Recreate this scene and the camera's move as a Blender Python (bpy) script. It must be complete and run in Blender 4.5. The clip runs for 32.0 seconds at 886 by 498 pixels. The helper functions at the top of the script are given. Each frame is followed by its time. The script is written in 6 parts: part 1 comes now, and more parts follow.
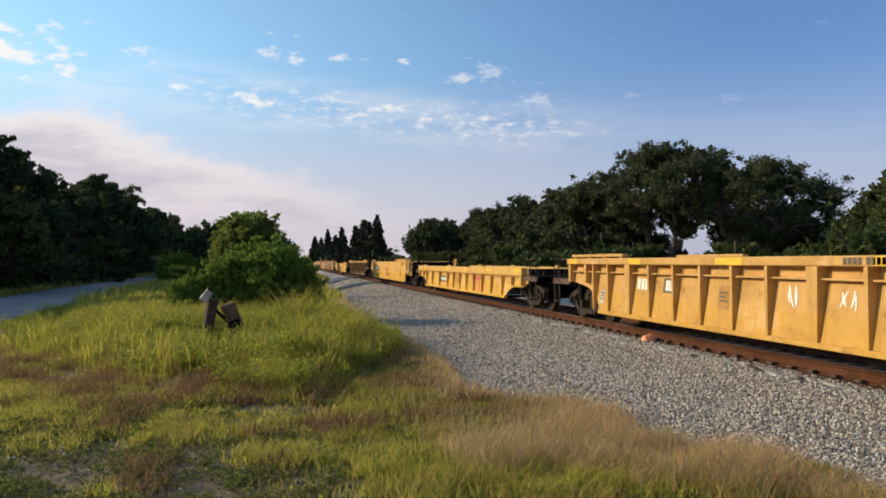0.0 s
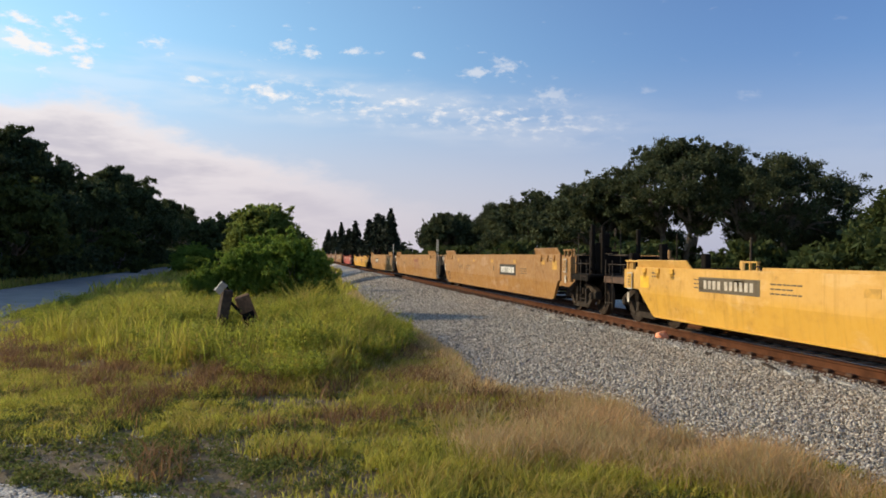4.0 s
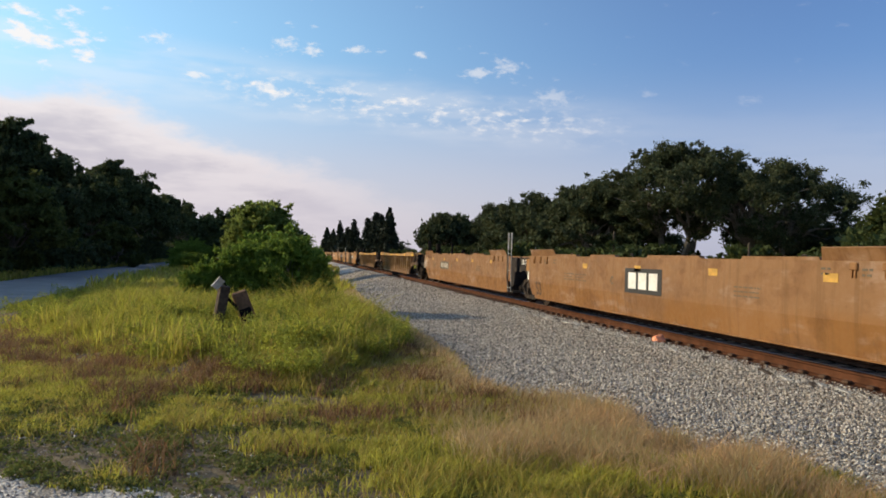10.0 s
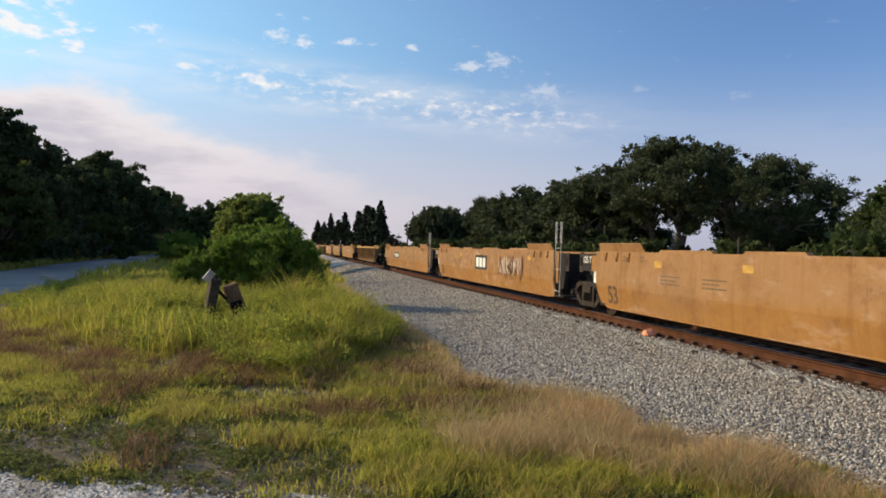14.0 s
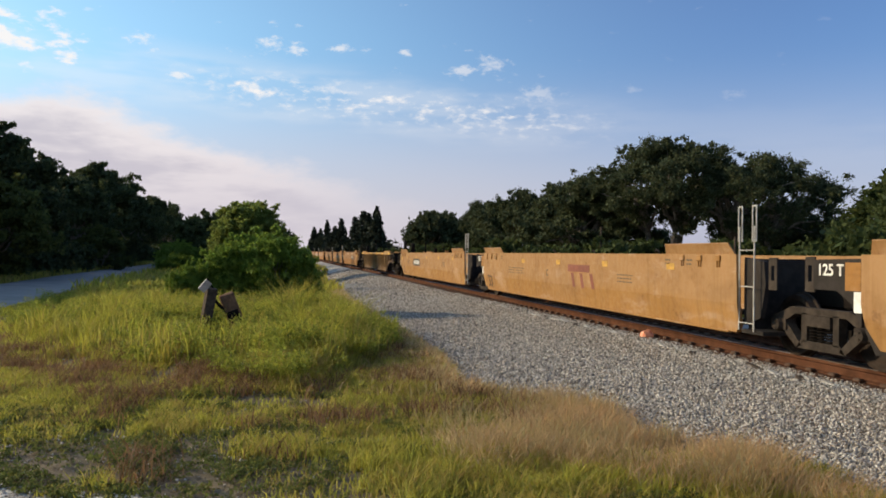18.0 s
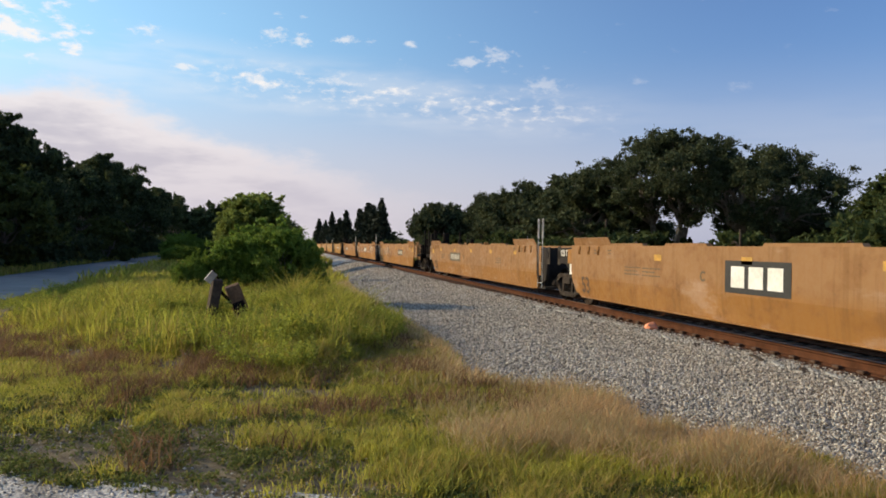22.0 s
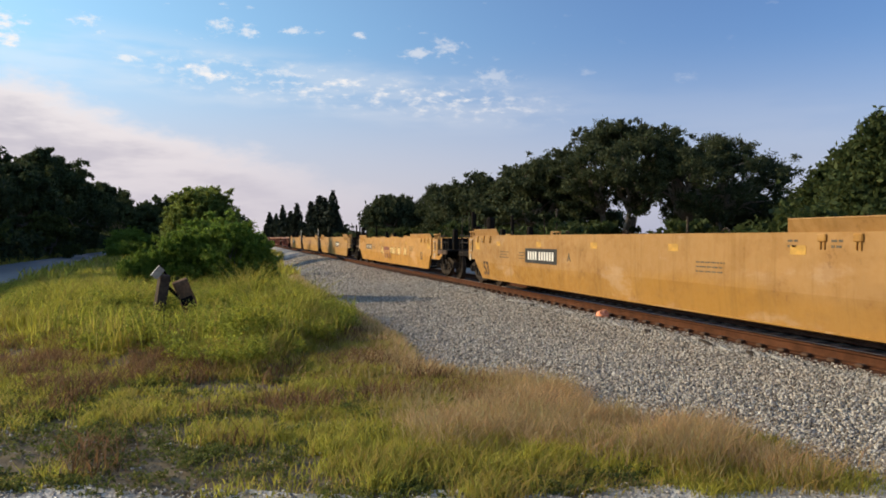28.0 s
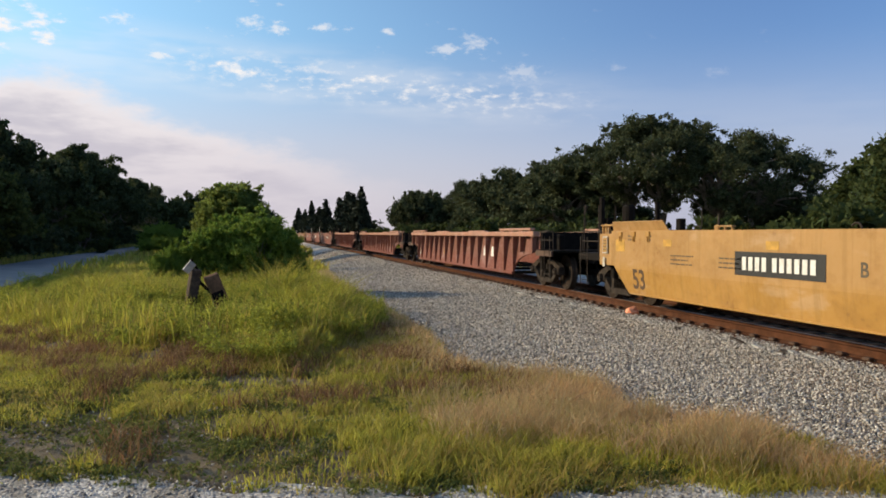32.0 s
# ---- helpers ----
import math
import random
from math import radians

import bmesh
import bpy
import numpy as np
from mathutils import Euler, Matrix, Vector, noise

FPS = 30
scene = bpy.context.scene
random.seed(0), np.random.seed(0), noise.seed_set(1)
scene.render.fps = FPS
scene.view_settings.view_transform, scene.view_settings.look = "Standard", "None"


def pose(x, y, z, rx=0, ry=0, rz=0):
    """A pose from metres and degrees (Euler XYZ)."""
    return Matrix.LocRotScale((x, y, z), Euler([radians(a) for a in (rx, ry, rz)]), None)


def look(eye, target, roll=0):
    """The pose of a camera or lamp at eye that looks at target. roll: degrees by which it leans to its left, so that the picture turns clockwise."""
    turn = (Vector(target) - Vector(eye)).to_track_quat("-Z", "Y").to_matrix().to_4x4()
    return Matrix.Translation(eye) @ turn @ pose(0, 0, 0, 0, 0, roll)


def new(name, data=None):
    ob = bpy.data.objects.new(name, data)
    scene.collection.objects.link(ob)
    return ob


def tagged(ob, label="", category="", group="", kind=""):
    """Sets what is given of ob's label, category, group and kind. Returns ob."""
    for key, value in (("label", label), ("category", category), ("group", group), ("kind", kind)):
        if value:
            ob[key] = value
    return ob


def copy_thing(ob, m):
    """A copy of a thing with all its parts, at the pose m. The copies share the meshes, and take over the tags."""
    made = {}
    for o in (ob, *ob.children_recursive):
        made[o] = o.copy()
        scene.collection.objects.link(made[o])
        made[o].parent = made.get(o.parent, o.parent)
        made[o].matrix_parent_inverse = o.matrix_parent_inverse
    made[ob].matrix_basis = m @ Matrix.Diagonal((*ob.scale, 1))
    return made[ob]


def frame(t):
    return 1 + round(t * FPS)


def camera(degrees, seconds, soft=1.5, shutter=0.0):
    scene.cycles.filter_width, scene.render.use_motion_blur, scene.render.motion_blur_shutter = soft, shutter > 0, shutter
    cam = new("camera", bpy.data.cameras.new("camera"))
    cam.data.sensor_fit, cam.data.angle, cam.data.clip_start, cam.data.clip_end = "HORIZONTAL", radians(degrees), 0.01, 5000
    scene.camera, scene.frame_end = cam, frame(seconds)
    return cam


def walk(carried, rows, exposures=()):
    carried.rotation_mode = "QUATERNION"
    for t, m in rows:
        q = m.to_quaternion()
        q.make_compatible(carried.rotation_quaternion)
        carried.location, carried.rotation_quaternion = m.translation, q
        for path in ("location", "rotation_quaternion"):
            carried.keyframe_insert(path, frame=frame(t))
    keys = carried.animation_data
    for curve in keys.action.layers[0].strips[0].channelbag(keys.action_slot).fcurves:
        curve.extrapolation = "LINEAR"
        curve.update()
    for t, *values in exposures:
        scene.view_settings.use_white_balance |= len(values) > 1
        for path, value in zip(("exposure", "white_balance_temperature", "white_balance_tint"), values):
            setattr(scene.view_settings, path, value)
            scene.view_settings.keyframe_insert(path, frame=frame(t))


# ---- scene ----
cam = camera(58.0, 32.0, soft=1.75)
PATH = [
    (0.0, -0.002, -0.006, 1.751, 90.92, 0.01, -11.41),
    (0.5, -0.0, 0.007, 1.749, 90.32, 0.28, -11.36),
    (1.0, 0.008, 0.005, 1.74, 89.95, 0.39, -11.37),
    (1.5, 0.009, 0.012, 1.742, 89.94, 0.45, -11.33),
    (2.0, 0.007, 0.012, 1.746, 90.59, 0.09, -11.43),
    (2.5, -0.001, 0.01, 1.742, 90.96, -0.05, -11.03),
    (3.0, -0.01, 0.008, 1.746, 91.24, -0.06, -10.54),
    (3.5, -0.016, -0.005, 1.754, 90.8, -0.53, -10.51),
    (5.5, -0.015, 0.006, 1.748, 90.25, -0.65, -10.41),
    (6.0, -0.019, 0.009, 1.746, 90.17, -1.05, -10.38),
    (6.5, -0.012, 0.003, 1.752, 90.45, -0.81, -10.89),
    (7.0, -0.012, 0.011, 1.751, 90.64, -0.46, -11.05),
    (7.5, -0.017, 0.001, 1.749, 90.84, -0.8, -10.87),
    (8.0, -0.016, 0.01, 1.753, 90.66, -0.9, -11.0),
    (8.5, -0.008, 0.007, 1.746, 90.62, -1.26, -10.96),
    (9.0, -0.017, 0.003, 1.748, 90.8, -1.12, -10.6),
    (9.5, -0.017, 0.002, 1.748, 90.66, -1.06, -9.97),
    (10.0, -0.014, 0.008, 1.745, 90.51, -1.59, -10.6),
    (10.5, -0.02, -0.003, 1.754, 90.49, -1.5, -10.78),
    (11.0, -0.022, -0.005, 1.759, 90.59, -1.53, -10.79),
    (11.5, -0.034, 0.002, 1.746, 90.75, -1.71, -10.36),
    (12.0, -0.033, 0.006, 1.75, 90.41, -1.73, -10.12),
    (12.5, -0.027, 0.018, 1.741, 90.62, -1.97, -10.65),
    (13.0, -0.031, 0.01, 1.751, 90.61, -1.96, -10.65),
    (13.5, -0.03, 0.007, 1.748, 90.09, -1.79, -10.75),
    (14.0, -0.028, 0.01, 1.748, 90.06, -1.87, -11.26),
    (14.5, -0.02, 0.012, 1.747, 90.41, -1.3, -11.32),
    (16.5, -0.026, -0.007, 1.762, 90.05, -1.71, -11.58),
    (17.0, -0.009, -0.014, 1.768, 90.8, -1.17, -11.08),
    (17.5, -0.024, -0.002, 1.758, 90.19, -1.28, -11.76),
    (18.0, -0.007, 0.017, 1.767, 90.37, -0.76, -11.47),
    (18.5, -0.011, 0.005, 1.764, 90.39, -0.86, -11.5),
    (19.0, -0.006, 0.009, 1.763, 90.49, -0.53, -11.65),
    (19.5, -0.004, -0.004, 1.766, 90.42, -0.54, -11.65),
    (20.0, -0.001, -0.004, 1.762, 91.08, -0.37, -11.58),
    (20.5, -0.021, -0.01, 1.754, 90.58, -0.72, -11.2),
    (21.0, -0.022, -0.007, 1.764, 90.56, -0.54, -11.3),
    (21.5, -0.016, -0.001, 1.753, 90.06, -0.63, -11.3),
    (22.0, -0.015, -0.016, 1.763, 89.79, -0.86, -11.13),
    (22.5, -0.035, -0.003, 1.755, 90.02, -1.73, -10.91),
    (23.0, -0.033, -0.001, 1.747, 89.07, -1.45, -10.8),
    (23.5, -0.026, -0.005, 1.758, 89.08, -1.29, -10.57),
    (24.0, -0.008, -0.001, 1.752, 87.97, -1.63, -11.41),
    (24.5, -0.022, 0.004, 1.748, 87.72, -1.21, -11.95),
    (26.5, -0.006, 0.029, 1.743, 88.32, -0.26, -12.73),
    (27.0, -0.002, 0.043, 1.749, 89.08, 0.18, -12.84),
    (27.5, -0.002, 0.048, 1.754, 89.55, 0.15, -14.04),
    (28.0, -0.0, 0.039, 1.75, 89.22, -0.05, -14.54),
    (28.5, 0.002, 0.044, 1.746, 88.52, 0.29, -15.53),
    (29.0, 0.005, 0.049, 1.753, 88.79, 0.02, -15.92),
    (29.5, -0.003, 0.056, 1.748, 88.57, -0.29, -14.59),
    (30.0, -0.004, 0.064, 1.744, 88.88, -0.28, -14.47),
    (30.5, -0.001, 0.059, 1.742, 89.09, -0.12, -14.13),
    (31.0, 0.003, 0.053, 1.749, 88.8, 0.18, -13.52),
    (31.5, 0.001, 0.054, 1.756, 88.96, 0.13, -13.08),
    (32.0, -0.01, 0.049, 1.744, 88.94, -0.22, -12.54),
]
walk(cam, [(t, pose(x, y, z, rx, ry, rz)) for t, x, y, z, rx, ry, rz in PATH], exposures=((0.0, 0.0, 7300.0, 10.0), (32.0, 0.0, 7300.0, 10.0)))

# ---- light ----
SUN_AZ, SUN_EL = 68.0, 22.0            # degrees left of the track's far direction, and above the horizon
sun_way = Vector((-math.sin(radians(SUN_AZ)) * math.cos(radians(SUN_EL)), math.cos(radians(SUN_AZ)) * math.cos(radians(SUN_EL)), math.sin(radians(SUN_EL))))
sun = new("sun", bpy.data.lights.new("sun", "SUN"))
sun.data.energy, sun.data.angle, sun.data.color = 4.0, radians(0.6), (1.0, 0.84, 0.63)
sun.matrix_world = look(sun_way * 200, (0, 0, 0))


class Nodes:
    """Short hand for building a node tree."""

    def __init__(self, tree):
        self.tree = tree
        tree.nodes.clear()

    def add(self, kind, **values):
        n = self.tree.nodes.new(kind)
        for key, value in values.items():
            self.put(n.inputs[key], value)
        return n

    def put(self, socket, value):
        if isinstance(value, bpy.types.NodeSocket):
            self.tree.links.new(value, socket)
        else:
            socket.default_value = value

    def math(self, op, a, b=0.0, c=0.0):
        n = self.tree.nodes.new("ShaderNodeMath")
        n.operation = op
        for i, value in enumerate((a, b, c)):
            self.put(n.inputs[i], value)
        return n.outputs[0]

    def smooth(self, x, lo, hi, out0=0.0, out1=1.0):
        n = self.tree.nodes.new("ShaderNodeMapRange")
        n.interpolation_type = "SMOOTHSTEP"
        for i, value in enumerate((x, lo, hi, out0, out1)):
            self.put(n.inputs[i], value)
        return n.outputs[0]

    def mix(self, fac, a, b):
        n = self.tree.nodes.new("ShaderNodeMix")
        n.data_type = "RGBA"
        self.put(n.inputs[0], fac)
        for i, value in ((6, a), (7, b)):
            self.put(n.inputs[i], value if isinstance(value, bpy.types.NodeSocket) else (*value, 1.0))
        return n.outputs[2]

    def noise(self, vector, scale, detail=4.0, rough=0.55):
        n = self.tree.nodes.new("ShaderNodeTexNoise")
        self.put(n.inputs["Vector"], vector)
        n.inputs["Scale"].default_value, n.inputs["Detail"].default_value, n.inputs["Roughness"].default_value = scale, detail, rough
        return n.outputs[0]

    def stretch(self, vector, sx, sy, sz):
        n = self.tree.nodes.new("ShaderNodeMapping")
        self.put(n.inputs["Vector"], vector)
        n.inputs["Scale"].default_value = (sx, sy, sz)
        return n.outputs[0]


def make_world():
    w = bpy.data.worlds.new("sky")
    scene.world = w
    w.use_nodes = True
    n = Nodes(w.node_tree)
    way = n.add("ShaderNodeTexCoord").outputs["Generated"]
    sep = n.add("ShaderNodeSeparateXYZ", Vector=way)
    az = n.math("MULTIPLY", n.math("ARCTAN2", sep.outputs[0], sep.outputs[1]), 57.29578)
    el = n.math("MULTIPLY", n.math("ARCSINE", sep.outputs[2]), 57.29578)
    sky = n.add("ShaderNodeTexSky")
    sky.sky_type, sky.sun_disc = "NISHITA", False
    sky.sun_elevation, sky.sun_rotation = radians(SUN_EL), radians(-SUN_AZ)
    sky.air_density, sky.dust_density, sky.ozone_density = 1.0, 1.2, 2.0
    plane = n.add("ShaderNodeCombineXYZ", X=az, Y=el, Z=0.0).outputs[0]
    # bank of cumulus low over the trees, thinning to the right
    puffy = n.noise(n.stretch(plane, 0.10, 0.22, 1.0), 1.0, 6.0, 0.6)
    edge = n.math("MAXIMUM", n.math("MINIMUM", n.math("MULTIPLY_ADD", az, -0.30, 6.4), 10.5), -3.0)
    depth = n.math("ADD", n.math("SUBTRACT", edge, el), n.math("MULTIPLY", n.math("SUBTRACT", puffy, 0.5), 7.0))
    bank = n.math("MULTIPLY", n.smooth(depth, -0.3, 1.5), n.smooth(az, 17.0, -3.0))
    grey = n.smooth(n.noise(n.stretch(plane, 0.11, 0.45, 1.0), 1.0, 4.0), 0.40, 0.62)
    grey = n.math("MULTIPLY", grey, n.smooth(depth, 0.8, 3.0))
    # broken streak of small high clouds
    line = n.math("ABSOLUTE", n.math("SUBTRACT", el, n.math("MULTIPLY_ADD", az, -0.085, 11.0)))
    flock = n.smooth(n.noise(n.stretch(plane, 0.75, 1.7, 1.0), 1.0, 5.0, 0.62), 0.46, 0.80)
    veil = n.smooth(n.noise(n.stretch(plane, 0.10, 0.5, 1.0), 1.0, 3.0), 0.40, 0.62)
    streak = n.math("MULTIPLY", n.math("MULTIPLY", flock, n.smooth(line, 1.9, 0.2)), n.math("MULTIPLY", n.smooth(az, 26.0, 14.0), n.smooth(az, -10.0, 0.0)))
    haze_line = n.math("MULTIPLY", n.math("MULTIPLY", veil, n.smooth(line, 3.0, 0.6)), n.smooth(az, 30.0, 8.0, 0.04, 0.24))
    # single puffs above
    lone = n.math("MULTIPLY", n.smooth(n.noise(n.stretch(plane, 0.42, 1.0, 1.0), 1.0, 5.0, 0.6), 0.63, 0.74), n.smooth(el, 10.6, 13.0))
    far = n.math("SQRT", n.math("ADD", n.math("POWER", n.math("DIVIDE", n.math("ADD", az, 16.5), 4.5), 2.0), n.math("POWER", n.math("DIVIDE", n.math("SUBTRACT", el, 13.3), 1.7), 2.0)))
    puff = n.smooth(n.math("SUBTRACT", n.noise(n.stretch(plane, 0.38, 0.85, 1.0), 1.0, 5.0, 0.6), n.math("MULTIPLY", far, 0.17)), 0.40, 0.56)
    lone = n.math("MAXIMUM", n.math("MULTIPLY", lone, 0.35), puff)
    # small separate cloudlets: bearing, height, half width, half height
    wob = n.math("SUBTRACT", n.noise(n.stretch(plane, 0.9, 1.6, 1.0), 1.0, 5.0, 0.65), 0.5)
    for a0, e0, w0, h0 in ((-0.9, 14.2, 0.75, 0.42), (0.8, 14.0, 0.7, 0.42), (4.1, 14.2, 0.85, 0.3), (-6.9, 11.8, 0.7, 0.25), (-2.2, 11.2, 1.3, 0.42), (8.5, 14.1, 0.5, 0.2), (14.7, 13.4, 0.95, 0.55),
                           (12.7, 13.0, 1.1, 0.3), (18.4, 11.4, 1.5, 0.45), (24.7, 11.6, 0.45, 0.3), (31.5, 10.9, 0.7, 0.3), (-9.6, 14.0, 0.9, 0.3)):
        du, dv = n.math("DIVIDE", n.math("SUBTRACT", az, a0), w0), n.math("DIVIDE", n.math("SUBTRACT", el, e0), h0)
        gone = n.math("SQRT", n.math("ADD", n.math("MULTIPLY", du, du), n.math("MULTIPLY", dv, dv)))
        lone = n.math("MAXIMUM", lone, n.smooth(n.math("ADD", gone, n.math("MULTIPLY", wob, 5.0)), 1.3, 0.0, 0.0, 0.62))
    high = n.math("MINIMUM", n.math("ADD", n.math("ADD", streak, haze_line), n.math("MULTIPLY", lone, n.smooth(az, 28.0, 6.0, 0.2, 0.95))), 0.9)
    low = n.smooth(el, 14.0, 0.5, 0.0, 0.72)
    glow = n.smooth(az, 45.0, -35.0)
    tint = n.mix(n.smooth(el, 1.0, 16.0), (0.95, 0.97, 1.28), n.mix(n.smooth(az, -15.0, 35.0), (0.90, 1.46, 1.72), (0.64, 0.90, 1.34)))
    blue = n.add("ShaderNodeMix")
    blue.data_type, blue.blend_type = "RGBA", "MULTIPLY"
    n.put(blue.inputs[0], 1.0), n.put(blue.inputs[6], sky.outputs[0]), n.put(blue.inputs[7], tint)
    cloud = n.mix(grey, (6.5, 6.35, 7.0), (4.3, 4.25, 5.2))
    cloud = n.mix(n.smooth(el, 9.0, 2.0, 0.0, 0.65), cloud, (4.55, 4.45, 5.55))
    c = n.mix(low, blue.outputs[2], n.mix(n.smooth(az, 8.0, 32.0), (4.55, 4.6, 6.15), (3.75, 4.2, 6.2)))
    c = n.mix(n.math("MULTIPLY", glow, 0.10), c, (8.0, 8.0, 8.6))
    c = n.mix(n.math("MULTIPLY", bank, 0.92), c, cloud)
    c = n.mix(high, c, (7.2, 7.3, 7.8))
    back = n.add("ShaderNodeBackground", Color=c, Strength=0.13)
    n.put(n.add("ShaderNodeOutputWorld").inputs[0], back.outputs[0])


make_world()


# ---- materials ----
def material(name):
    m = bpy.data.materials.new(name)
    m.use_nodes = True
    return m, Nodes(m.node_tree)


def finish(n, colour, rough=0.6, metal=0.0, bump=None, strength=0.3, distance=0.02, through_light=None, spec=0.5):
    b = n.add("ShaderNodeBsdfPrincipled", Metallic=metal, Roughness=rough)
    n.put(b.inputs["Base Color"], colour if isinstance(colour, bpy.types.NodeSocket) else (*colour, 1.0))
    b.inputs["Specular IOR Level"].default_value = spec
    if bump is not None:
        k = n.add("ShaderNodeBump", Strength=strength, Distance=distance, Height=bump)
        n.put(b.inputs["Normal"], k.outputs[0])
    shader = b.outputs[0]
    if through_light is not None:
        t = n.add("ShaderNodeBsdfTranslucent")
        n.put(t.inputs[0], through_light[1] if isinstance(through_light[1], bpy.types.NodeSocket) else (*through_light[1], 1.0))
        mx = n.add("ShaderNodeMixShader")
        n.put(mx.inputs[0], through_light[0]), n.put(mx.inputs[1], shader), n.put(mx.inputs[2], t.outputs[0])
        shader = mx.outputs[0]
    n.put(n.add("ShaderNodeOutputMaterial").inputs[0], shader)


def shade(c, k):
    return tuple(v * k for v in c)


def car_paint(name, base, rust=0.3, fade=0.5):
    """Weathered paint: faded patches, downward streaks, rust and road dirt."""
    m, n = material(name)
    p = n.add("ShaderNodeTexCoord").outputs["Object"]
    q = n.add("ShaderNodeVectorMath")
    q.operation = "ADD"
    n.put(q.inputs[0], p), n.put(q.inputs[1], n.add("ShaderNodeCombineXYZ", X=0.0, Y=n.math("MULTIPLY", n.add("ShaderNodeObjectInfo").outputs["Random"], 40.0), Z=0.0).outputs[0])
    p = q.outputs[0]
    big, mid = n.noise(p, 0.45, 3.0), n.noise(n.stretch(p, 1.0, 1.0, 1.6), 1.6, 4.0, 0.6)
    streak = n.noise(n.stretch(p, 3.0, 6.0, 0.40), 1.0, 5.0, 0.65)
    spot = n.noise(p, 9.0, 5.0, 0.7)
    c = n.mix(n.math("MULTIPLY", n.smooth(big, 0.44, 0.60), fade), base, tuple(min(1, v * 1.18 + 0.02) for v in base))
    # less saturated tone higher up the sheet, and pale scuffed patches
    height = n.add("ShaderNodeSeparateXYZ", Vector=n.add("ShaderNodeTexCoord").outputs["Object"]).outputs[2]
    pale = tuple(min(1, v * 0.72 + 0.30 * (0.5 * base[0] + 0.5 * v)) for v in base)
    paled = n.mix(0.30, pale, (pale[0], pale[0] * 0.57, pale[0] * 0.28))
    c = n.mix(n.math("MULTIPLY", n.smooth(n.math("ADD", height, n.math("MULTIPLY", n.math("SUBTRACT", big, 0.5), 0.5)), 0.62, 0.90), 0.26 + 0.6 * fade), c, paled)
    scuff = n.noise(n.stretch(p, 1.0, 0.7, 2.2), 1.1, 5.0, 0.62)
    c = n.mix(n.math("MULTIPLY", n.smooth(scuff, 0.55, 0.68), 0.50), c, tuple(min(1, v * 0.9 + 0.16) for v in base))
    c = n.mix(n.math("MULTIPLY", n.smooth(mid, 0.48, 0.62), 0.20 + rust * 0.5), c, (base[0] * 0.66, base[1] * 0.60, base[2] * 0.62))
    c = n.mix(n.math("MULTIPLY", n.smooth(streak, 0.50, 0.64), 0.22 + rust * 0.5), c, shade(base, 0.60))
    grime = n.noise(n.stretch(p, 1.0, 0.8, 1.1), 0.55, 5.0, 0.6)
    c = n.mix(n.math("MULTIPLY", n.smooth(grime, 0.52, 0.66), 0.10 + rust * 0.75), c, (base[0] * 0.50 + 0.02, base[1] * 0.52 + 0.014, base[2] * 0.5 + 0.018))
    rusty = n.smooth(n.math("ADD", n.math("MULTIPLY", mid, 0.5), n.math("MULTIPLY", spot, 0.5)), 0.60 - 0.10 * rust, 0.68 - 0.08 * rust)
    c = n.mix(n.math("MULTIPLY", rusty, 0.30 + 0.55 * rust), c, (0.13, 0.055, 0.022))
    c = n.mix(n.math("MULTIPLY", n.smooth(spot, 0.56, 0.68), 0.14), c, (0.30, 0.21, 0.12))
    finish(n, c, rough=n.smooth(spot, 0.4, 0.6, 0.50, 0.75), bump=n.math("ADD", spot, n.math("MULTIPLY", big, 4.0)), strength=0.16, distance=0.012, spec=0.3)
    return m


def metal_dirt(name, base, scale=6.0, rough=0.75, contrast=0.6, metal=0.0):
    m, n = material(name)
    p = n.add("ShaderNodeTexCoord").outputs["Object"]
    a, b = n.noise(p, scale, 5.0, 0.65), n.noise(p, scale * 0.15, 2.0)
    c = n.mix(n.smooth(a, 0.35, 0.7), shade(base, 1.0 - contrast * 0.5), shade(base, 1.0 + contrast * 0.5))
    c = n.mix(n.math("MULTIPLY", n.smooth(b, 0.4, 0.65), 0.4), c, shade(base, 1.35))
    finish(n, c, rough=rough, metal=metal, bump=a, strength=0.2, distance=0.01, spec=0.15 if rough > 0.8 else 0.5)
    return m


def foliage(name, dark, light, through_k=0.35, patch=0.25, dry=None, dry_share=0.5):
    m, n = material(name)
    geo = n.add("ShaderNodeNewGeometry")
    r = geo.outputs["Random Per Island"]
    patchy = n.math("ADD", n.math("MULTIPLY", n.noise(geo.outputs["Position"], patch, 3.0), 0.55), n.math("MULTIPLY", n.noise(geo.outputs["Position"], patch * 0.3, 2.0), 0.45))
    c = n.mix(n.smooth(n.math("ADD", n.math("MULTIPLY", r, 0.55), n.math("MULTIPLY", patchy, 0.75)), 0.35, 0.95), dark, light)
    if dry:
        brown = n.smooth(n.math("ADD", n.math("MULTIPLY", n.noise(geo.outputs["Position"], 1.5, 4.0, 0.6), 0.8), n.math("MULTIPLY", r, 0.35)), 0.78 - 0.3 * dry_share, 0.95 - 0.3 * dry_share)
        c = n.mix(n.math("MULTIPLY", brown, 0.85), c, dry)
    finish(n, c, rough=0.65, spec=0.12, through_light=(through_k, n.mix(0.4, c, tuple(min(1, v * 2.2) for v in light))))
    return m


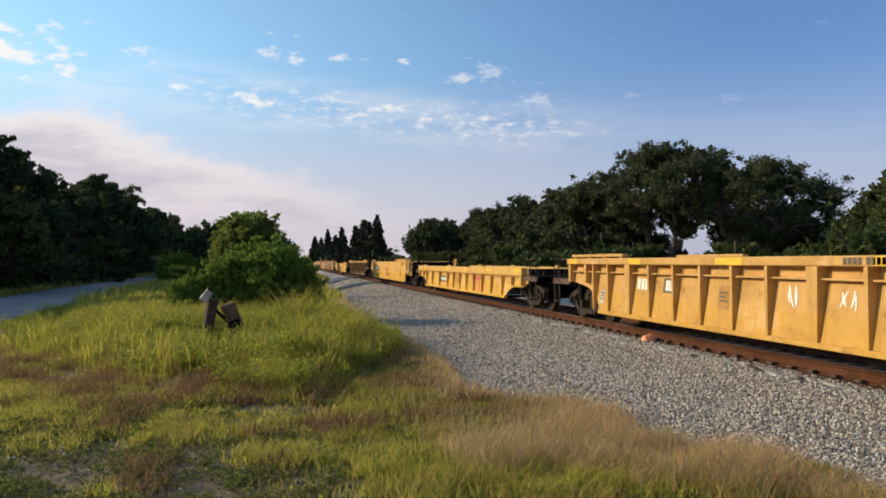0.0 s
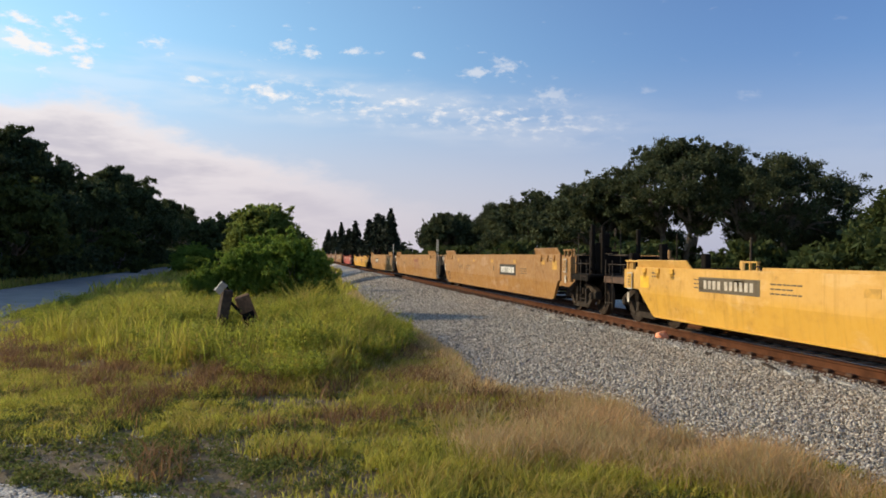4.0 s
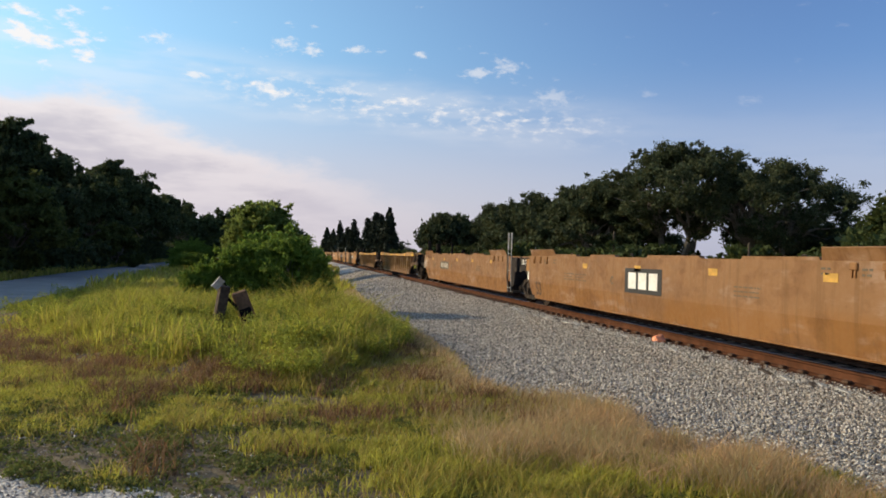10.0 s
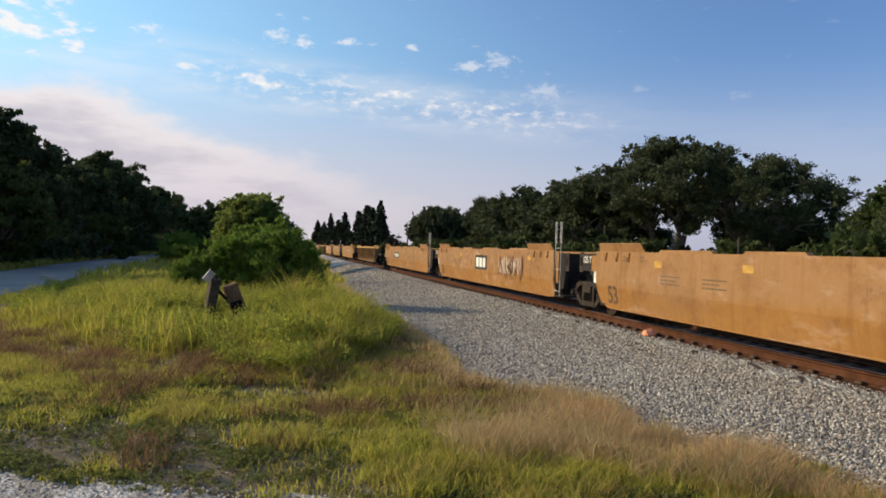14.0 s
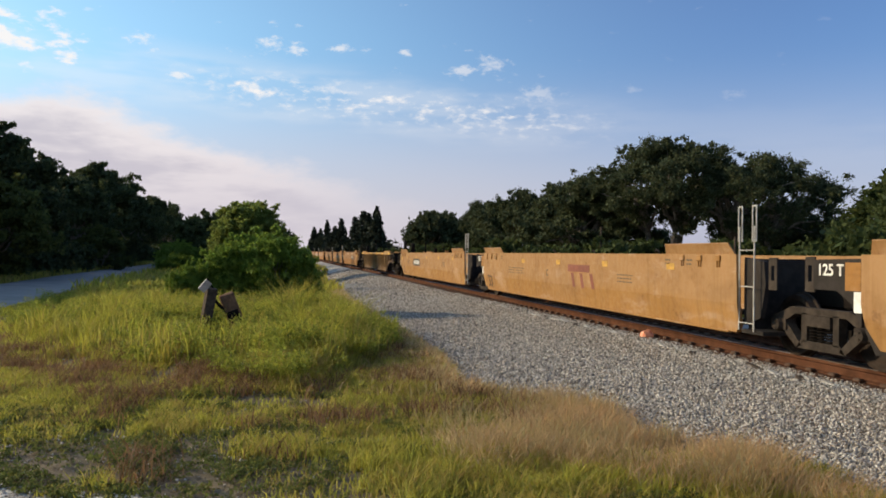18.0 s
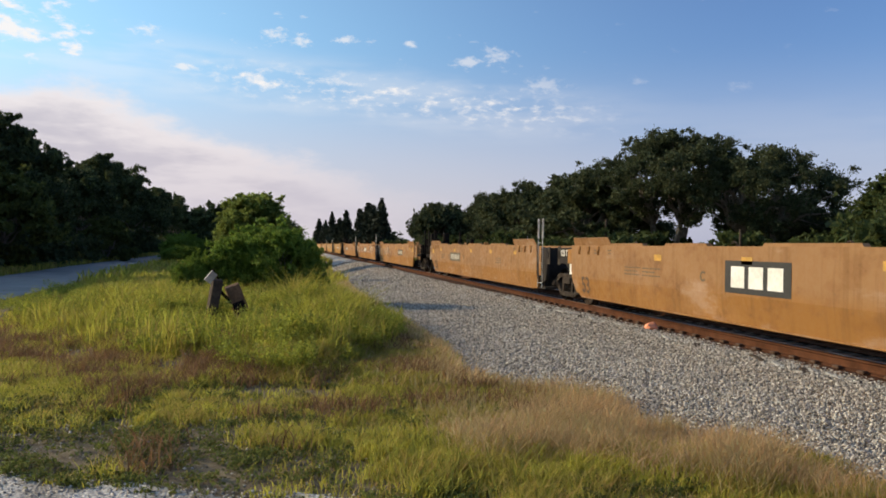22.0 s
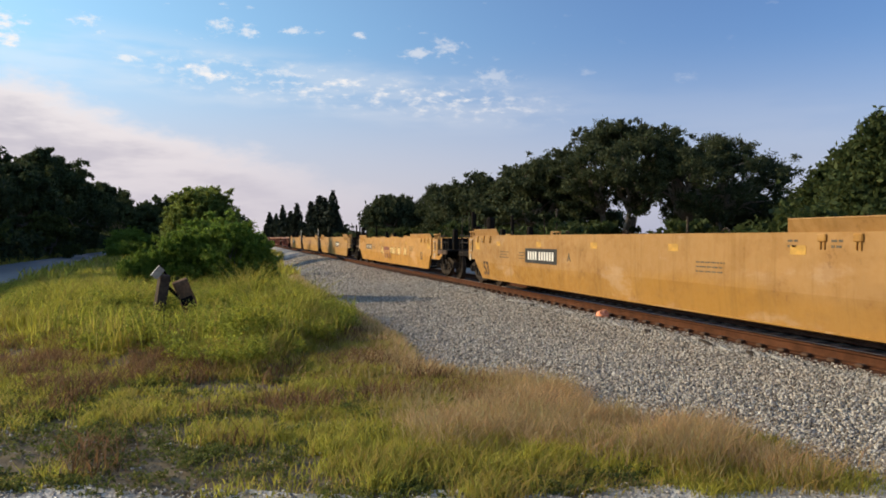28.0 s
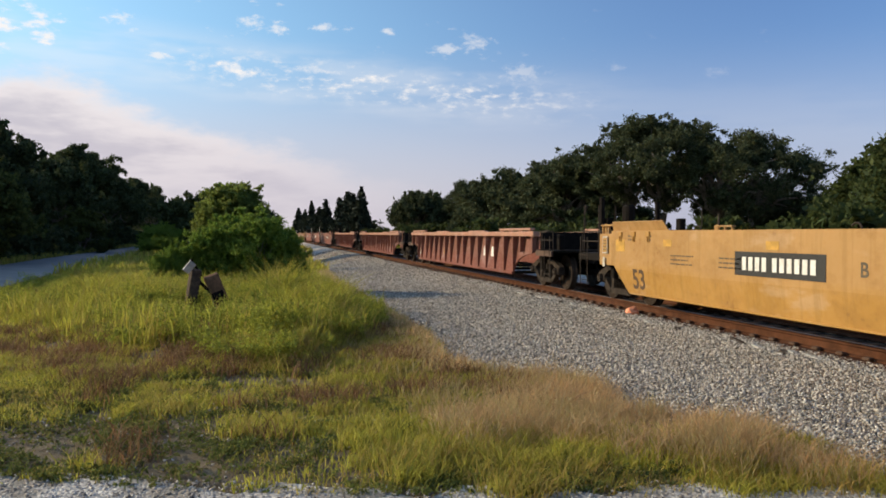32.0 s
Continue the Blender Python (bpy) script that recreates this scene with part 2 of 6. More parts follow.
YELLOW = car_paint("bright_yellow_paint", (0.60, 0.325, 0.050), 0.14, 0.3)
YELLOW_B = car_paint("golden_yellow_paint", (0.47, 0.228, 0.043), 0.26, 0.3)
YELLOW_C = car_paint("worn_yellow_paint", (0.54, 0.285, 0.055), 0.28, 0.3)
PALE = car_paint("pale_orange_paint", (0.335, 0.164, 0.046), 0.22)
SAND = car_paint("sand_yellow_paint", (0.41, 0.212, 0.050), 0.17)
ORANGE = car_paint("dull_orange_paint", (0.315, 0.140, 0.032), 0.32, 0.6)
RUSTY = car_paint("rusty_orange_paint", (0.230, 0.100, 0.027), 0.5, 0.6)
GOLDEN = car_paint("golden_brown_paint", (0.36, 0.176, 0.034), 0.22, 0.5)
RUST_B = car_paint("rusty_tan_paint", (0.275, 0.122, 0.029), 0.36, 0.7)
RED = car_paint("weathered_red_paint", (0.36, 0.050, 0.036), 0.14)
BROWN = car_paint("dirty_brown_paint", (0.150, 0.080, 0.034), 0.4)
# worn paint kept lighter than the panels: sun on the ribs put into the colour
LIT_RIB = car_paint("sunlit_worn_rib_paint", (0.27, 0.155, 0.05), 0.35)
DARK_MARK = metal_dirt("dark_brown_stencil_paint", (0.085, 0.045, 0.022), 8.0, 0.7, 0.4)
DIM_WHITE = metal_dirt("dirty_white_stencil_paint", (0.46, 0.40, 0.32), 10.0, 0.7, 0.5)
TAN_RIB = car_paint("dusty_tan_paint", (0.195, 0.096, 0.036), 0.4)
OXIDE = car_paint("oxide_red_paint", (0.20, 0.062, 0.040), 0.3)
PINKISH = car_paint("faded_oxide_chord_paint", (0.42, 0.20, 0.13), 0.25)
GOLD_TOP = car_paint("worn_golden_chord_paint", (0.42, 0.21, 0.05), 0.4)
DARK = metal_dirt("dark_grimy_steel", (0.011, 0.008, 0.006), rough=0.95)
GREY = metal_dirt("dull_grey_steel", (0.032, 0.026, 0.022), rough=0.9)
TRUCK = metal_dirt("dusty_cast_steel", (0.046, 0.035, 0.027), contrast=0.8, rough=0.9)
WHEEL = metal_dirt("brown_wheel_steel", (0.034, 0.024, 0.018), rough=0.9)
STEEL = metal_dirt("pale_galvanised_steel", (0.42, 0.39, 0.34), rough=0.5)
DULL_STEEL = metal_dirt("dull_brown_steel", (0.050, 0.038, 0.029), rough=0.85)
RAIL = metal_dirt("rusty_rail_steel", (0.088, 0.036, 0.019), 4.0, 0.95, 0.6)
RAIL_TOP = metal_dirt("polished_rail_steel", (0.33, 0.30, 0.28), 8.0, 0.45, 0.3, 0.8)
RUST_DARK = metal_dirt("dark_rusty_plate", (0.085, 0.042, 0.022))
WHITE = metal_dirt("white_stencil_paint", (0.72, 0.69, 0.62), 12.0, 0.6, 0.25)
BLACK = metal_dirt("black_stencil_paint", (0.022, 0.020, 0.018), 9.0, 0.6, 0.5)
DULL_BLACK = metal_dirt("faded_black_paint", (0.10, 0.075, 0.045), 9.0, 0.7, 0.5)
RED_MARK = metal_dirt("red_stencil_paint", (0.50, 0.10, 0.045), 8.0, 0.6, 0.35)
BROWN_MARK = metal_dirt("brown_red_stencil_paint", (0.20, 0.058, 0.032), 8.0, 0.6, 0.35)
GOLD_MARK = metal_dirt("yellow_reflective_sheet", (0.74, 0.42, 0.035), 6.0, 0.5, 0.3)
FADED_MARK = metal_dirt("faded_reflective_sheet", (0.50, 0.27, 0.045), 6.0, 0.6, 0.45)
TOUCH_UP = metal_dirt("pale_touch_up_paint", (0.62, 0.40, 0.15), 6.0, 0.65, 0.35)
SPRAY = metal_dirt("pale_spray_paint", (0.52, 0.40, 0.30), 10.0, 0.7, 0.4)
SPRAY_DARK = metal_dirt("brown_spray_paint", (0.20, 0.085, 0.04), 10.0, 0.7, 0.4)
TIE = metal_dirt("weathered_timber_tie", (0.10, 0.075, 0.055), 7.0, 0.9, 0.8)
POST_WOOD = metal_dirt("grey_weathered_wood", (0.075, 0.055, 0.040), 9.0, 0.9, 0.7)
POST_BROWN = metal_dirt("brown_stained_wood", (0.155, 0.088, 0.050), 9.0, 0.85, 0.6)
BARK = metal_dirt("grey_brown_bark", (0.20, 0.17, 0.14), 5.0, 0.95, 0.8)
ORANGE_STONE = metal_dirt("orange_painted_stone", (0.95, 0.36, 0.20), 14.0, 0.6, 0.2)

OAK_LEAF = foliage("oak_leaves", (0.024, 0.036, 0.017), (0.090, 0.102, 0.046), 0.24)
WOOD_LEAF = foliage("roadside_tree_leaves", (0.026, 0.041, 0.019), (0.085, 0.105, 0.040), 0.24)
ROUND_LEAF = foliage("round_tree_leaves", (0.060, 0.090, 0.022), (0.21, 0.25, 0.062), 0.48)
BUSH_LEAF = foliage("bush_leaves", (0.042, 0.080, 0.016), (0.175, 0.250, 0.042), 0.42, 0.7)
PINE_LEAF = foliage("conifer_needles", (0.012, 0.019, 0.012), (0.030, 0.038, 0.022), 0.10)
OLIVE_LEAF = foliage("olive_roadside_leaves", (0.030, 0.045, 0.014), (0.105, 0.120, 0.032), 0.35)
UNDER_LEAF = foliage("understory_leaves", (0.024, 0.040, 0.014), (0.080, 0.098, 0.030), 0.25)
GREEN_GRASS = foliage("green_grass_blades", (0.100, 0.096, 0.026), (0.54, 0.472, 0.078), 0.40, 1.4, (0.35, 0.192, 0.092), 0.74)
TALL_GRASS = foliage("tall_yellow_green_grass", (0.074, 0.080, 0.019), (0.53, 0.472, 0.070), 0.40, 1.4, (0.34, 0.190, 0.090), 0.70)
DRY_GRASS = foliage("dry_brown_grass", (0.30, 0.166, 0.082), (0.76, 0.450, 0.240), 0.42, 1.0, (0.22, 0.195, 0.048), 0.58)
LOW_LEAF = foliage("ground_weed_leaves", (0.040, 0.058, 0.018), (0.170, 0.190, 0.048), 0.35, 1.1, (0.21, 0.135, 0.070), 0.55)
WEED_LEAF = foliage("weed_leaves", (0.050, 0.070, 0.017), (0.33, 0.345, 0.055), 0.42, 0.9)
DEAD_SHADE_GRASS = foliage("dead_and_shade_brown_weeds", (0.068, 0.040, 0.021), (0.29, 0.166, 0.085), 0.30, 0.8)


def gravel_material(name="grey_ballast_gravel", k=1.0):
    m, n = material(name)
    p = n.add("ShaderNodeNewGeometry").outputs["Position"]
    cells = n.add("ShaderNodeTexVoronoi", Vector=p, Scale=30.0 * k)
    tone = n.add("ShaderNodeSeparateXYZ", Vector=cells.outputs["Color"]).outputs[0]
    patch = n.noise(p, 0.5, 3.0)
    c = n.mix(tone, shade((0.235, 0.212, 0.184), k), shade((0.67, 0.605, 0.525), 1.0 + 0.10 * (k > 1)))
    c = n.mix(n.math("MULTIPLY", n.smooth(patch, 0.4, 0.68), 0.35), c, (0.38, 0.35, 0.315))
    if k > 1:
        dirt = n.noise(p, 2.2, 5.0, 0.65)
        c = n.mix(n.math("MULTIPLY", n.smooth(dirt, 0.42, 0.60), 0.75), c, (0.20, 0.165, 0.12))
    finish(n, c, 0.85, bump=n.math("SUBTRACT", 1.0, cells.outputs["Distance"]), strength=0.6 if k == 1.0 else 0.4, distance=0.05)
    return m


def stone_material():
    m, n = material("ballast_stone")
    geo = n.add("ShaderNodeNewGeometry")
    r = geo.outputs["Random Per Island"]
    grain = n.noise(geo.outputs["Position"], 30.0, 4.0)
    c = n.mix(n.smooth(r, 0.0, 1.0), (0.10, 0.088, 0.075), (0.66, 0.588, 0.498))
    c = n.mix(n.math("MULTIPLY", grain, 0.35), c, (0.28, 0.245, 0.20))
    finish(n, c, 0.85, bump=grain, strength=0.3, distance=0.01)
    return m


def soil_material():
    m, n = material("grassy_soil")
    p = n.add("ShaderNodeNewGeometry").outputs["Position"]
    a, b, s = n.noise(p, 0.35, 4.0), n.noise(p, 3.0, 5.0, 0.65), n.noise(p, 24.0, 4.0, 0.7)
    c = n.mix(n.smooth(b, 0.35, 0.7), (0.125, 0.088, 0.048), (0.225, 0.165, 0.090))
    c = n.mix(n.math("MULTIPLY", n.smooth(a, 0.42, 0.62), 0.6), c, (0.17, 0.13, 0.085))
    c = n.mix(n.math("MULTIPLY", n.smooth(s, 0.56, 0.72), 0.45), c, (0.32, 0.27, 0.20))
    finish(n, c, 0.95, bump=n.math("ADD", s, n.math("MULTIPLY", b, 2.0)), strength=0.6, distance=0.06)
    return m


def asphalt_material():
    m, n = material("worn_asphalt")
    p = n.add("ShaderNodeNewGeometry").outputs["Position"]
    a, s = n.noise(p, 0.6, 4.0), n.noise(p, 60.0, 3.0, 0.7)
    c = n.mix(n.smooth(a, 0.3, 0.7), (0.160, 0.140, 0.130), (0.242, 0.212, 0.196))
    c = n.mix(n.math("MULTIPLY", s, 0.35), c, (0.36, 0.35, 0.33))
    finish(n, c, 0.9, bump=s, strength=0.3, distance=0.01)
    return m



def wash_material(name, dark, light, half_w, half_h, worn_at, strength):
    """Pale coat that breaks up towards its rim, for worn overspray and painted sun patches."""
    m, n = material(name)
    p = n.add("ShaderNodeTexCoord").outputs["Object"]
    shift = n.add("ShaderNodeCombineXYZ", X=0.0, Y=0.0, Z=n.math("MULTIPLY", n.add("ShaderNodeObjectInfo").outputs["Random"], 30.0)).outputs[0]
    q = n.add("ShaderNodeVectorMath")
    q.operation = "ADD"
    n.put(q.inputs[0], p), n.put(q.inputs[1], shift)
    sep = n.add("ShaderNodeSeparateXYZ", Vector=p)
    rim = n.math("MAXIMUM", n.math("ABSOLUTE", n.math("DIVIDE", sep.outputs[0], half_w)), n.math("ABSOLUTE", n.math("DIVIDE", sep.outputs[1], half_h)))
    worn = n.noise(n.stretch(q.outputs[0], 2.4, 1.8, 1.0), 1.0, 6.0, 0.68)
    cover = n.math("MULTIPLY", n.smooth(worn, worn_at, worn_at + 0.15), n.smooth(rim, 1.0, 0.55))
    b = n.add("ShaderNodeBsdfPrincipled", Roughness=0.8)
    n.put(b.inputs["Base Color"], n.mix(n.noise(p, 5.0), dark, light))
    clear = n.add("ShaderNodeBsdfTransparent")
    mx = n.add("ShaderNodeMixShader")
    n.put(mx.inputs[0], n.math("MULTIPLY", cover, strength)), n.put(mx.inputs[1], clear.outputs[0]), n.put(mx.inputs[2], b.outputs[0])
    n.put(n.add("ShaderNodeOutputMaterial").inputs[0], mx.outputs[0])
    return m


# pale yellow that paints patches of sun onto a car side
SUN_PATCH = wash_material("pale_yellow_sun_patch", (0.62, 0.40, 0.14), (0.80, 0.58, 0.26), 0.32, 0.18, 0.36, 0.9)
WASH = wash_material("faded_pale_overspray", (0.44, 0.26, 0.17), (0.62, 0.46, 0.34), 1.6, 0.42, 0.47, 0.75)
# near-black bed colour carries the shade under the cars
SHADE_BED = metal_dirt("shade_dark_ballast", (0.032, 0.025, 0.020), 9.0, 0.95, 0.8)
SANDY = gravel_material("pale_sandy_gravel", 1.25)
GRAVEL, STONE, SOIL, ASPHALT = gravel_material(), stone_material(), soil_material(), asphalt_material()


# ---- building helpers ----
def to_mesh(bm, name="mesh"):
    me = bpy.data.meshes.new(name)
    bm.to_mesh(me)
    bm.free()
    me.materials.append(None)
    return me


def wear(ob, mat):
    """Give an object its own material on shared mesh data."""
    ob.material_slots[0].link = "OBJECT"
    ob.material_slots[0].material = mat
    return ob


def part(name, mesh, mat, parent=None, label="", m=None):
    """One mesh object under a thing or part; mesh may be a bmesh or shared mesh data."""
    if isinstance(mesh, bmesh.types.BMesh):
        mesh = to_mesh(mesh, name)
    ob = wear(new(name, mesh), mat)
    ob.parent = parent
    if m is not None:
        ob.matrix_basis = m
    if name in ("small_stencil", "data_stencil", "number_stencil", "graffiti", "spring_pack"):
        tagged(ob, kind="stuff")
    return tagged(ob, label)


def raw_mesh(name, verts, faces, smooth=False):
    """Mesh from arrays: verts (n, 3), faces (m, k) all with k corners."""
    me = bpy.data.meshes.new(name)
    verts, faces = np.asarray(verts, np.float32), np.asarray(faces, np.int32)
    k = faces.shape[1]
    me.vertices.add(len(verts))
    me.vertices.foreach_set("co", verts.ravel())
    me.loops.add(faces.size)
    me.loops.foreach_set("vertex_index", faces.ravel())
    me.polygons.add(len(faces))
    me.polygons.foreach_set("loop_start", np.arange(0, faces.size, k, dtype=np.int32))
    me.update(calc_edges=True)
    me.validate()
    me.materials.append(None)
    if smooth:
        me.polygons.foreach_set("use_smooth", np.ones(len(faces), bool))
    return me


def box(bm, x0, x1, y0, y1, z0, z1):
    v = [bm.verts.new((x, y, z)) for x in (x0, x1) for y in (y0, y1) for z in (z0, z1)]
    for q in ((0, 1, 3, 2), (4, 6, 7, 5), (0, 4, 5, 1), (2, 3, 7, 6), (0, 2, 6, 4), (1, 5, 7, 3)):
        bm.faces.new([v[i] for i in q])


def soft_box(bm, x0, x1, y0, y1, z0, z1, c=0.015):
    b = bmesh.new()
    box(b, x0, x1, y0, y1, z0, z1)
    bmesh.ops.bevel(b, geom=b.edges[:], offset=c, segments=1, affect="EDGES")
    me = bpy.data.meshes.new("t")
    b.to_mesh(me)
    b.free()
    bm.from_mesh(me)
    bpy.data.meshes.remove(me)


def slab(bm, outline, x0, x1):
    """Outline of (y, z), made solid from x0 to x1."""
    a = [bm.verts.new((x0, y, z)) for y, z in outline]
    b = [bm.verts.new((x1, y, z)) for y, z in outline]
    bm.faces.new(a), bm.faces.new(b[::-1])
    for i in range(len(a)):
        j = (i + 1) % len(a)
        bm.faces.new((a[i], b[i], b[j], a[j]))
    bmesh.ops.recalc_face_normals(bm, faces=bm.faces[:])


def rod(bm, a, b, r0, r1=None, sides=7, cap=True):
    a, b = Vector(a), Vector(b)
    r1 = r0 if r1 is None else r1
    q = (b - a).to_track_quat("Z", "Y")
    rings = []
    for p, r in ((a, r0), (b, r1)):
        rings.append([bm.verts.new(p + q @ Vector((math.cos(6.2832 * i / sides) * r, math.sin(6.2832 * i / sides) * r, 0))) for i in range(sides)])
    for i in range(sides):
        j = (i + 1) % sides
        bm.faces.new((rings[0][i], rings[0][j], rings[1][j], rings[1][i]))
    if cap:
        bm.faces.new(rings[0][::-1]), bm.faces.new(rings[1])


def lathe(bm, profile, sides=24, axis="X", at=(0, 0, 0)):
    """Profile of (along, radius) turned about an axis."""
    rings = []
    for u, r in profile:
        ring = []
        for i in range(sides):
            c, s = math.cos(6.2832 * i / sides) * r, math.sin(6.2832 * i / sides) * r
            p = {"X": (u, c, s), "Y": (c, u, s), "Z": (c, s, u)}[axis]
            ring.append(bm.verts.new(Vector(p) + Vector(at)))
        rings.append(ring)
    for k in range(len(rings) - 1):
        for i in range(sides):
            j = (i + 1) % sides
            bm.faces.new((rings[k][i], rings[k][j], rings[k + 1][j], rings[k + 1][i]))
    bm.faces.new(rings[0][::-1]), bm.faces.new(rings[-1])
    bmesh.ops.recalc_face_normals(bm, faces=bm.faces[:])


# ---- the land ----
TRACK_X, RAIL_Z = 8.55, 0.30
EDGE_Y = np.array([-60.0, 3.5, 5.7, 6.2, 7.3, 8.6, 9.5, 10.7, 13.0, 19.5, 30.5, 60.0, 95.0, 300.0])
EDGE_X = np.array([4.6, 4.6, 4.5, 4.3, 3.5, 3.6, 2.7, 2.3, 2.7, 2.6, 2.6, 3.4, 5.4, 5.6])
ROAD_Y = np.array([-60.0, 3.0, 6.0, 12.0, 25.0, 40.0, 57.0, 88.0, 130.0, 400.0])
ROAD_NEAR = np.array([0.0, -0.5, -2.0, -5.5, -8.0, -9.0, -9.9, -11.6, -13.0, -20.0])
ROAD_FAR = np.array([-16.0, -16.0, -15.0, -13.0, -12.4, -13.2, -14.4, -15.6, -17.0, -24.0])


FRONT_X = np.array([-8.0, -1.8, -0.5, 0.9, 2.1, 3.6, 4.6, 8.0])
FRONT_Y = np.array([8.4, 6.25, 5.7, 5.3, 5.1, 4.85, 4.9, 5.0])
MOUND_X = np.array([-8.0, -4.4, -2.8, -1.6, -0.6, 0.3, 1.0, 2.4])
MOUND_Y = np.array([20.0, 15.4, 13.0, 11.2, 10.5, 10.0, 11.2, 15.0])


def front_edge(x):
    return np.interp(x, FRONT_X, FRONT_Y)


def asphalt_edge(x):
    return np.clip(4.97 - 0.37 * np.asarray(x, float), 3.8, 8.7)


def mound_edge(x):
    return np.interp(x, MOUND_X, MOUND_Y)


def grass_edge(y):
    return np.interp(y, EDGE_Y, EDGE_X)


def land_height(x, y):
    """Ground under the grass and gravel; the ballast rises to the ties."""
    x, y = np.asarray(x, float), np.asarray(y, float)
    u = np.clip((x - 3.6) / 3.0, 0, 1)
    w = np.clip((13.6 - x) / 2.2, 0, 1)
    rise = 0.075 * u * u * (3 - 2 * u) * w * w * (3 - 2 * w)
    swell = 0.05 * np.sin(x * 0.9 + 1.0) * np.sin(y * 0.55) * np.clip((2.0 - x) / 2.0, 0, 1) * np.clip((y - 7) / 6, 0, 1) * np.clip((x + 8.5) / 2.0, 0, 1)
    t = np.clip((y - mound_edge(x)) / 1.3, 0, 1)
    body = t * t * (3 - 2 * t) * np.clip((30 - y) / 8, 0, 1) * np.clip((x - np.interp(y, ROAD_Y, ROAD_NEAR) - 1.0) / 2.5, 0, 1) * np.clip((2.1 - x) / 1.2, 0, 1)
    lumps = 0.70 + 0.22 * np.sin(x * 2.1 + 0.6 * y) * np.sin(y * 1.7 - x) + 0.16 * np.sin(x * 5.3 - y) * np.sin(y * 4.1 + 1.3 * x)
    trodden = np.exp(-((x + 1.0) / 1.3) ** 2 - ((y - 14.8) / 1.6) ** 2)
    step = lambda u: np.clip(u, 0, 1) ** 2 * (3 - 2 * np.clip(u, 0, 1))
    ditch = 0.75 * step((y - 36) / 30) * step((6.9 - x) / 4.2) * step((x + 8.5) / 4.0)
    return rise + swell + (0.30 - 0.2 * trodden + 0.24 * np.exp(-((x - 0.7) / 0.9) ** 2 - ((y - 16.8) / 1.7) ** 2)) * body * lumps - ditch


def grid_mesh(name, xs, ys, height, lift=0.0):
    X, Y = np.meshgrid(xs, ys)
    Z = height(X, Y) + lift
    verts = np.stack([X, Y, Z], -1).reshape(-1, 3)
    nx, ny = len(xs), len(ys)
    i = (np.arange(ny - 1)[:, None] * nx + np.arange(nx - 1)[None, :]).ravel()
    return raw_mesh(name, verts, np.stack([i, i + 1, i + nx + 1, i + nx], -1), True)


def spread(lo, hi, step_near, mid, far):
    """Grid stops: fine between lo and hi, coarse beyond to -far and far."""
    inner = np.arange(lo, hi + 1e-6, step_near)
    left = lo - np.geomspace(mid, far + lo, 14)[::-1]
    right = hi + np.geomspace(mid, far - hi, 14)
    return np.concatenate([left, inner, right])


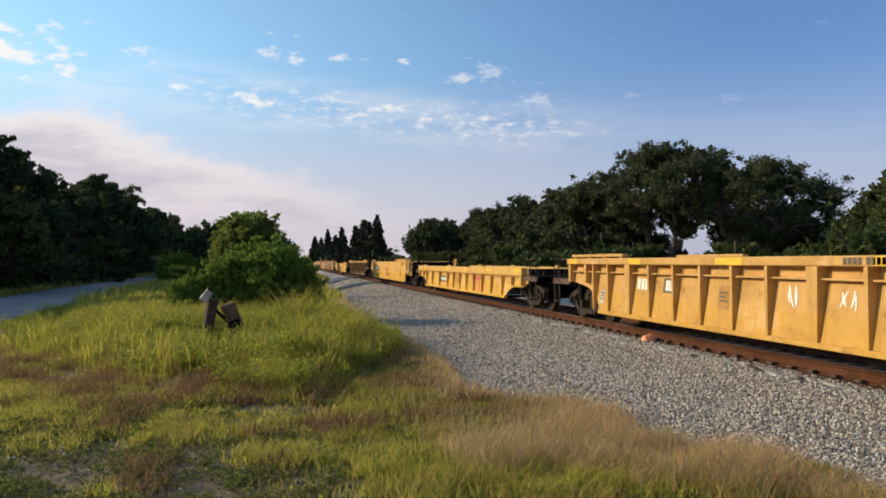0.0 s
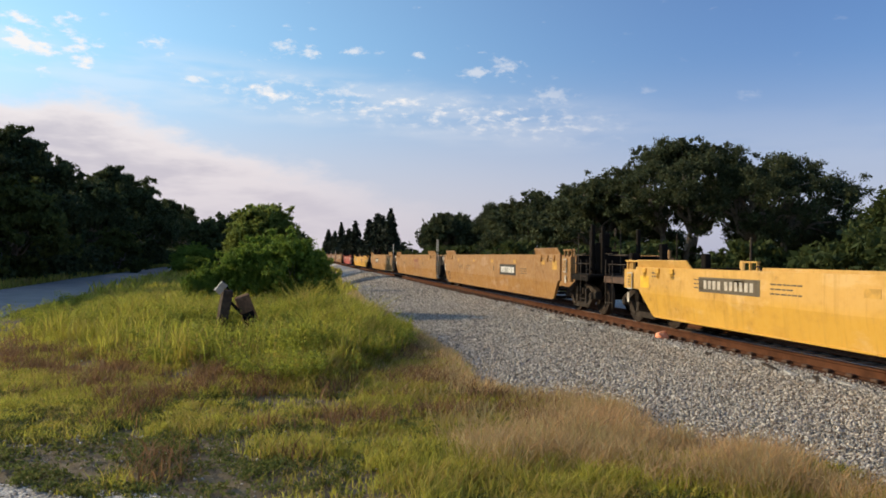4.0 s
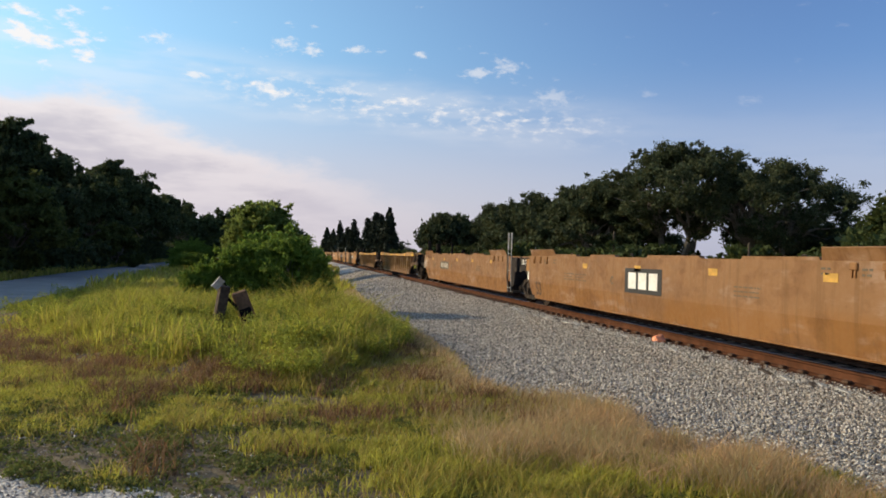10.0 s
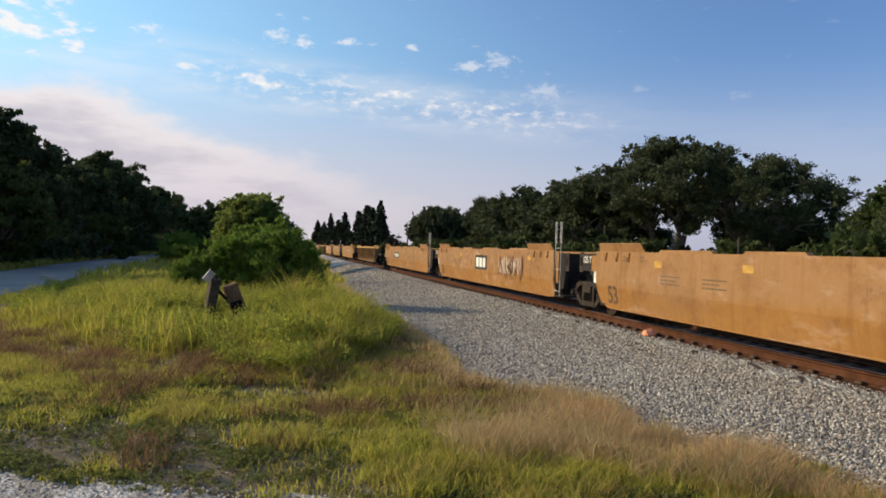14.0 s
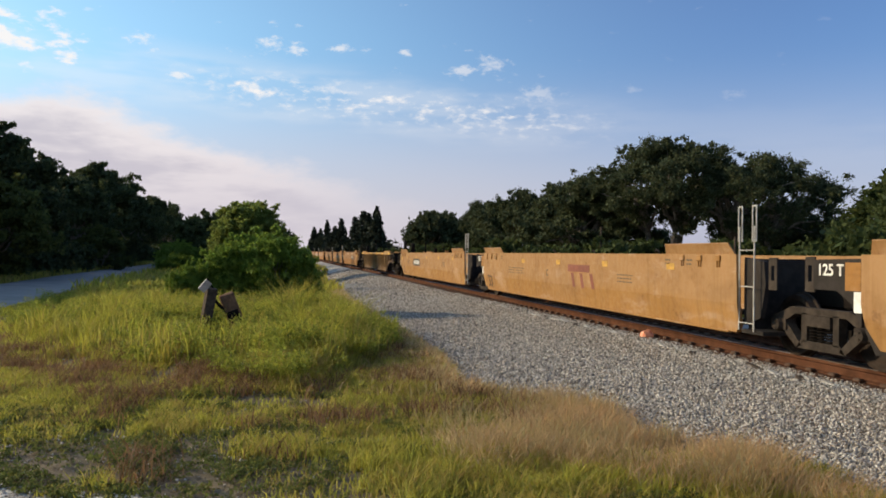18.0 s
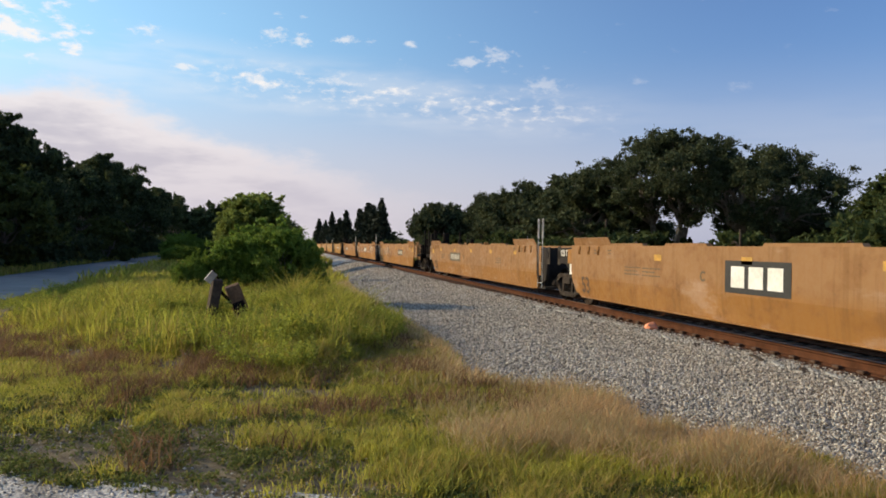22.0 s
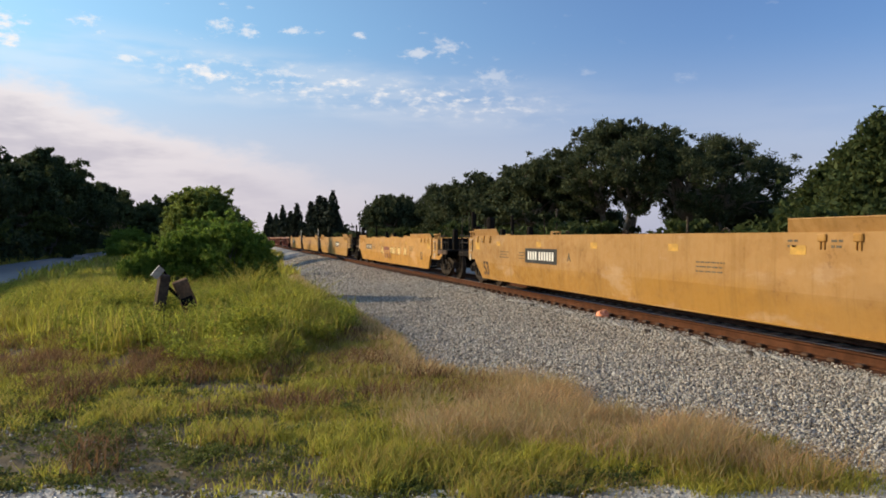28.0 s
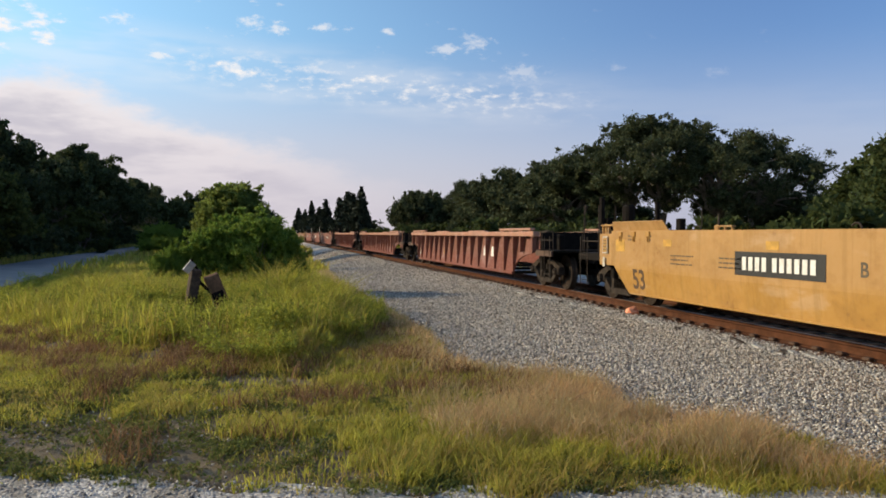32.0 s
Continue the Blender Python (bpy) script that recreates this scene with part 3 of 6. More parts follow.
def land():
    g = wear(new("ground", grid_mesh("ground", spread(-14, 16, 0.3, 2, 2500), spread(-6, 140, 0.5, 2, 2500), land_height)), SOIL)
    tagged(g, "sandy soil ground with thin weeds and small pale stones", "ground", kind="structure")
    ys = np.concatenate([np.arange(-60, -4, 4), np.arange(-4, 40, 0.35), np.arange(40, 150, 1.0), np.geomspace(150, 1200, 14)])
    cols = np.linspace(0, 1, 44)
    rim = grass_edge(ys) - 0.1 + 0.22 * np.sin(ys * 3.1) * np.clip(ys / 6, 0, 1) + 0.12 * np.sin(ys * 7.3)
    X = rim[:, None] + (14.0 - rim)[:, None] * cols[None, :]
    Y = np.repeat(ys[:, None], len(cols), 1)
    Z = land_height(X, Y) + 0.012
    Z[:, 0] -= 0.03
    Z[:, -1] -= 0.03
    nx = len(cols)
    i = (np.arange(len(ys) - 1)[:, None] * nx + np.arange(nx - 1)[None, :]).ravel()
    bed = wear(new("ballast_bed", raw_mesh("ballast_bed", np.stack([X, Y, Z], -1).reshape(-1, 3), np.stack([i, i + 1, i + nx + 1, i + nx], -1), True)), GRAVEL)
    tagged(bed, "grey crushed stone ballast bed beside the railway track", "gravel", kind="structure")
    # side road along the trees, and the road that the viewer stands on
    ys = np.concatenate([np.arange(5.4, 60, 0.8), np.arange(60, 400, 6)])
    a, b = np.interp(ys, ROAD_Y, ROAD_NEAR), np.interp(ys, ROAD_Y, ROAD_FAR)
    X = a[:, None] + (b - a)[:, None] * np.linspace(0, 1, 8)[None, :]
    Y = np.repeat(ys[:, None], 8, 1)
    i = (np.arange(len(ys) - 1)[:, None] * 8 + np.arange(7)[None, :]).ravel()
    road = wear(new("road", raw_mesh("road", np.stack([X, Y, land_height(X, Y) + 0.02], -1).reshape(-1, 3), np.stack([i, i + 8, i + 9, i + 1], -1), True)), ASPHALT)
    tagged(road, "worn grey asphalt side road shaded by trees", "road", kind="structure")
    xs = np.arange(-40, 6.6, 0.5)
    X = np.repeat(xs[:, None], 8, 1)
    Y = -9.0 + (asphalt_edge(xs) + 9.0 + 0.03 * np.sin(xs * 4.0))[:, None] * np.linspace(0, 1, 8)[None, :]
    i = (np.arange(len(xs) - 1)[:, None] * 8 + np.arange(7)[None, :]).ravel()
    front = wear(new("road", raw_mesh("road", np.stack([X, Y, land_height(X, Y) + 0.024], -1).reshape(-1, 3), np.stack([i, i + 8, i + 9, i + 1], -1), True)), ASPHALT)
    tagged(front, "worn grey asphalt road edge beside pale gravel", "road", kind="structure")
    xs = np.arange(-2.6, 6.2, 0.3)
    X = np.repeat(xs[:, None], 8, 1)
    low = asphalt_edge(xs) - 0.08
    Y = low[:, None] + (front_edge(xs) - low + 0.12 * np.sin(xs * 5.0) + 0.08 * np.sin(xs * 11.0))[:, None] * np.linspace(0, 1, 8)[None, :]
    i = (np.arange(len(xs) - 1)[:, None] * 8 + np.arange(7)[None, :]).ravel()
    shoulder = wear(new("road_shoulder", raw_mesh("road_shoulder", np.stack([X, Y, land_height(X, Y) + 0.026], -1).reshape(-1, 3), np.stack([i, i + 8, i + 9, i + 1], -1), True)), SANDY)
    tagged(shoulder, "pale loose gravel shoulder along the asphalt road", "gravel", kind="structure")


land()


def scatter_stones():
    """Loose ballast stones near the viewer, as low irregular lumps."""
    rng = np.random.default_rng(5)
    base = np.array([[1, 0, 0], [-1, 0, 0], [0, 1, 0], [0, -1, 0], [0, 0, 1], [0, 0, -1]], float)
    tri = np.array([[4, 0, 2], [4, 2, 1], [4, 1, 3], [4, 3, 0], [5, 2, 0], [5, 1, 2], [5, 3, 1], [5, 0, 3]])
    n = 118000
    y = 3.8 + 24.0 * rng.random(n) ** 1.75
    x = 2.0 + rng.random(n) * 5.6
    keep = x > grass_edge(y) - 0.25 + 0.3 * rng.random(n)
    x, y = x[keep], y[keep]
    m = 3800
    x2 = -2.6 + rng.random(m) * 8.5
    y2 = asphalt_edge(x2) + 0.02 + (front_edge(x2) - asphalt_edge(x2) + 0.1) * rng.random(m)
    x3, y3 = np.concatenate([-7 + rng.random(700) * 10.5, -2.0 + rng.normal(0, 1.7, 700)]), np.concatenate([5.6 + rng.random(700) ** 1.5 * 9.0, 7.2 + rng.normal(0, 0.75, 700)])
    far = 30000
    y4 = 25.0 + 55.0 * rng.random(far) ** 1.2
    x4 = grass_edge(y4) + rng.random(far) * (7.3 - grass_edge(y4))
    x, y = np.concatenate([x, x2, x4, x3]), np.concatenate([y, y2, y4, y3])
    n = len(x)
    size = (0.010 + 0.014 * rng.random(n) ** 1.5)
    size[-1400:] *= 0.9
    size[y < 6.6 - 0.4 * x] *= 0.75
    size *= 1 + np.clip((y - 22) / 22, 0, 1.6)
    v = (base[None] * (0.5 + 0.9 * rng.random((n, 6, 1))) + 1.0 * (rng.random((n, 6, 3)) - 0.5)) * size[:, None, None]
    v[:, :, 2] *= 0.75
    a = rng.random(n) * 6.283
    c, s = np.cos(a)[:, None], np.sin(a)[:, None]
    t = (rng.random(n) - 0.5)[:, None] * 1.4
    vx, vy, vz = v[:, :, 0], v[:, :, 1], v[:, :, 2]
    vx, vz = vx * np.cos(t) - vz * np.sin(t), vx * np.sin(t) + vz * np.cos(t)
    px, py = vx * c - vy * s, vx * s + vy * c
    z = land_height(x, y) + 0.016 + size * 0.35 + 0.01 * rng.random(n)
    verts = np.stack([px + x[:, None], py + y[:, None], vz + z[:, None]], -1).reshape(-1, 3)
    faces = (tri[None] + (np.arange(n) * 6)[:, None, None]).reshape(-1, 3)
    ob = wear(new("ballast_stones", raw_mesh("ballast_stones", verts, faces)), STONE)
    tagged(ob, "loose pale grey crushed stones of the railway ballast", "stones", kind="stuff")


scatter_stones()


def blades(name, x, y, height, width, lean, rng, label, mat, category="grass", plume=0.0, dense_z=None):
    """Many bent tapered blades as one object."""
    n = len(x)
    z = land_height(x, y) if dense_z is None else dense_z
    a = rng.random(n) * 6.283
    dx, dy = np.cos(a), np.sin(a)
    b = rng.random(n) * 6.283
    l = lean * (0.3 + rng.random(n))
    lx, ly = np.cos(b) * l * height + 0.10 * height, np.sin(b) * l * height
    w = width * (0.6 + 0.8 * rng.random(n))
    rows = []
    for f, k in ((0.0, 1.0), (0.55, 0.8 + plume), (1.0, 0.0)):
        cx, cy, cz = x + lx * f * f, y + ly * f * f, z + height * f * (1 - 0.12 * f * l)
        rows.append(np.stack([cx - dx * w * k / 2, cy - dy * w * k / 2, cz - (0.02 if f == 0 else 0)], -1))
        if f < 1.0:
            rows.append(np.stack([cx + dx * w * k / 2, cy + dy * w * k / 2, cz - (0.02 if f == 0 else 0)], -1))
    verts = np.stack(rows, 1).reshape(-1, 3)
    tris = np.array([[0, 1, 3], [0, 3, 2], [2, 3, 4]])
    faces = (tris[None] + (np.arange(n) * 5)[:, None, None]).reshape(-1, 3)
    ob = wear(new(name, raw_mesh(name, verts, faces)), mat)
    return tagged(ob, label, category, kind="stuff")


def value_noise(x, y, scale, seed):
    """Smooth random field in 0..1."""
    rng = np.random.default_rng(seed)
    g = rng.random((64, 64))
    u, v = x * scale, y * scale
    i, j = np.floor(u).astype(int), np.floor(v).astype(int)
    fu, fv = u - i, v - j
    fu, fv = fu * fu * (3 - 2 * fu), fv * fv * (3 - 2 * fv)
    at = lambda p, q: g[p % 64, q % 64]
    return (at(i, j) * (1 - fu) + at(i + 1, j) * fu) * (1 - fv) + (at(i, j + 1) * (1 - fu) + at(i + 1, j + 1) * fu) * fv


def tufts(rng, x, y, per, r):
    """Blade feet gathered into tufts at (x, y), with the number of each blade's tuft."""
    k = np.repeat(np.arange(len(x)), per)
    return x[k] + rng.normal(0, 1, len(k)) * r, y[k] + rng.normal(0, 1, len(k)) * r, k


def spots(rng, n, x0, x1, y0, y1, bias=1.4):
    return x0 + rng.random(n) * (x1 - x0), y0 + rng.random(n) ** bias * (y1 - y0)


def road_rim(y):
    return np.interp(y, ROAD_Y, ROAD_NEAR)


def on_verge(x, y, margin=0.15):
    return (x < grass_edge(y) - margin) & (x > road_rim(y) + 0.2) & (y > front_edge(x) - 0.12)


def leaf_cloud(rng, centres, radii, per, size, flat=0.75, twigs=9):
    """Leaves gathered along short twigs that fan out from clump centres, so the outline stays ragged."""
    counts = np.maximum(16, (per * (radii / radii.mean()) ** 2).astype(int))
    idx = np.repeat(np.arange(len(centres)), counts)
    n = len(idx)
    ways = rng.normal(0, 1, (len(centres), twigs, 3))
    ways /= np.linalg.norm(ways, axis=2)[:, :, None]
    ways *= (0.55 + 0.85 * rng.random((len(centres), twigs)))[:, :, None]
    d = ways[idx, rng.integers(0, twigs, n)]
    along = 0.25 + 0.75 * rng.random(n) ** 0.7
    p = centres[idx] + (d * along[:, None] + rng.normal(0, 0.19, (n, 3))) * radii[idx][:, None] * np.array([1, 1, flat])
    u = rng.normal(0, 1, (n, 3)) + d * 0.4
    u /= np.linalg.norm(u, axis=1)[:, None]
    w = np.cross(u, rng.normal(0, 1, (n, 3)))
    w /= np.linalg.norm(w, axis=1)[:, None]
    s = size * (0.45 + 0.9 * rng.random(n))[:, None]
    verts = np.stack([p - u * s, p + w * s * 0.45, p + u * s, p - w * s * 0.45], 1).reshape(-1, 3)
    faces = np.arange(n * 4).reshape(-1, 4)
    return verts, faces


def meadow():
    rng = np.random.default_rng(11)
    # thin low sward everywhere, with bare sandy patches
    x, y = spots(rng, 150000, -9.0, 4.8, 4.8, 40.0, 1.7)
    bare = value_noise(x, y, 0.8, 8) * 0.6 + value_noise(x, y, 2.3, 9) * 0.4
    patch = 0.55 * np.exp(-(((x + 2.2) / 2.0) ** 2 + ((y - 7.1) / 0.8) ** 2)) + 0.9 * np.exp(-(((x - 1.5) / 0.5) ** 2 + ((y - 10.8) / 0.9) ** 2))
    thin = 0.16 * np.clip((1.4 - (y - front_edge(x))) / 1.0, 0, 1)
    keep = on_verge(x, y) & (bare - 0.62 * patch - thin > 0.24 + 0.34 * rng.random(len(x)))
    x, y = x[keep], y[keep]
    blades("short_grass", x, y, 0.035 + 0.07 * rng.random(len(x)), 0.007 + 0.0009 * y, 0.9, rng, "short sunlit green grass with bare sandy patches", GREEN_GRASS)
    # separate green tufts
    x, y = spots(rng, 5800, -7.5, 4.7, 4.6, 15.0, 1.2)
    q = 0.55 * value_noise(x, y, 0.7, 3) + 0.45 * value_noise(x, y, 1.9, 4)
    patch = 0.75 * np.exp(-(((x + 2.2) / 2.0) ** 2 + ((y - 7.1) / 0.8) ** 2)) + np.exp(-(((x - 1.5) / 0.5) ** 2 + ((y - 10.8) / 0.9) ** 2))
    first = np.exp(-(((y - front_edge(x) - 0.9) / 0.8) ** 2)) * np.clip((x + 1.5) / 1.5, 0, 1) * np.clip((4.4 - x) / 2.4, 0, 1)
    loose = (x < grass_edge(y) - 0.15) & (x > road_rim(y) + 0.2) & (y > front_edge(x) - 0.55 * value_noise(x, y, 2.2, 77) ** 1.5)
    keep = loose & (q + 0.08 * first + 0.05 * np.clip((x - 0.8) / 1.2, 0, 1) * (y < front_edge(x) + 1.3) - 0.40 * patch - 0.13 * np.clip((2.2 - (y - front_edge(x))) / 1.6, 0, 1) * np.clip((0.8 - x) / 1.2, 0, 1) > 0.41 + 0.22 * rng.random(len(x))) & (y < mound_edge(x) + 1.5)
    x, y, q, first = x[keep], y[keep], q[keep], first[keep]
    tall = (0.04 + 0.135 * q + 0.06 * first) * (0.5 + 0.95 * rng.random(len(x)) ** 1.4)
    bx, by, k = tufts(rng, x, y, 70, 0.082)
    blades("grass_tufts", bx, by, tall[k] * (0.5 + 0.6 * rng.random(len(bx))), 0.0055 + 0.0007 * by, 0.8, rng, "green and olive grass tufts with dark gaps between", GREEN_GRASS)
    # tall bright mound round the posts and the bush
    x, y = spots(rng, 5600, -8.5, 3.4, 9.5, 38.0, 1.3)
    q = 0.6 * value_noise(x, y, 0.8, 21) + 0.4 * value_noise(x, y, 2.0, 22)
    into = (y - mound_edge(x) + 2.0 * (value_noise(x, y, 0.9, 23) - 0.42)) / 1.6
    side = np.clip((grass_edge(y) - 0.5 - x) / 0.9, 0, 1) * np.clip((x - road_rim(y) - 0.8) / 2.2, 0, 1)
    body = np.clip(into, 0, 1) * side
    keep = on_verge(x, y, 0.35) & (body > 0.05) & (q > 0.37 + 0.20 * rng.random(len(x)) + 0.08 * np.clip(1.3 - into, 0, 1))
    x, y, q, body, into = x[keep], y[keep], q[keep], body[keep], into[keep]
    right = np.exp(-(((x - 0.7) / 0.9) ** 2 + ((y - 16.2) / 2.6) ** 2))
    left = np.exp(-(((x + 3.8) / 2.0) ** 2 + ((y - 18.0) / 4.5) ** 2))
    trodden = np.exp(-((x + 1.0) / 1.2) ** 2 - ((y - 14.0) / 2.2) ** 2)
    tall = (0.15 + body * (0.12 + 0.24 * right + 0.13 * left) * (1 - 0.9 * trodden)) * (1 - 0.45 * trodden) * (2.0 * q) * (0.55 + 1.1 * rng.random(len(x)) ** 1.8)
    bx, by, k = tufts(rng, x, y, 62, 0.12)
    blades("tall_grass", bx, by, tall[k] * (0.35 + 0.75 * rng.random(len(bx))), 0.0055 + 0.0006 * by, 1.0, rng, "tall yellow-green grass clumps in low sunlight", TALL_GRASS)
    # leafy weeds among the tall grass
    x, y = spots(rng, 2400, -7.0, 2.4, 10.4, 26.0, 1.2)
    q = 0.5 * value_noise(x, y, 0.6, 51) + 0.5 * value_noise(x, y, 1.7, 52)
    keep = on_verge(x, y, 0.4) & (y > mound_edge(x) + 0.2) & (q > 0.45 + 0.2 * rng.random(len(x)) - 0.12 * np.exp(-(((x - 1.2) / 0.8) ** 2 + ((y - 15.2) / 2.0) ** 2)))
    x, y = x[keep], y[keep]
    r = 0.08 + 0.16 * rng.random(len(x)) ** 1.5
    v, f = leaf_cloud(rng, np.stack([x, y, land_height(x, y) + 0.10 + 0.9 * r], -1), r, 130, 0.022, 1.1)
    tagged(wear(new("leafy_weeds", raw_mesh("leafy_weeds", v, f)), WEED_LEAF), "leafy green weeds growing through the tall grass", "weeds", kind="stuff")
    # a few seeding stalks that stand clear
    x, y = spots(rng, 900, -5.0, 2.4, 12.0, 24.0)
    keep = on_verge(x, y, 0.4) & (y > mound_edge(x) + 0.5)
    x, y, k = tufts(rng, x[keep], y[keep], 5, 0.12)
    blades("seed_stalks", x, y, 0.32 + 0.32 * rng.random(len(x)), 0.014, 0.4, rng, "pale seeding grass stalks standing above the clumps", TALL_GRASS, plume=0.3)
    # dead brown weeds between clumps; at the mound's foot they also paint its shade
    x, y = spots(rng, 5200, -7.5, 2.8, 6.2, 24.0, 1.2)
    foot = np.exp(-(((y - mound_edge(x) - 0.25) / 0.7) ** 2))
    q = 0.5 * value_noise(x, y, 1.1, 33) + 0.5 * value_noise(x, y, 2.7, 34)
    slope = np.exp(-(((x - 1.5) / 0.6) ** 2 + ((y - 12.6) / 2.2) ** 2))
    keep = on_verge(x, y, 0.3) & (x > road_rim(y) + 1.0) & (q + 0.22 * foot + 0.09 * slope > 0.50 + 0.26 * rng.random(len(x)))
    x, y, k = tufts(rng, x[keep], y[keep], 34, 0.12)
    blades("dead_and_shade_weeds", x, y, 0.08 + 0.20 * rng.random(len(x)), 0.011, 0.9, rng, "dead brown weeds matted in the grass, also drawn for shade on the mound's front", DEAD_SHADE_GRASS)
    # feathery dry plumes behind the first green tufts
    x, y = spots(rng, 5200, -0.6, 5.0, 4.8, 12.0, 1.0)
    gap = grass_edge(y) - x
    q = 0.6 * value_noise(x, y, 0.9, 40) + 0.4 * value_noise(x, y, 2.4, 41)
    depth = y - front_edge(x)
    keep = (gap > 0.02) & (depth > 0.25 - 0.75 * value_noise(x, y, 2.6, 78)) & (q + 0.30 * np.clip(1 - gap / 1.9, -0.6, 1) + 0.10 * np.clip(depth - 0.8, -0.8, 0.6) - 0.42 * np.clip(y - 8.4, 0, 1.6) - 0.30 * np.clip((1.6 - x) / 1.2, 0, 1) - 0.22 * np.clip((1.3 - depth) / 0.8, 0, 1) * np.clip((4.6 - x) / 1.2, 0, 1) > 0.39 + 0.32 * rng.random(len(x)))
    x, y, q = x[keep], y[keep], q[keep]
    tall = (0.13 + 0.22 * q) * (0.55 + 0.95 * rng.random(len(x)) ** 1.5)
    bx, by, k = tufts(rng, x, y, 40, 0.10)
    blades("dry_grass", bx, by, tall[k] * (0.4 + 0.75 * rng.random(len(bx))), 0.0042, 0.85, rng, "dry reddish-brown feathery grass along the gravel edge", DRY_GRASS, plume=0.35)
    # small flat weeds over the thin ground at the front
    x, y = spots(rng, 6800, -6.5, 3.0, 5.0, 10.5, 1.0)
    q = 0.5 * value_noise(x, y, 1.2, 71) + 0.5 * value_noise(x, y, 3.3, 72)
    ok = on_verge(x, y) & (q + 0.14 * np.exp(-(((x + 2.2) / 2.4) ** 2 + ((y - 7.0) / 1.2) ** 2)) > 0.36 + 0.3 * rng.random(len(x)))
    x, y = x[ok], y[ok]
    r = 0.03 + 0.08 * rng.random(len(x)) ** 1.5
    v, f = leaf_cloud(rng, np.stack([x, y, land_height(x, y) + 0.02 + 0.3 * r], -1), r, 26, 0.016, 0.5)
    tagged(wear(new("ground_weeds", raw_mesh("ground_weeds", v, f)), LOW_LEAF), "small dark green weeds spread over sandy soil", "weeds", kind="stuff")
    # low scrubby tufts between the mound and the ballast
    y = 8.6 + 10.5 * rng.random(950) ** 1.2
    x = grass_edge(y) - 0.05 - 1.35 * rng.random(len(y)) ** 1.3
    q = 0.5 * value_noise(x, y, 1.3, 61) + 0.5 * value_noise(x, y, 3.1, 62)
    ok = q > 0.36 + 0.25 * rng.random(len(x))
    x, y, q = x[ok], y[ok], q[ok]
    bx, by, k = tufts(rng, x, y, 44, 0.085)
    blades("edge_tufts", bx, by, (0.05 + 0.16 * q[k]) * (0.4 + 0.75 * rng.random(len(bx))), 0.005 + 0.0006 * by, 1.0, rng, "low olive and brown tufts at the gravel edge", GREEN_GRASS)
    # thin dry fringe further along the edge
    y = 9.5 + 40 * rng.random(12000) ** 1.4
    x = grass_edge(y) - rng.gamma(1.3, 0.30, len(y))
    blades("dry_fringe", x, y, 0.08 + 0.16 * rng.random(len(x)), 0.018, 0.7, rng, "thin dry grass fringe beside the ballast", DRY_GRASS)
    # rough verge beyond, and across the road
    y = 36 + 110 * rng.random(11000) ** 1.3
    x = road_rim(y) + rng.random(len(y)) * (grass_edge(y) - road_rim(y))
    blades("verge_grass", x, y, 0.2 + 0.4 * rng.random(len(x)), 0.09, 0.5, rng, "rough green verge grass between road and ballast", TALL_GRASS)
    y = 14 + 130 * rng.random(22000) ** 1.3
    x = np.interp(y, ROAD_Y, ROAD_FAR) - rng.random(len(y)) * 4.0
    blades("roadside_grass", x, y, 0.15 + 0.35 * rng.random(len(x)), 0.08, 0.5, rng, "shaded grass under the roadside trees", GREEN_GRASS)
    y = 2 + 160 * rng.random(11000) ** 1.3
    x = 13.2 + rng.random(len(y)) ** 1.5 * 10
    blades("far_verge_grass", x, y, 0.2 + 0.5 * rng.random(len(x)), 0.08, 0.5, rng, "rough grass verge across the railway track", TALL_GRASS)


meadow()


# ---- trees ----
def limb(bm, a, b, r0, r1, rng, bend=0.12, steps=4):
    """A crooked tapered limb."""
    a, b = Vector(a), Vector(b)
    span = (b - a).length
    last, lr = a, r0
    for k in range(1, steps + 1):
        f = k / steps
        p = a.lerp(b, f)
        if k < steps:
            p += Vector(rng.normal(0, 1, 3)) * span * bend * 0.5
        r = r0 + (r1 - r0) * f
        rod(bm, last, p, lr, r, 6, cap=False)
        last, lr = p, r


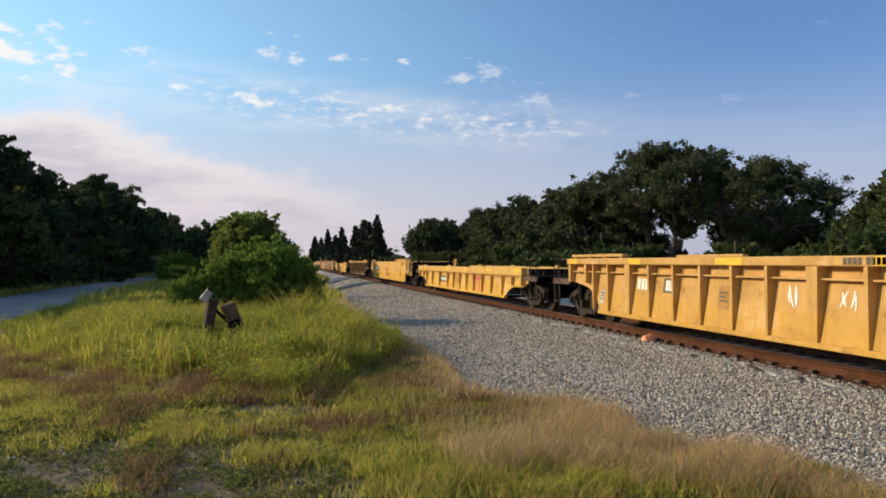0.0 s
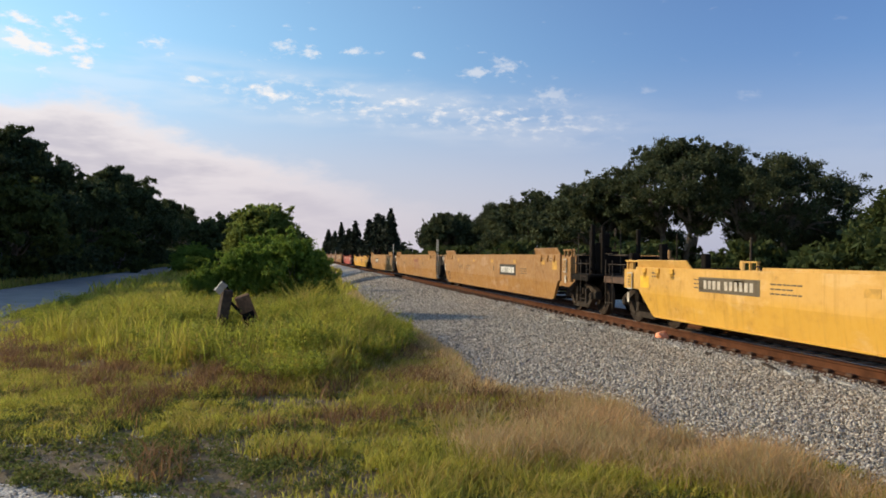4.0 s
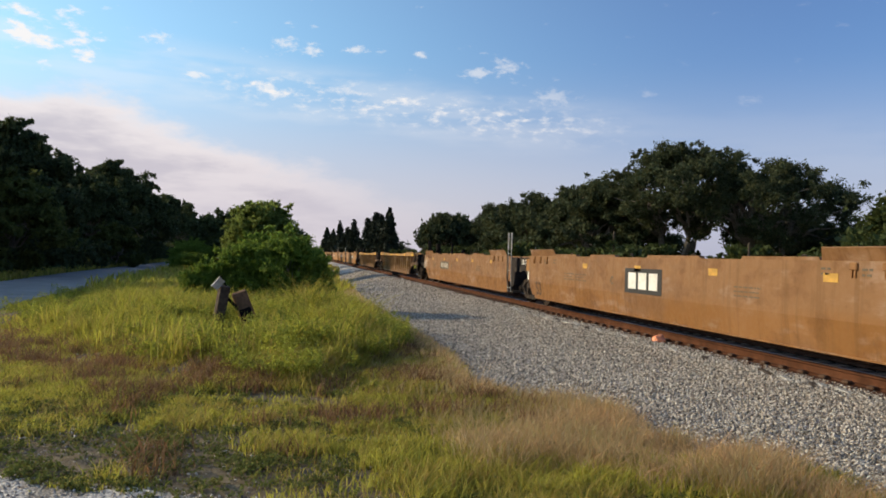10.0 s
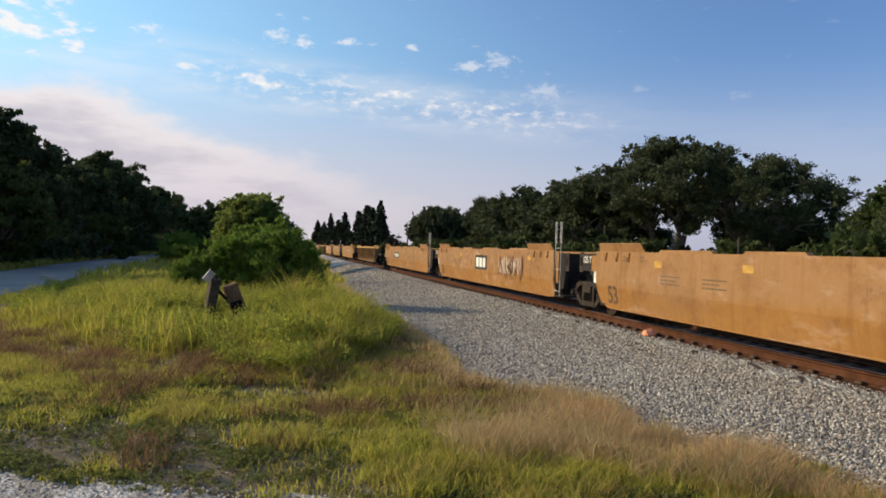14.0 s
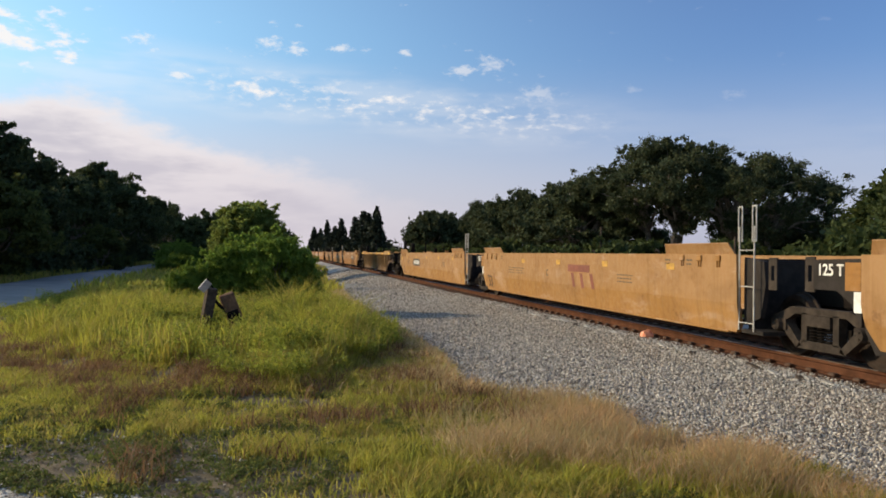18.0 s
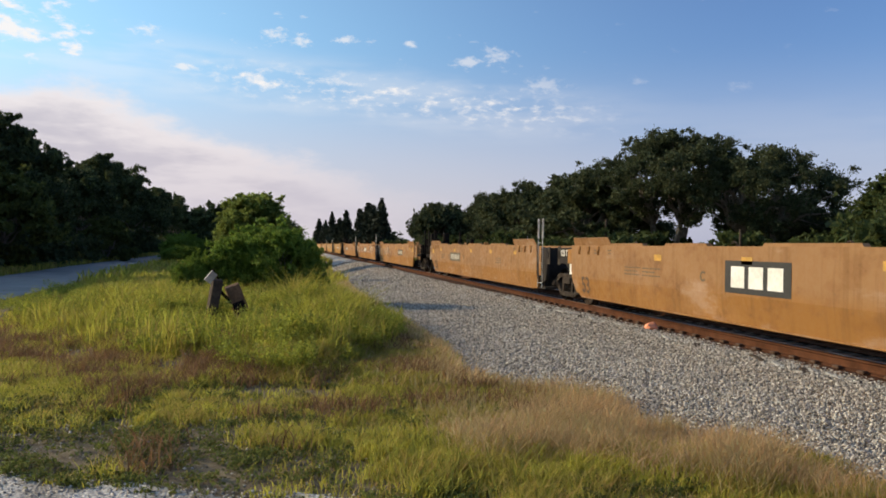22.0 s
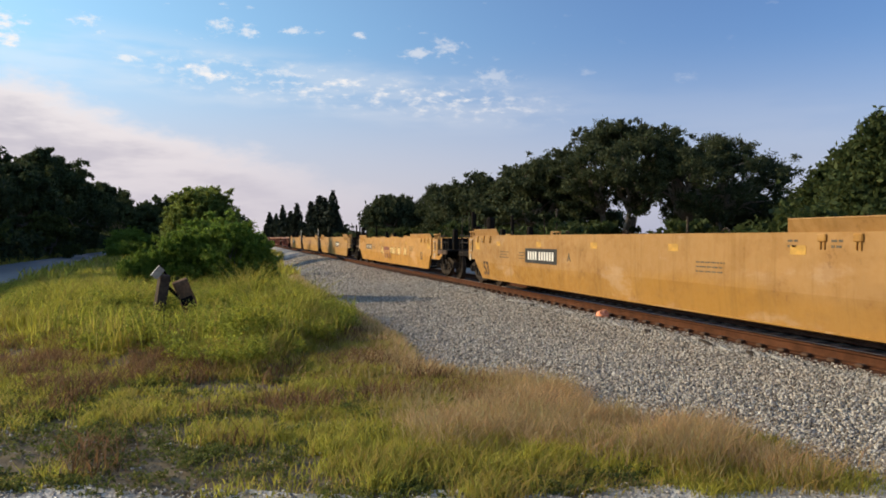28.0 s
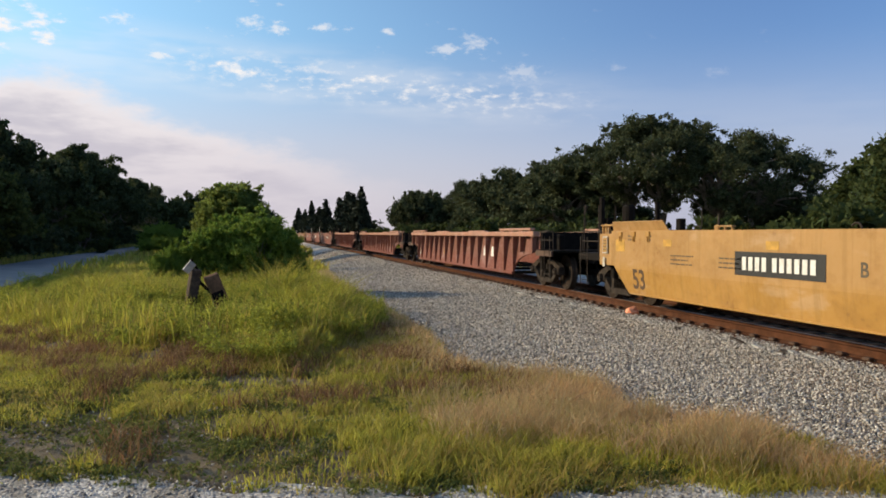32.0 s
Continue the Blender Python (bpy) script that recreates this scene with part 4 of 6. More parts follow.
def broad_tree(name, seed, height, spread_r, fork, clumps, clump_r, per, leaf, mat, trunk_r=0.28, open_low=0.35, stems=2, dome=False):
    """A spreading broadleaf tree: forked trunk, crooked limbs, uneven crown of leaf clumps."""
    rng = np.random.default_rng(seed)
    th = new(name)
    bm = bmesh.new()
    tops = []
    for s in range(stems):
        a = 6.283 * s / stems + rng.random()
        foot = Vector((math.cos(a) * trunk_r * 0.6 * (stems > 1), math.sin(a) * trunk_r * 0.6 * (stems > 1), -0.1))
        top = Vector((math.cos(a) * spread_r * 0.16 * stems / 2, math.sin(a) * spread_r * 0.16 * stems / 2, fork))
        limb(bm, foot, top, trunk_r, trunk_r * 0.6, rng, 0.10)
        tops.append(top)
    cs, rs = [], []
    for k in range(clumps):
        a = 6.283 * k * 0.618 + rng.random() * 0.5
        f = ((k + 0.5) / clumps) ** 0.55
        r = spread_r * f * (0.80 + 0.35 * rng.random())
        lift = math.sqrt(max(0.0, 1 - (f * 0.93) ** (4 if dome else 2)))
        z = height * (open_low + (0.97 - open_low) * lift * (0.72 + 0.30 * rng.random())) - clump_r * 0.55
        if dome:
            u = (k * 0.7549) % 1.0
            z = height * (0.10 + 0.80 * u)
            r = spread_r * math.sqrt(1 - (max(0.0, u - 0.40) / 0.62) ** 2) * (0.62 + 0.36 * rng.random())
        elif k % 5 == 3:
            z = height * (open_low + 0.12 * rng.random())
        c = Vector((math.cos(a) * r, math.sin(a) * r, max(z, height * open_low * 0.8) if not dome else z))
        cs.append(c)
        rs.append(clump_r * (0.55 + 0.75 * rng.random()))
        if k % 2 == 0:
            top = min(tops, key=lambda t: (t - c).length)
            mid = top.lerp(c, 0.5) + Vector((0, 0, 0.08 * height))
            limb(bm, top, mid, trunk_r * 0.42, trunk_r * 0.25, rng, 0.16, 3)
            limb(bm, mid, c, trunk_r * 0.25, trunk_r * 0.06, rng, 0.16, 3)
    part("trunk", bm, BARK, th, "crooked grey-brown trunk and limbs")
    cs, rs = np.array(cs), np.array(rs)
    ang = rng.random(len(cs)) * 6.283
    reach = np.stack([np.cos(ang) * rs, np.sin(ang) * rs, 0.8 * rs * (rng.random(len(cs)) - 0.05)], -1)
    spray = reach[:, [1, 0, 2]] * np.array([-1, 1, 1.1])
    v, f = leaf_cloud(rng, np.concatenate([cs, cs + reach * 1.2, cs + spray * 1.3]), np.concatenate([rs, rs * 0.45, rs * 0.34]), per, leaf)
    part("crown", raw_mesh("crown", v, f), mat, th)
    return th


def cone_tree(name, seed, height, r, mat, per=70, leaf=0.55):
    """A dark narrow conifer with ragged drooping tiers."""
    rng = np.random.default_rng(seed)
    th = new(name)
    bm = bmesh.new()
    rod(bm, (0, 0, -0.1), (0, 0, height * 0.95), 0.22, 0.03, 7)
    part("trunk", bm, BARK, th, "straight dark trunk")
    cs, rs = [], []
    for k in range(44):
        f = k / 43
        a = k * 2.4
        rad = r * (1 - f) ** 0.85 * (0.55 + 0.6 * rng.random())
        cs.append((math.cos(a) * rad, math.sin(a) * rad, height * (0.12 + 0.86 * f)))
        rs.append(0.16 * r + 0.42 * r * (1 - f) * (0.6 + 0.6 * rng.random()))
    v, f = leaf_cloud(rng, np.array(cs), np.array(rs), per, leaf, 1.3)
    part("crown", raw_mesh("crown", v, f), mat, th)
    return th


def at(th, x, y, turn=0, k=1.0, kz=None):
    th.scale = (k, k, k if kz is None else kz)
    th.location, th.rotation_euler = (x, y, float(land_height(x, y))), (0, 0, radians(turn))
    return th


def again(th, x, y, turn, k=1.0, kz=None):
    c = copy_thing(th, pose(0, 0, 0))
    return at(c, x, y, turn, k, kz)


def polar(az, d):
    return d * math.sin(radians(az)), d * math.cos(radians(az))


def woods():
    # live oaks across the track
    oak_a = tagged(broad_tree("oak_tree", 3, 11.0, 6.6, 3.6, 116, 0.92, 190, 0.112, OAK_LEAF, 0.34, 0.45, 3), "large dark live oak with forked pale trunk and broad ragged crown", "tree", "oaks across the track")
    oak_b = tagged(broad_tree("oak_tree", 8, 10.2, 6.8, 3.2, 112, 1.0, 190, 0.112, OAK_LEAF, 0.36, 0.36, 3), "large dark live oak with forked pale trunk and broad ragged crown", "tree", "oaks across the track")
    oak_c = tagged(broad_tree("oak_tree", 14, 8.6, 5.2, 2.2, 76, 1.05, 190, 0.17, OAK_LEAF, 0.3, 0.14, 2), "dense dark oak with low rounded crown", "tree", "oaks across the track")
    oak_d = tagged(broad_tree("oak_tree", 19, 8.6, 5.2, 2.2, 70, 1.1, 62, 0.30, OAK_LEAF, 0.3, 0.14, 2), "dense dark oak with low rounded crown", "tree", "oaks across the track")
    at(oak_a, *polar(27.2, 65), 20, 1.02)
    at(oak_b, *polar(32.4, 64), 70, 0.96)
    at(oak_c, *polar(21.4, 68), 0, 0.98)
    again(oak_c, *polar(16.8, 84), 130, 1.02)
    at(oak_d, *polar(10.5, 104), 60, 0.66, 0.90)
    again(oak_d, *polar(11.7, 110), 200, 0.62, 0.92)
    again(oak_b, *polar(14.1, 104), 250, 0.38, 0.90)
    again(oak_d, *polar(15.2, 100), 150, 0.70, 0.94)
    again(oak_a, *polar(21.6, 84), 200, 0.92)
    again(oak_c, *polar(23.2, 78), 40, 0.9)
    again(oak_c, *polar(33.6, 76), 300, 0.80)
    again(oak_c, *polar(35.8, 70), 80, 0.62)
    again(oak_c, *polar(40.3, 58), 30, 0.52, 0.56)
    again(oak_d, *polar(48.0, 60), 30, 1.0)
    again(oak_d, *polar(54.0, 52), 100, 0.9)
    # conifers
    pine = tagged(cone_tree("conifer", 5, 12.5, 2.3, PINE_LEAF), "tall narrow dark conifer with ragged pointed crown", "tree", "row of conifers")
    first = True
    for az, d, h in ((6.7, 195, 13.0), (6.15, 200, 11.6), (5.75, 212, 12.7), (5.2, 236, 12.2), (4.2, 282, 13.6), (3.75, 300, 11.5), (3.2, 330, 14.9), (2.75, 350, 12.0), (2.3, 395, 14.0)):
        x, y = polar(az, d)
        if first:
            at(pine, x, y, 0, 1.0, h / 12.5)
            first = False
        else:
            again(pine, x, y, az * 400, 1.1 + 0.18 * math.sin(az * 9), h / 12.5)
    side = tagged(cone_tree("cedar_tree", 9, 8.4, 3.4, UNDER_LEAF, 420, 0.20), "dark green cedar with a broad ragged cone", "tree", "cedars across the track")
    at(side, *polar(43.0, 50), 0, 1.0, 1.0)
    again(side, *polar(45.4, 49), 100, 1.0, 0.96)
    again(side, *polar(47.5, 46), 200, 1.0, 0.93)
    again(side, *polar(40.1, 54), 260, 0.90, 0.74)
    again(side, *polar(41.6, 57), 310, 0.95, 0.92)
    # low growth under the oaks
    low = tagged(broad_tree("shrub", 31, 2.6, 2.6, 0.5, 18, 0.75, 80, 0.19, UNDER_LEAF, 0.06, 0.1, 2), "low green shrub in the shade under the oaks", "shrub", "shrubs across the track")
    first, rng = True, np.random.default_rng(77)
    for az in np.arange(8, 50, 1.3):
        if 25.6 < az < 29.9 or 36.4 < az < 38.4:
            continue
        d = (30 if az > 36 else 46) + 26 * rng.random() + max(0, (18 - az)) * 5
        k = 0.75 + 0.5 * rng.random()
        x, y = polar(az, d)
        if first:
            at(low, x, y, 0, k)
            first = False
        else:
            again(low, x, y, rng.random() * 360, k)
    # dark wood along the side road
    wood_a = tagged(broad_tree("roadside_tree", 41, 8.6, 4.4, 2.2, 76, 0.98, 190, 0.17, WOOD_LEAF, 0.2, 0.08, 2), "dark backlit roadside tree with dense low crown", "tree", "trees along the side road")
    wood_b = tagged(broad_tree("roadside_tree", 45, 9.4, 4.0, 2.6, 74, 0.96, 190, 0.17, WOOD_LEAF, 0.2, 0.10, 2), "dark backlit roadside tree with uneven crown", "tree", "trees along the side road")
    wood_c = tagged(broad_tree("roadside_tree", 47, 9.0, 4.3, 2.4, 70, 1.0, 60, 0.30, WOOD_LEAF, 0.2, 0.08, 2), "dark backlit roadside tree with dense low crown", "tree", "trees along the side road")
    at(wood_c, -22.5, 112, 40, 1.1)
    plan = ((-22.5, 39, 9.4), (-19.0, 57, 10.4), (-21.5, 48, 10.4), (-20.5, 66, 9.6), (-19.2, 78, 9.0), (-19.8, 92, 11.6), (-18.8, 101, 10.6), (-20.2, 133, 10.9), (-19.0, 146, 10.3),
            (-17.6, 180, 9.6), (-16.5, 205, 9.0), (-28, 24, 7.4), (-23, 33, 8.6), (-25, 60, 8.6), (-26, 76, 8.8), (-22.5, 84, 8.4), (-24, 108, 8.2), (-24, 121, 8.4), (-22, 158, 8.6), (-23, 172, 8.8), (-21, 205, 8.8), (-30, 14, 7.6), (-31, 4, 7.6))
    for i, (x, y, h) in enumerate(plan):
        src = (wood_a, wood_b)[i % 2] if i < 9 else wood_c
        k = h / 8.9
        if i < 2:
            at(src, x, y, i * 50, k * 0.86, k)
        else:
            again(src, x, y, i * 77, k * (0.74 if 4 < i < 11 else 0.92), k)
    olive = tagged(broad_tree("roadside_tree", 49, 5.0, 2.6, 1.2, 50, 0.7, 120, 0.15, OLIVE_LEAF, 0.12, 0.06, 2), "olive-green sunlit tree at the edge of the wood", "tree", "trees along the side road")
    at(olive, -15.6, 47.5, 30, 1.15, 1.2)
    again(olive, -15.4, 74.0, 130, 0.8)
    skirt = tagged(broad_tree("roadside_shrub", 61, 2.4, 2.2, 0.4, 16, 0.75, 80, 0.19, WOOD_LEAF, 0.05, 0.05, 2), "dark shrub at the foot of the roadside trees", "shrub", "shrubs along the side road")
    first = True
    for y in np.arange(40, 150, 5.2):
        x = float(np.interp(y, ROAD_Y, ROAD_FAR)) - 2.6 - 0.8 * math.sin(y)
        if first:
            at(skirt, x, y, 0, 0.9)
            first = False
        else:
            again(skirt, x, y, y * 31, 0.8 + 0.35 * math.sin(y * 1.7) ** 2)
    # round tree and bushes between road and ballast
    at(tagged(broad_tree("round_tree", 71, 6.1, 2.75, 1.6, 104, 0.64, 200, 0.115, ROUND_LEAF, 0.14, 0.06, 2, True), "rounded green tree with dense leafy crown", "tree"), -2.55, 65.0, 15, 1.02, 1.06)
    at(tagged(broad_tree("verge_tree", 73, 5.2, 3.0, 1.2, 26, 1.0, 240, 0.2, WOOD_LEAF, 0.14, 0.05, 2), "dark green tree standing on the verge", "tree", "verge trees"), -6.6, 92.0, 15, 1.25)
    at(tagged(broad_tree("verge_tree", 74, 6.4, 3.0, 1.4, 30, 1.0, 240, 0.2, WOOD_LEAF, 0.14, 0.05, 2), "dark green tree standing on the verge", "tree", "verge trees"), -3.4, 106.0, 60, 1.2)
    verge = bpy.data.objects["verge_tree"]
    again(verge, -2.2, 82.0, 200, 1.05)
    again(verge, -3.0, 124.0, 300, 1.3)
    bush = tagged(broad_tree("bush", 81, 2.3, 1.75, 0.4, 84, 0.40, 150, 0.062, BUSH_LEAF, 0.05, 0.06, 4, True), "tall bright green leafy bush beside the posts", "bush", "bushes on the verge")
    at(bush, -0.40, 23.9, 0, 0.74, 0.92)
    again(bush, -1.5, 23.5, 120, 0.44, 0.74)
    again(bush, -2.3, 23.2, 220, 0.30, 0.56)
    again(bush, -2.75, 22.9, 70, 0.20, 0.44)
    again(bush, -9.4, 75.0, 10, 0.9, 1.0)
    again(bush, -10.2, 86.0, 140, 1.1, 1.15)
    again(bush, 0.42, 24.1, 40, 0.44, 0.62)
    again(bush, 1.15, 22.6, 300, 0.16, 0.18)
    again(bush, -8.6, 70.0, 200, 0.9, 0.6)
    # far belt of woods that closes the horizon
    rng = np.random.default_rng(91)
    n = 420
    az = rng.random(n) * 360
    d = 330 + 260 * rng.random(n)
    clear = np.abs((az + 180) % 360 - 180 - 1.2) < 1.1
    d[clear] += 500
    d[(az > 23.5) & (az < 31.5)] += 400
    c = np.stack([d * np.sin(np.radians(az)), d * np.cos(np.radians(az)), 1.0 + 4.0 * rng.random(n)], -1)
    v, f = leaf_cloud(rng, c, 5.0 + 5.0 * rng.random(n), 110, 1.7, 0.7)
    v[:, 2] = np.maximum(v[:, 2], -0.2)
    tagged(wear(new("distant_woods", raw_mesh("distant_woods", v, f)), PINE_LEAF), "hazy dark belt of distant trees on the horizon", "trees", kind="stuff")


woods()


# ---- the track ----
def rail_mesh(y0, y1):
    """Rail section with foot, web and head, running along y, standing on z = 0 and 0.186 high."""
    half = [(0.076, 0.0), (0.076, 0.012), (0.016, 0.032), (0.009, 0.06), (0.009, 0.125), (0.036, 0.142), (0.037, 0.170), (0.030, 0.183)]
    ring = half + [(-x, z) for x, z in half[::-1]]
    bm = bmesh.new()
    a = [bm.verts.new((x, y0, z)) for x, z in ring]
    b = [bm.verts.new((x, y1, z)) for x, z in ring]
    for i in range(len(ring)):
        j = (i + 1) % len(ring)
        bm.faces.new((a[i], a[j], b[j], b[i]))
    bm.faces.new(a[::-1]), bm.faces.new(b)
    bmesh.ops.recalc_face_normals(bm, faces=bm.faces[:])
    return bm


def track():
    th = tagged(new("railway_track"), "rusty steel railway track on timber ties in ballast", "railway track")
    th.location = (TRACK_X, 0, RAIL_Z - 0.19)
    line = to_mesh(rail_mesh(-80, 1300), "rail")
    for x in (-0.755, 0.755):
        part("rail", line, RAIL, th, "rust-brown steel rail", pose(x, 0, 0))
        bm = bmesh.new()
        box(bm, x - 0.026, x + 0.026, -80, 1300, 0.1832, 0.1865)
        part("running_surface", bm, RAIL_TOP, th, "polished top of the rail")
    bm = bmesh.new()
    soft_box(bm, -1.3, 1.3, -0.115, 0.115, -0.17, -0.012, 0.02)
    tie = to_mesh(bm, "tie")
    bm = bmesh.new()
    soft_box(bm, -0.10, 0.18, -0.09, 0.09, -0.012, 0.014, 0.006)
    soft_box(bm, -0.17, -0.07, -0.07, 0.07, 0.0, 0.05, 0.015)
    plate = to_mesh(bm, "tie_plate")
    bm = bmesh.new()
    soft_box(bm, -0.43, -0.34, -0.05, 0.05, -0.04, 0.015, 0.02)
    anchor = to_mesh(bm, "tie_end_bolt")
    for i in range(150):
        y = 2.0 + 0.5 * i
        part("tie", tie, TIE, th, "", pose(0, y, 0, 0, 0, 0.5 * math.sin(i * 3.7)))
        if i < 80:
            part("tie_plate", plate, RUST_DARK, th, "", pose(-0.755, y, 0))
            part("tie_end_bolt", anchor, RUST_DARK, th, "", pose(-0.755 + 0.03 * math.sin(i * 2.3), y + 0.09 * math.sin(i * 5.1), 0.012 * math.sin(i * 1.3)))
    bm = bmesh.new()
    for i in range(500):
        box(bm, -1.3, 1.3, 77 + 0.6 * i, 77.22 + 0.6 * i, -0.17, -0.012)
    far = part("far_ties", bm, TIE, th)
    tagged(far, kind="stuff")
    # dark strip added between the rails to paint the shade beneath the train
    bm = bmesh.new()
    box(bm, -0.70, 0.70, -60, 900, -0.10, -0.022)
    part("oily_bed", bm, SHADE_BED, th, "bed between the rails, coloured dark for the shade under the train")
    for x in (-1.0, 1.0):
        bm = bmesh.new()
        box(bm, x - 0.19, x + 0.19, -60, 900, -0.10, -0.004)
        part("rusty_bed", bm, RAIL, th, "rust-stained bed at the foot of the rail")
    # heaped stones against the ties
    rng = np.random.default_rng(17)
    n = 15000
    y = 3.5 + 30 * rng.random(n) ** 1.5
    x = TRACK_X - 1.75 + 0.62 * rng.random(n) ** 0.6
    s = 0.013 + 0.017 * rng.random(n)
    base = np.array([[1, 0, 0], [-1, 0, 0], [0, 1, 0], [0, -1, 0], [0, 0, 1], [0, 0, -1]], float)
    tri = np.array([[4, 0, 2], [4, 2, 1], [4, 1, 3], [4, 3, 0], [5, 2, 0], [5, 1, 2], [5, 3, 1], [5, 0, 3]])
    v = (base[None] * (0.6 + 0.8 * rng.random((n, 6, 1))) + 0.9 * (rng.random((n, 6, 3)) - 0.5)) * s[:, None, None] + np.stack([x, y, 0.082 + 0.02 * rng.random(n)], -1)[:, None, :]
    f = (tri[None] + (np.arange(n) * 6)[:, None, None]).reshape(-1, 3)
    tagged(wear(new("track_ballast", raw_mesh("track_ballast", v.reshape(-1, 3), f)), STONE), "crushed stones heaped against the ties", "stones", kind="stuff")


track()


# ---- the train ----
SPEED, HALF_W = 23.0, 1.5
LOW, FOLD, TOP = 0.29, 0.74, 1.53
MESH = {}


def keep(key, make):
    """Shared mesh data, made once."""
    if key not in MESH:
        bm = make()
        MESH[key] = to_mesh(bm, key[0] if isinstance(key, tuple) else key)
    return MESH[key]


def lean_in(z):
    """How far the lower side sheet tapers inwards."""
    return 0.06 * max(0.0, FOLD - z) / (FOLD - LOW)


def side_sheet(outline, sign, thick=0.07):
    """A folded side sheet from its (y, z) outline; sign -1 is the side towards the road."""
    bm = bmesh.new()
    bm.faces.new([bm.verts.new((0, y, z)) for y, z in outline])
    bmesh.ops.bisect_plane(bm, geom=bm.verts[:] + bm.edges[:] + bm.faces[:], plane_co=(0, 0, FOLD), plane_no=(0, 0, 1))
    for v in bm.verts:
        v.co.x = sign * (HALF_W - lean_in(v.co.z))
    got = bmesh.ops.extrude_face_region(bm, geom=bm.faces[:])
    for v in got["geom"]:
        if isinstance(v, bmesh.types.BMVert):
            v.co.x -= sign * thick
    bmesh.ops.recalc_face_normals(bm, faces=bm.faces[:])
    return bm


def guide(y0, y1, sign, h=0.17, top=TOP):
    """Raised container guide above the top edge, flared outwards, with sloped ends and a rolled lip."""
    bm = bmesh.new()
    d = 1 if y1 > y0 else -1
    slab(bm, [(y0, top - 0.01), (y0 + d * 0.10, top + h), (y1 - d * 0.09, top + h), (y1, top - 0.01)], -0.012, 0.012)
    for v in bm.verts:
        v.co.x += sign * (HALF_W - 0.045 + 0.40 * (v.co.z - top))
    x = sign * (HALF_W - 0.045 + 0.40 * h)
    rod(bm, (x, y0 + d * 0.10, top + h), (x, y1 - d * 0.09, top + h), 0.016, None, 6)
    bmesh.ops.recalc_face_normals(bm, faces=bm.faces[:])
    return bm


def pad(y0, y1, sign, h, top):
    """Low wear plate lying along the top edge, set back from the side."""
    bm = bmesh.new()
    slab(bm, [(y0, top - 0.01), (y0 + 0.06, top + h), (y1 - 0.06, top + h), (y1, top - 0.01)], sign * (HALF_W - 0.025), sign * (HALF_W - 0.13))
    return bm


def pocket_mesh():
    """Small lipped pocket welded under the guide."""
    bm = bmesh.new()
    soft_box(bm, -0.035, 0.0, -0.075, 0.075, -0.05, 0.05, 0.012)
    box(bm, -0.02, 0.0, -0.045, -0.025, -0.15, -0.05)
    box(bm, -0.02, 0.0, 0.025, 0.045, -0.15, -0.05)
    return bm


def side_frame():
    """Cast truck side frame with its two windows, centred on the truck, outer face towards -x."""
    bm = bmesh.new()
    x0, x1 = -0.07, 0.07
    slab(bm, [(-1.08, 0.46), (-1.08, 0.60), (-0.62, 0.76), (0.62, 0.76), (1.08, 0.60), (1.08, 0.46), (0.74, 0.56), (0.55, 0.66), (-0.55, 0.66), (-0.74, 0.56)], x0, x1)
    for s in (-1, 1):
        slab(bm, [(s * 0.98, 0.50), (s * 0.80, 0.56), (s * 0.40, 0.20), (s * 0.52, 0.16)], x0, x1)
        slab(bm, [(s * 0.28, 0.68), (s * 0.40, 0.68), (s * 0.40, 0.26), (s * 0.28, 0.26)], x0, x1)
        slab(bm, [(s * 0.73, 0.40), (s * 0.73, 0.56), (s * 1.09, 0.56), (s * 1.09, 0.40)], x0 - 0.03, x1)
    slab(bm, [(-0.52, 0.16), (0.52, 0.16), (0.42, 0.28), (-0.42, 0.28)], x0, x1)
    slab(bm, [(-0.27, 0.50), (0.27, 0.50), (0.27, 0.66), (-0.27, 0.66)], x0 - 0.04, x1)
    return bm


def spring_pack():
    bm = bmesh.new()
    for y in (-0.18, 0.0, 0.18):
        for k in range(5):
            lathe(bm, [(0.29 + 0.043 * k, 0.055), (0.305 + 0.043 * k, 0.075), (0.32 + 0.043 * k, 0.055)], 8, "Z", (-0.02, y, 0))
    return bm


def wheel_mesh():
    bm = bmesh.new()
    lathe(bm, [(-0.085, 0.16), (-0.085, 0.10), (-0.11, 0.085), (-0.11, 0.02), (0.09, 0.02), (0.09, 0.14), (0.0, 0.20), (0.0, 0.34), (0.05, 0.40), (0.075, 0.505), (0.045, 0.505), (0.03, 0.470), (-0.065, 0.458), (-0.065, 0.40), (-0.03, 0.36), (-0.025, 0.22)], 28, "X")
    return bm


def bearing_mesh():
    bm = bmesh.new()
    lathe(bm, [(-0.17, 0.04), (-0.165, 0.085), (-0.12, 0.10), (0.05, 0.10)], 14, "X")
    for k in range(3):
        a = k * 2.094
        rod(bm, (-0.185, 0.05 * math.cos(a), 0.05 * math.sin(a)), (-0.16, 0.05 * math.cos(a), 0.05 * math.sin(a)), 0.014, None, 6)
    return bm


def bolster_mesh():
    bm = bmesh.new()
    soft_box(bm, -1.05, 1.05, -0.2, 0.2, 0.5, 0.72, 0.03)
    for y in (-0.89, 0.89):
        rod(bm, (-1.0, y, 0.46), (1.0, y, 0.46), 0.08, None, 10)
    for y in (-0.45, 0.45):
        box(bm, -0.95, 0.95, y - 0.05, y + 0.05, 0.36, 0.5)
    return bm


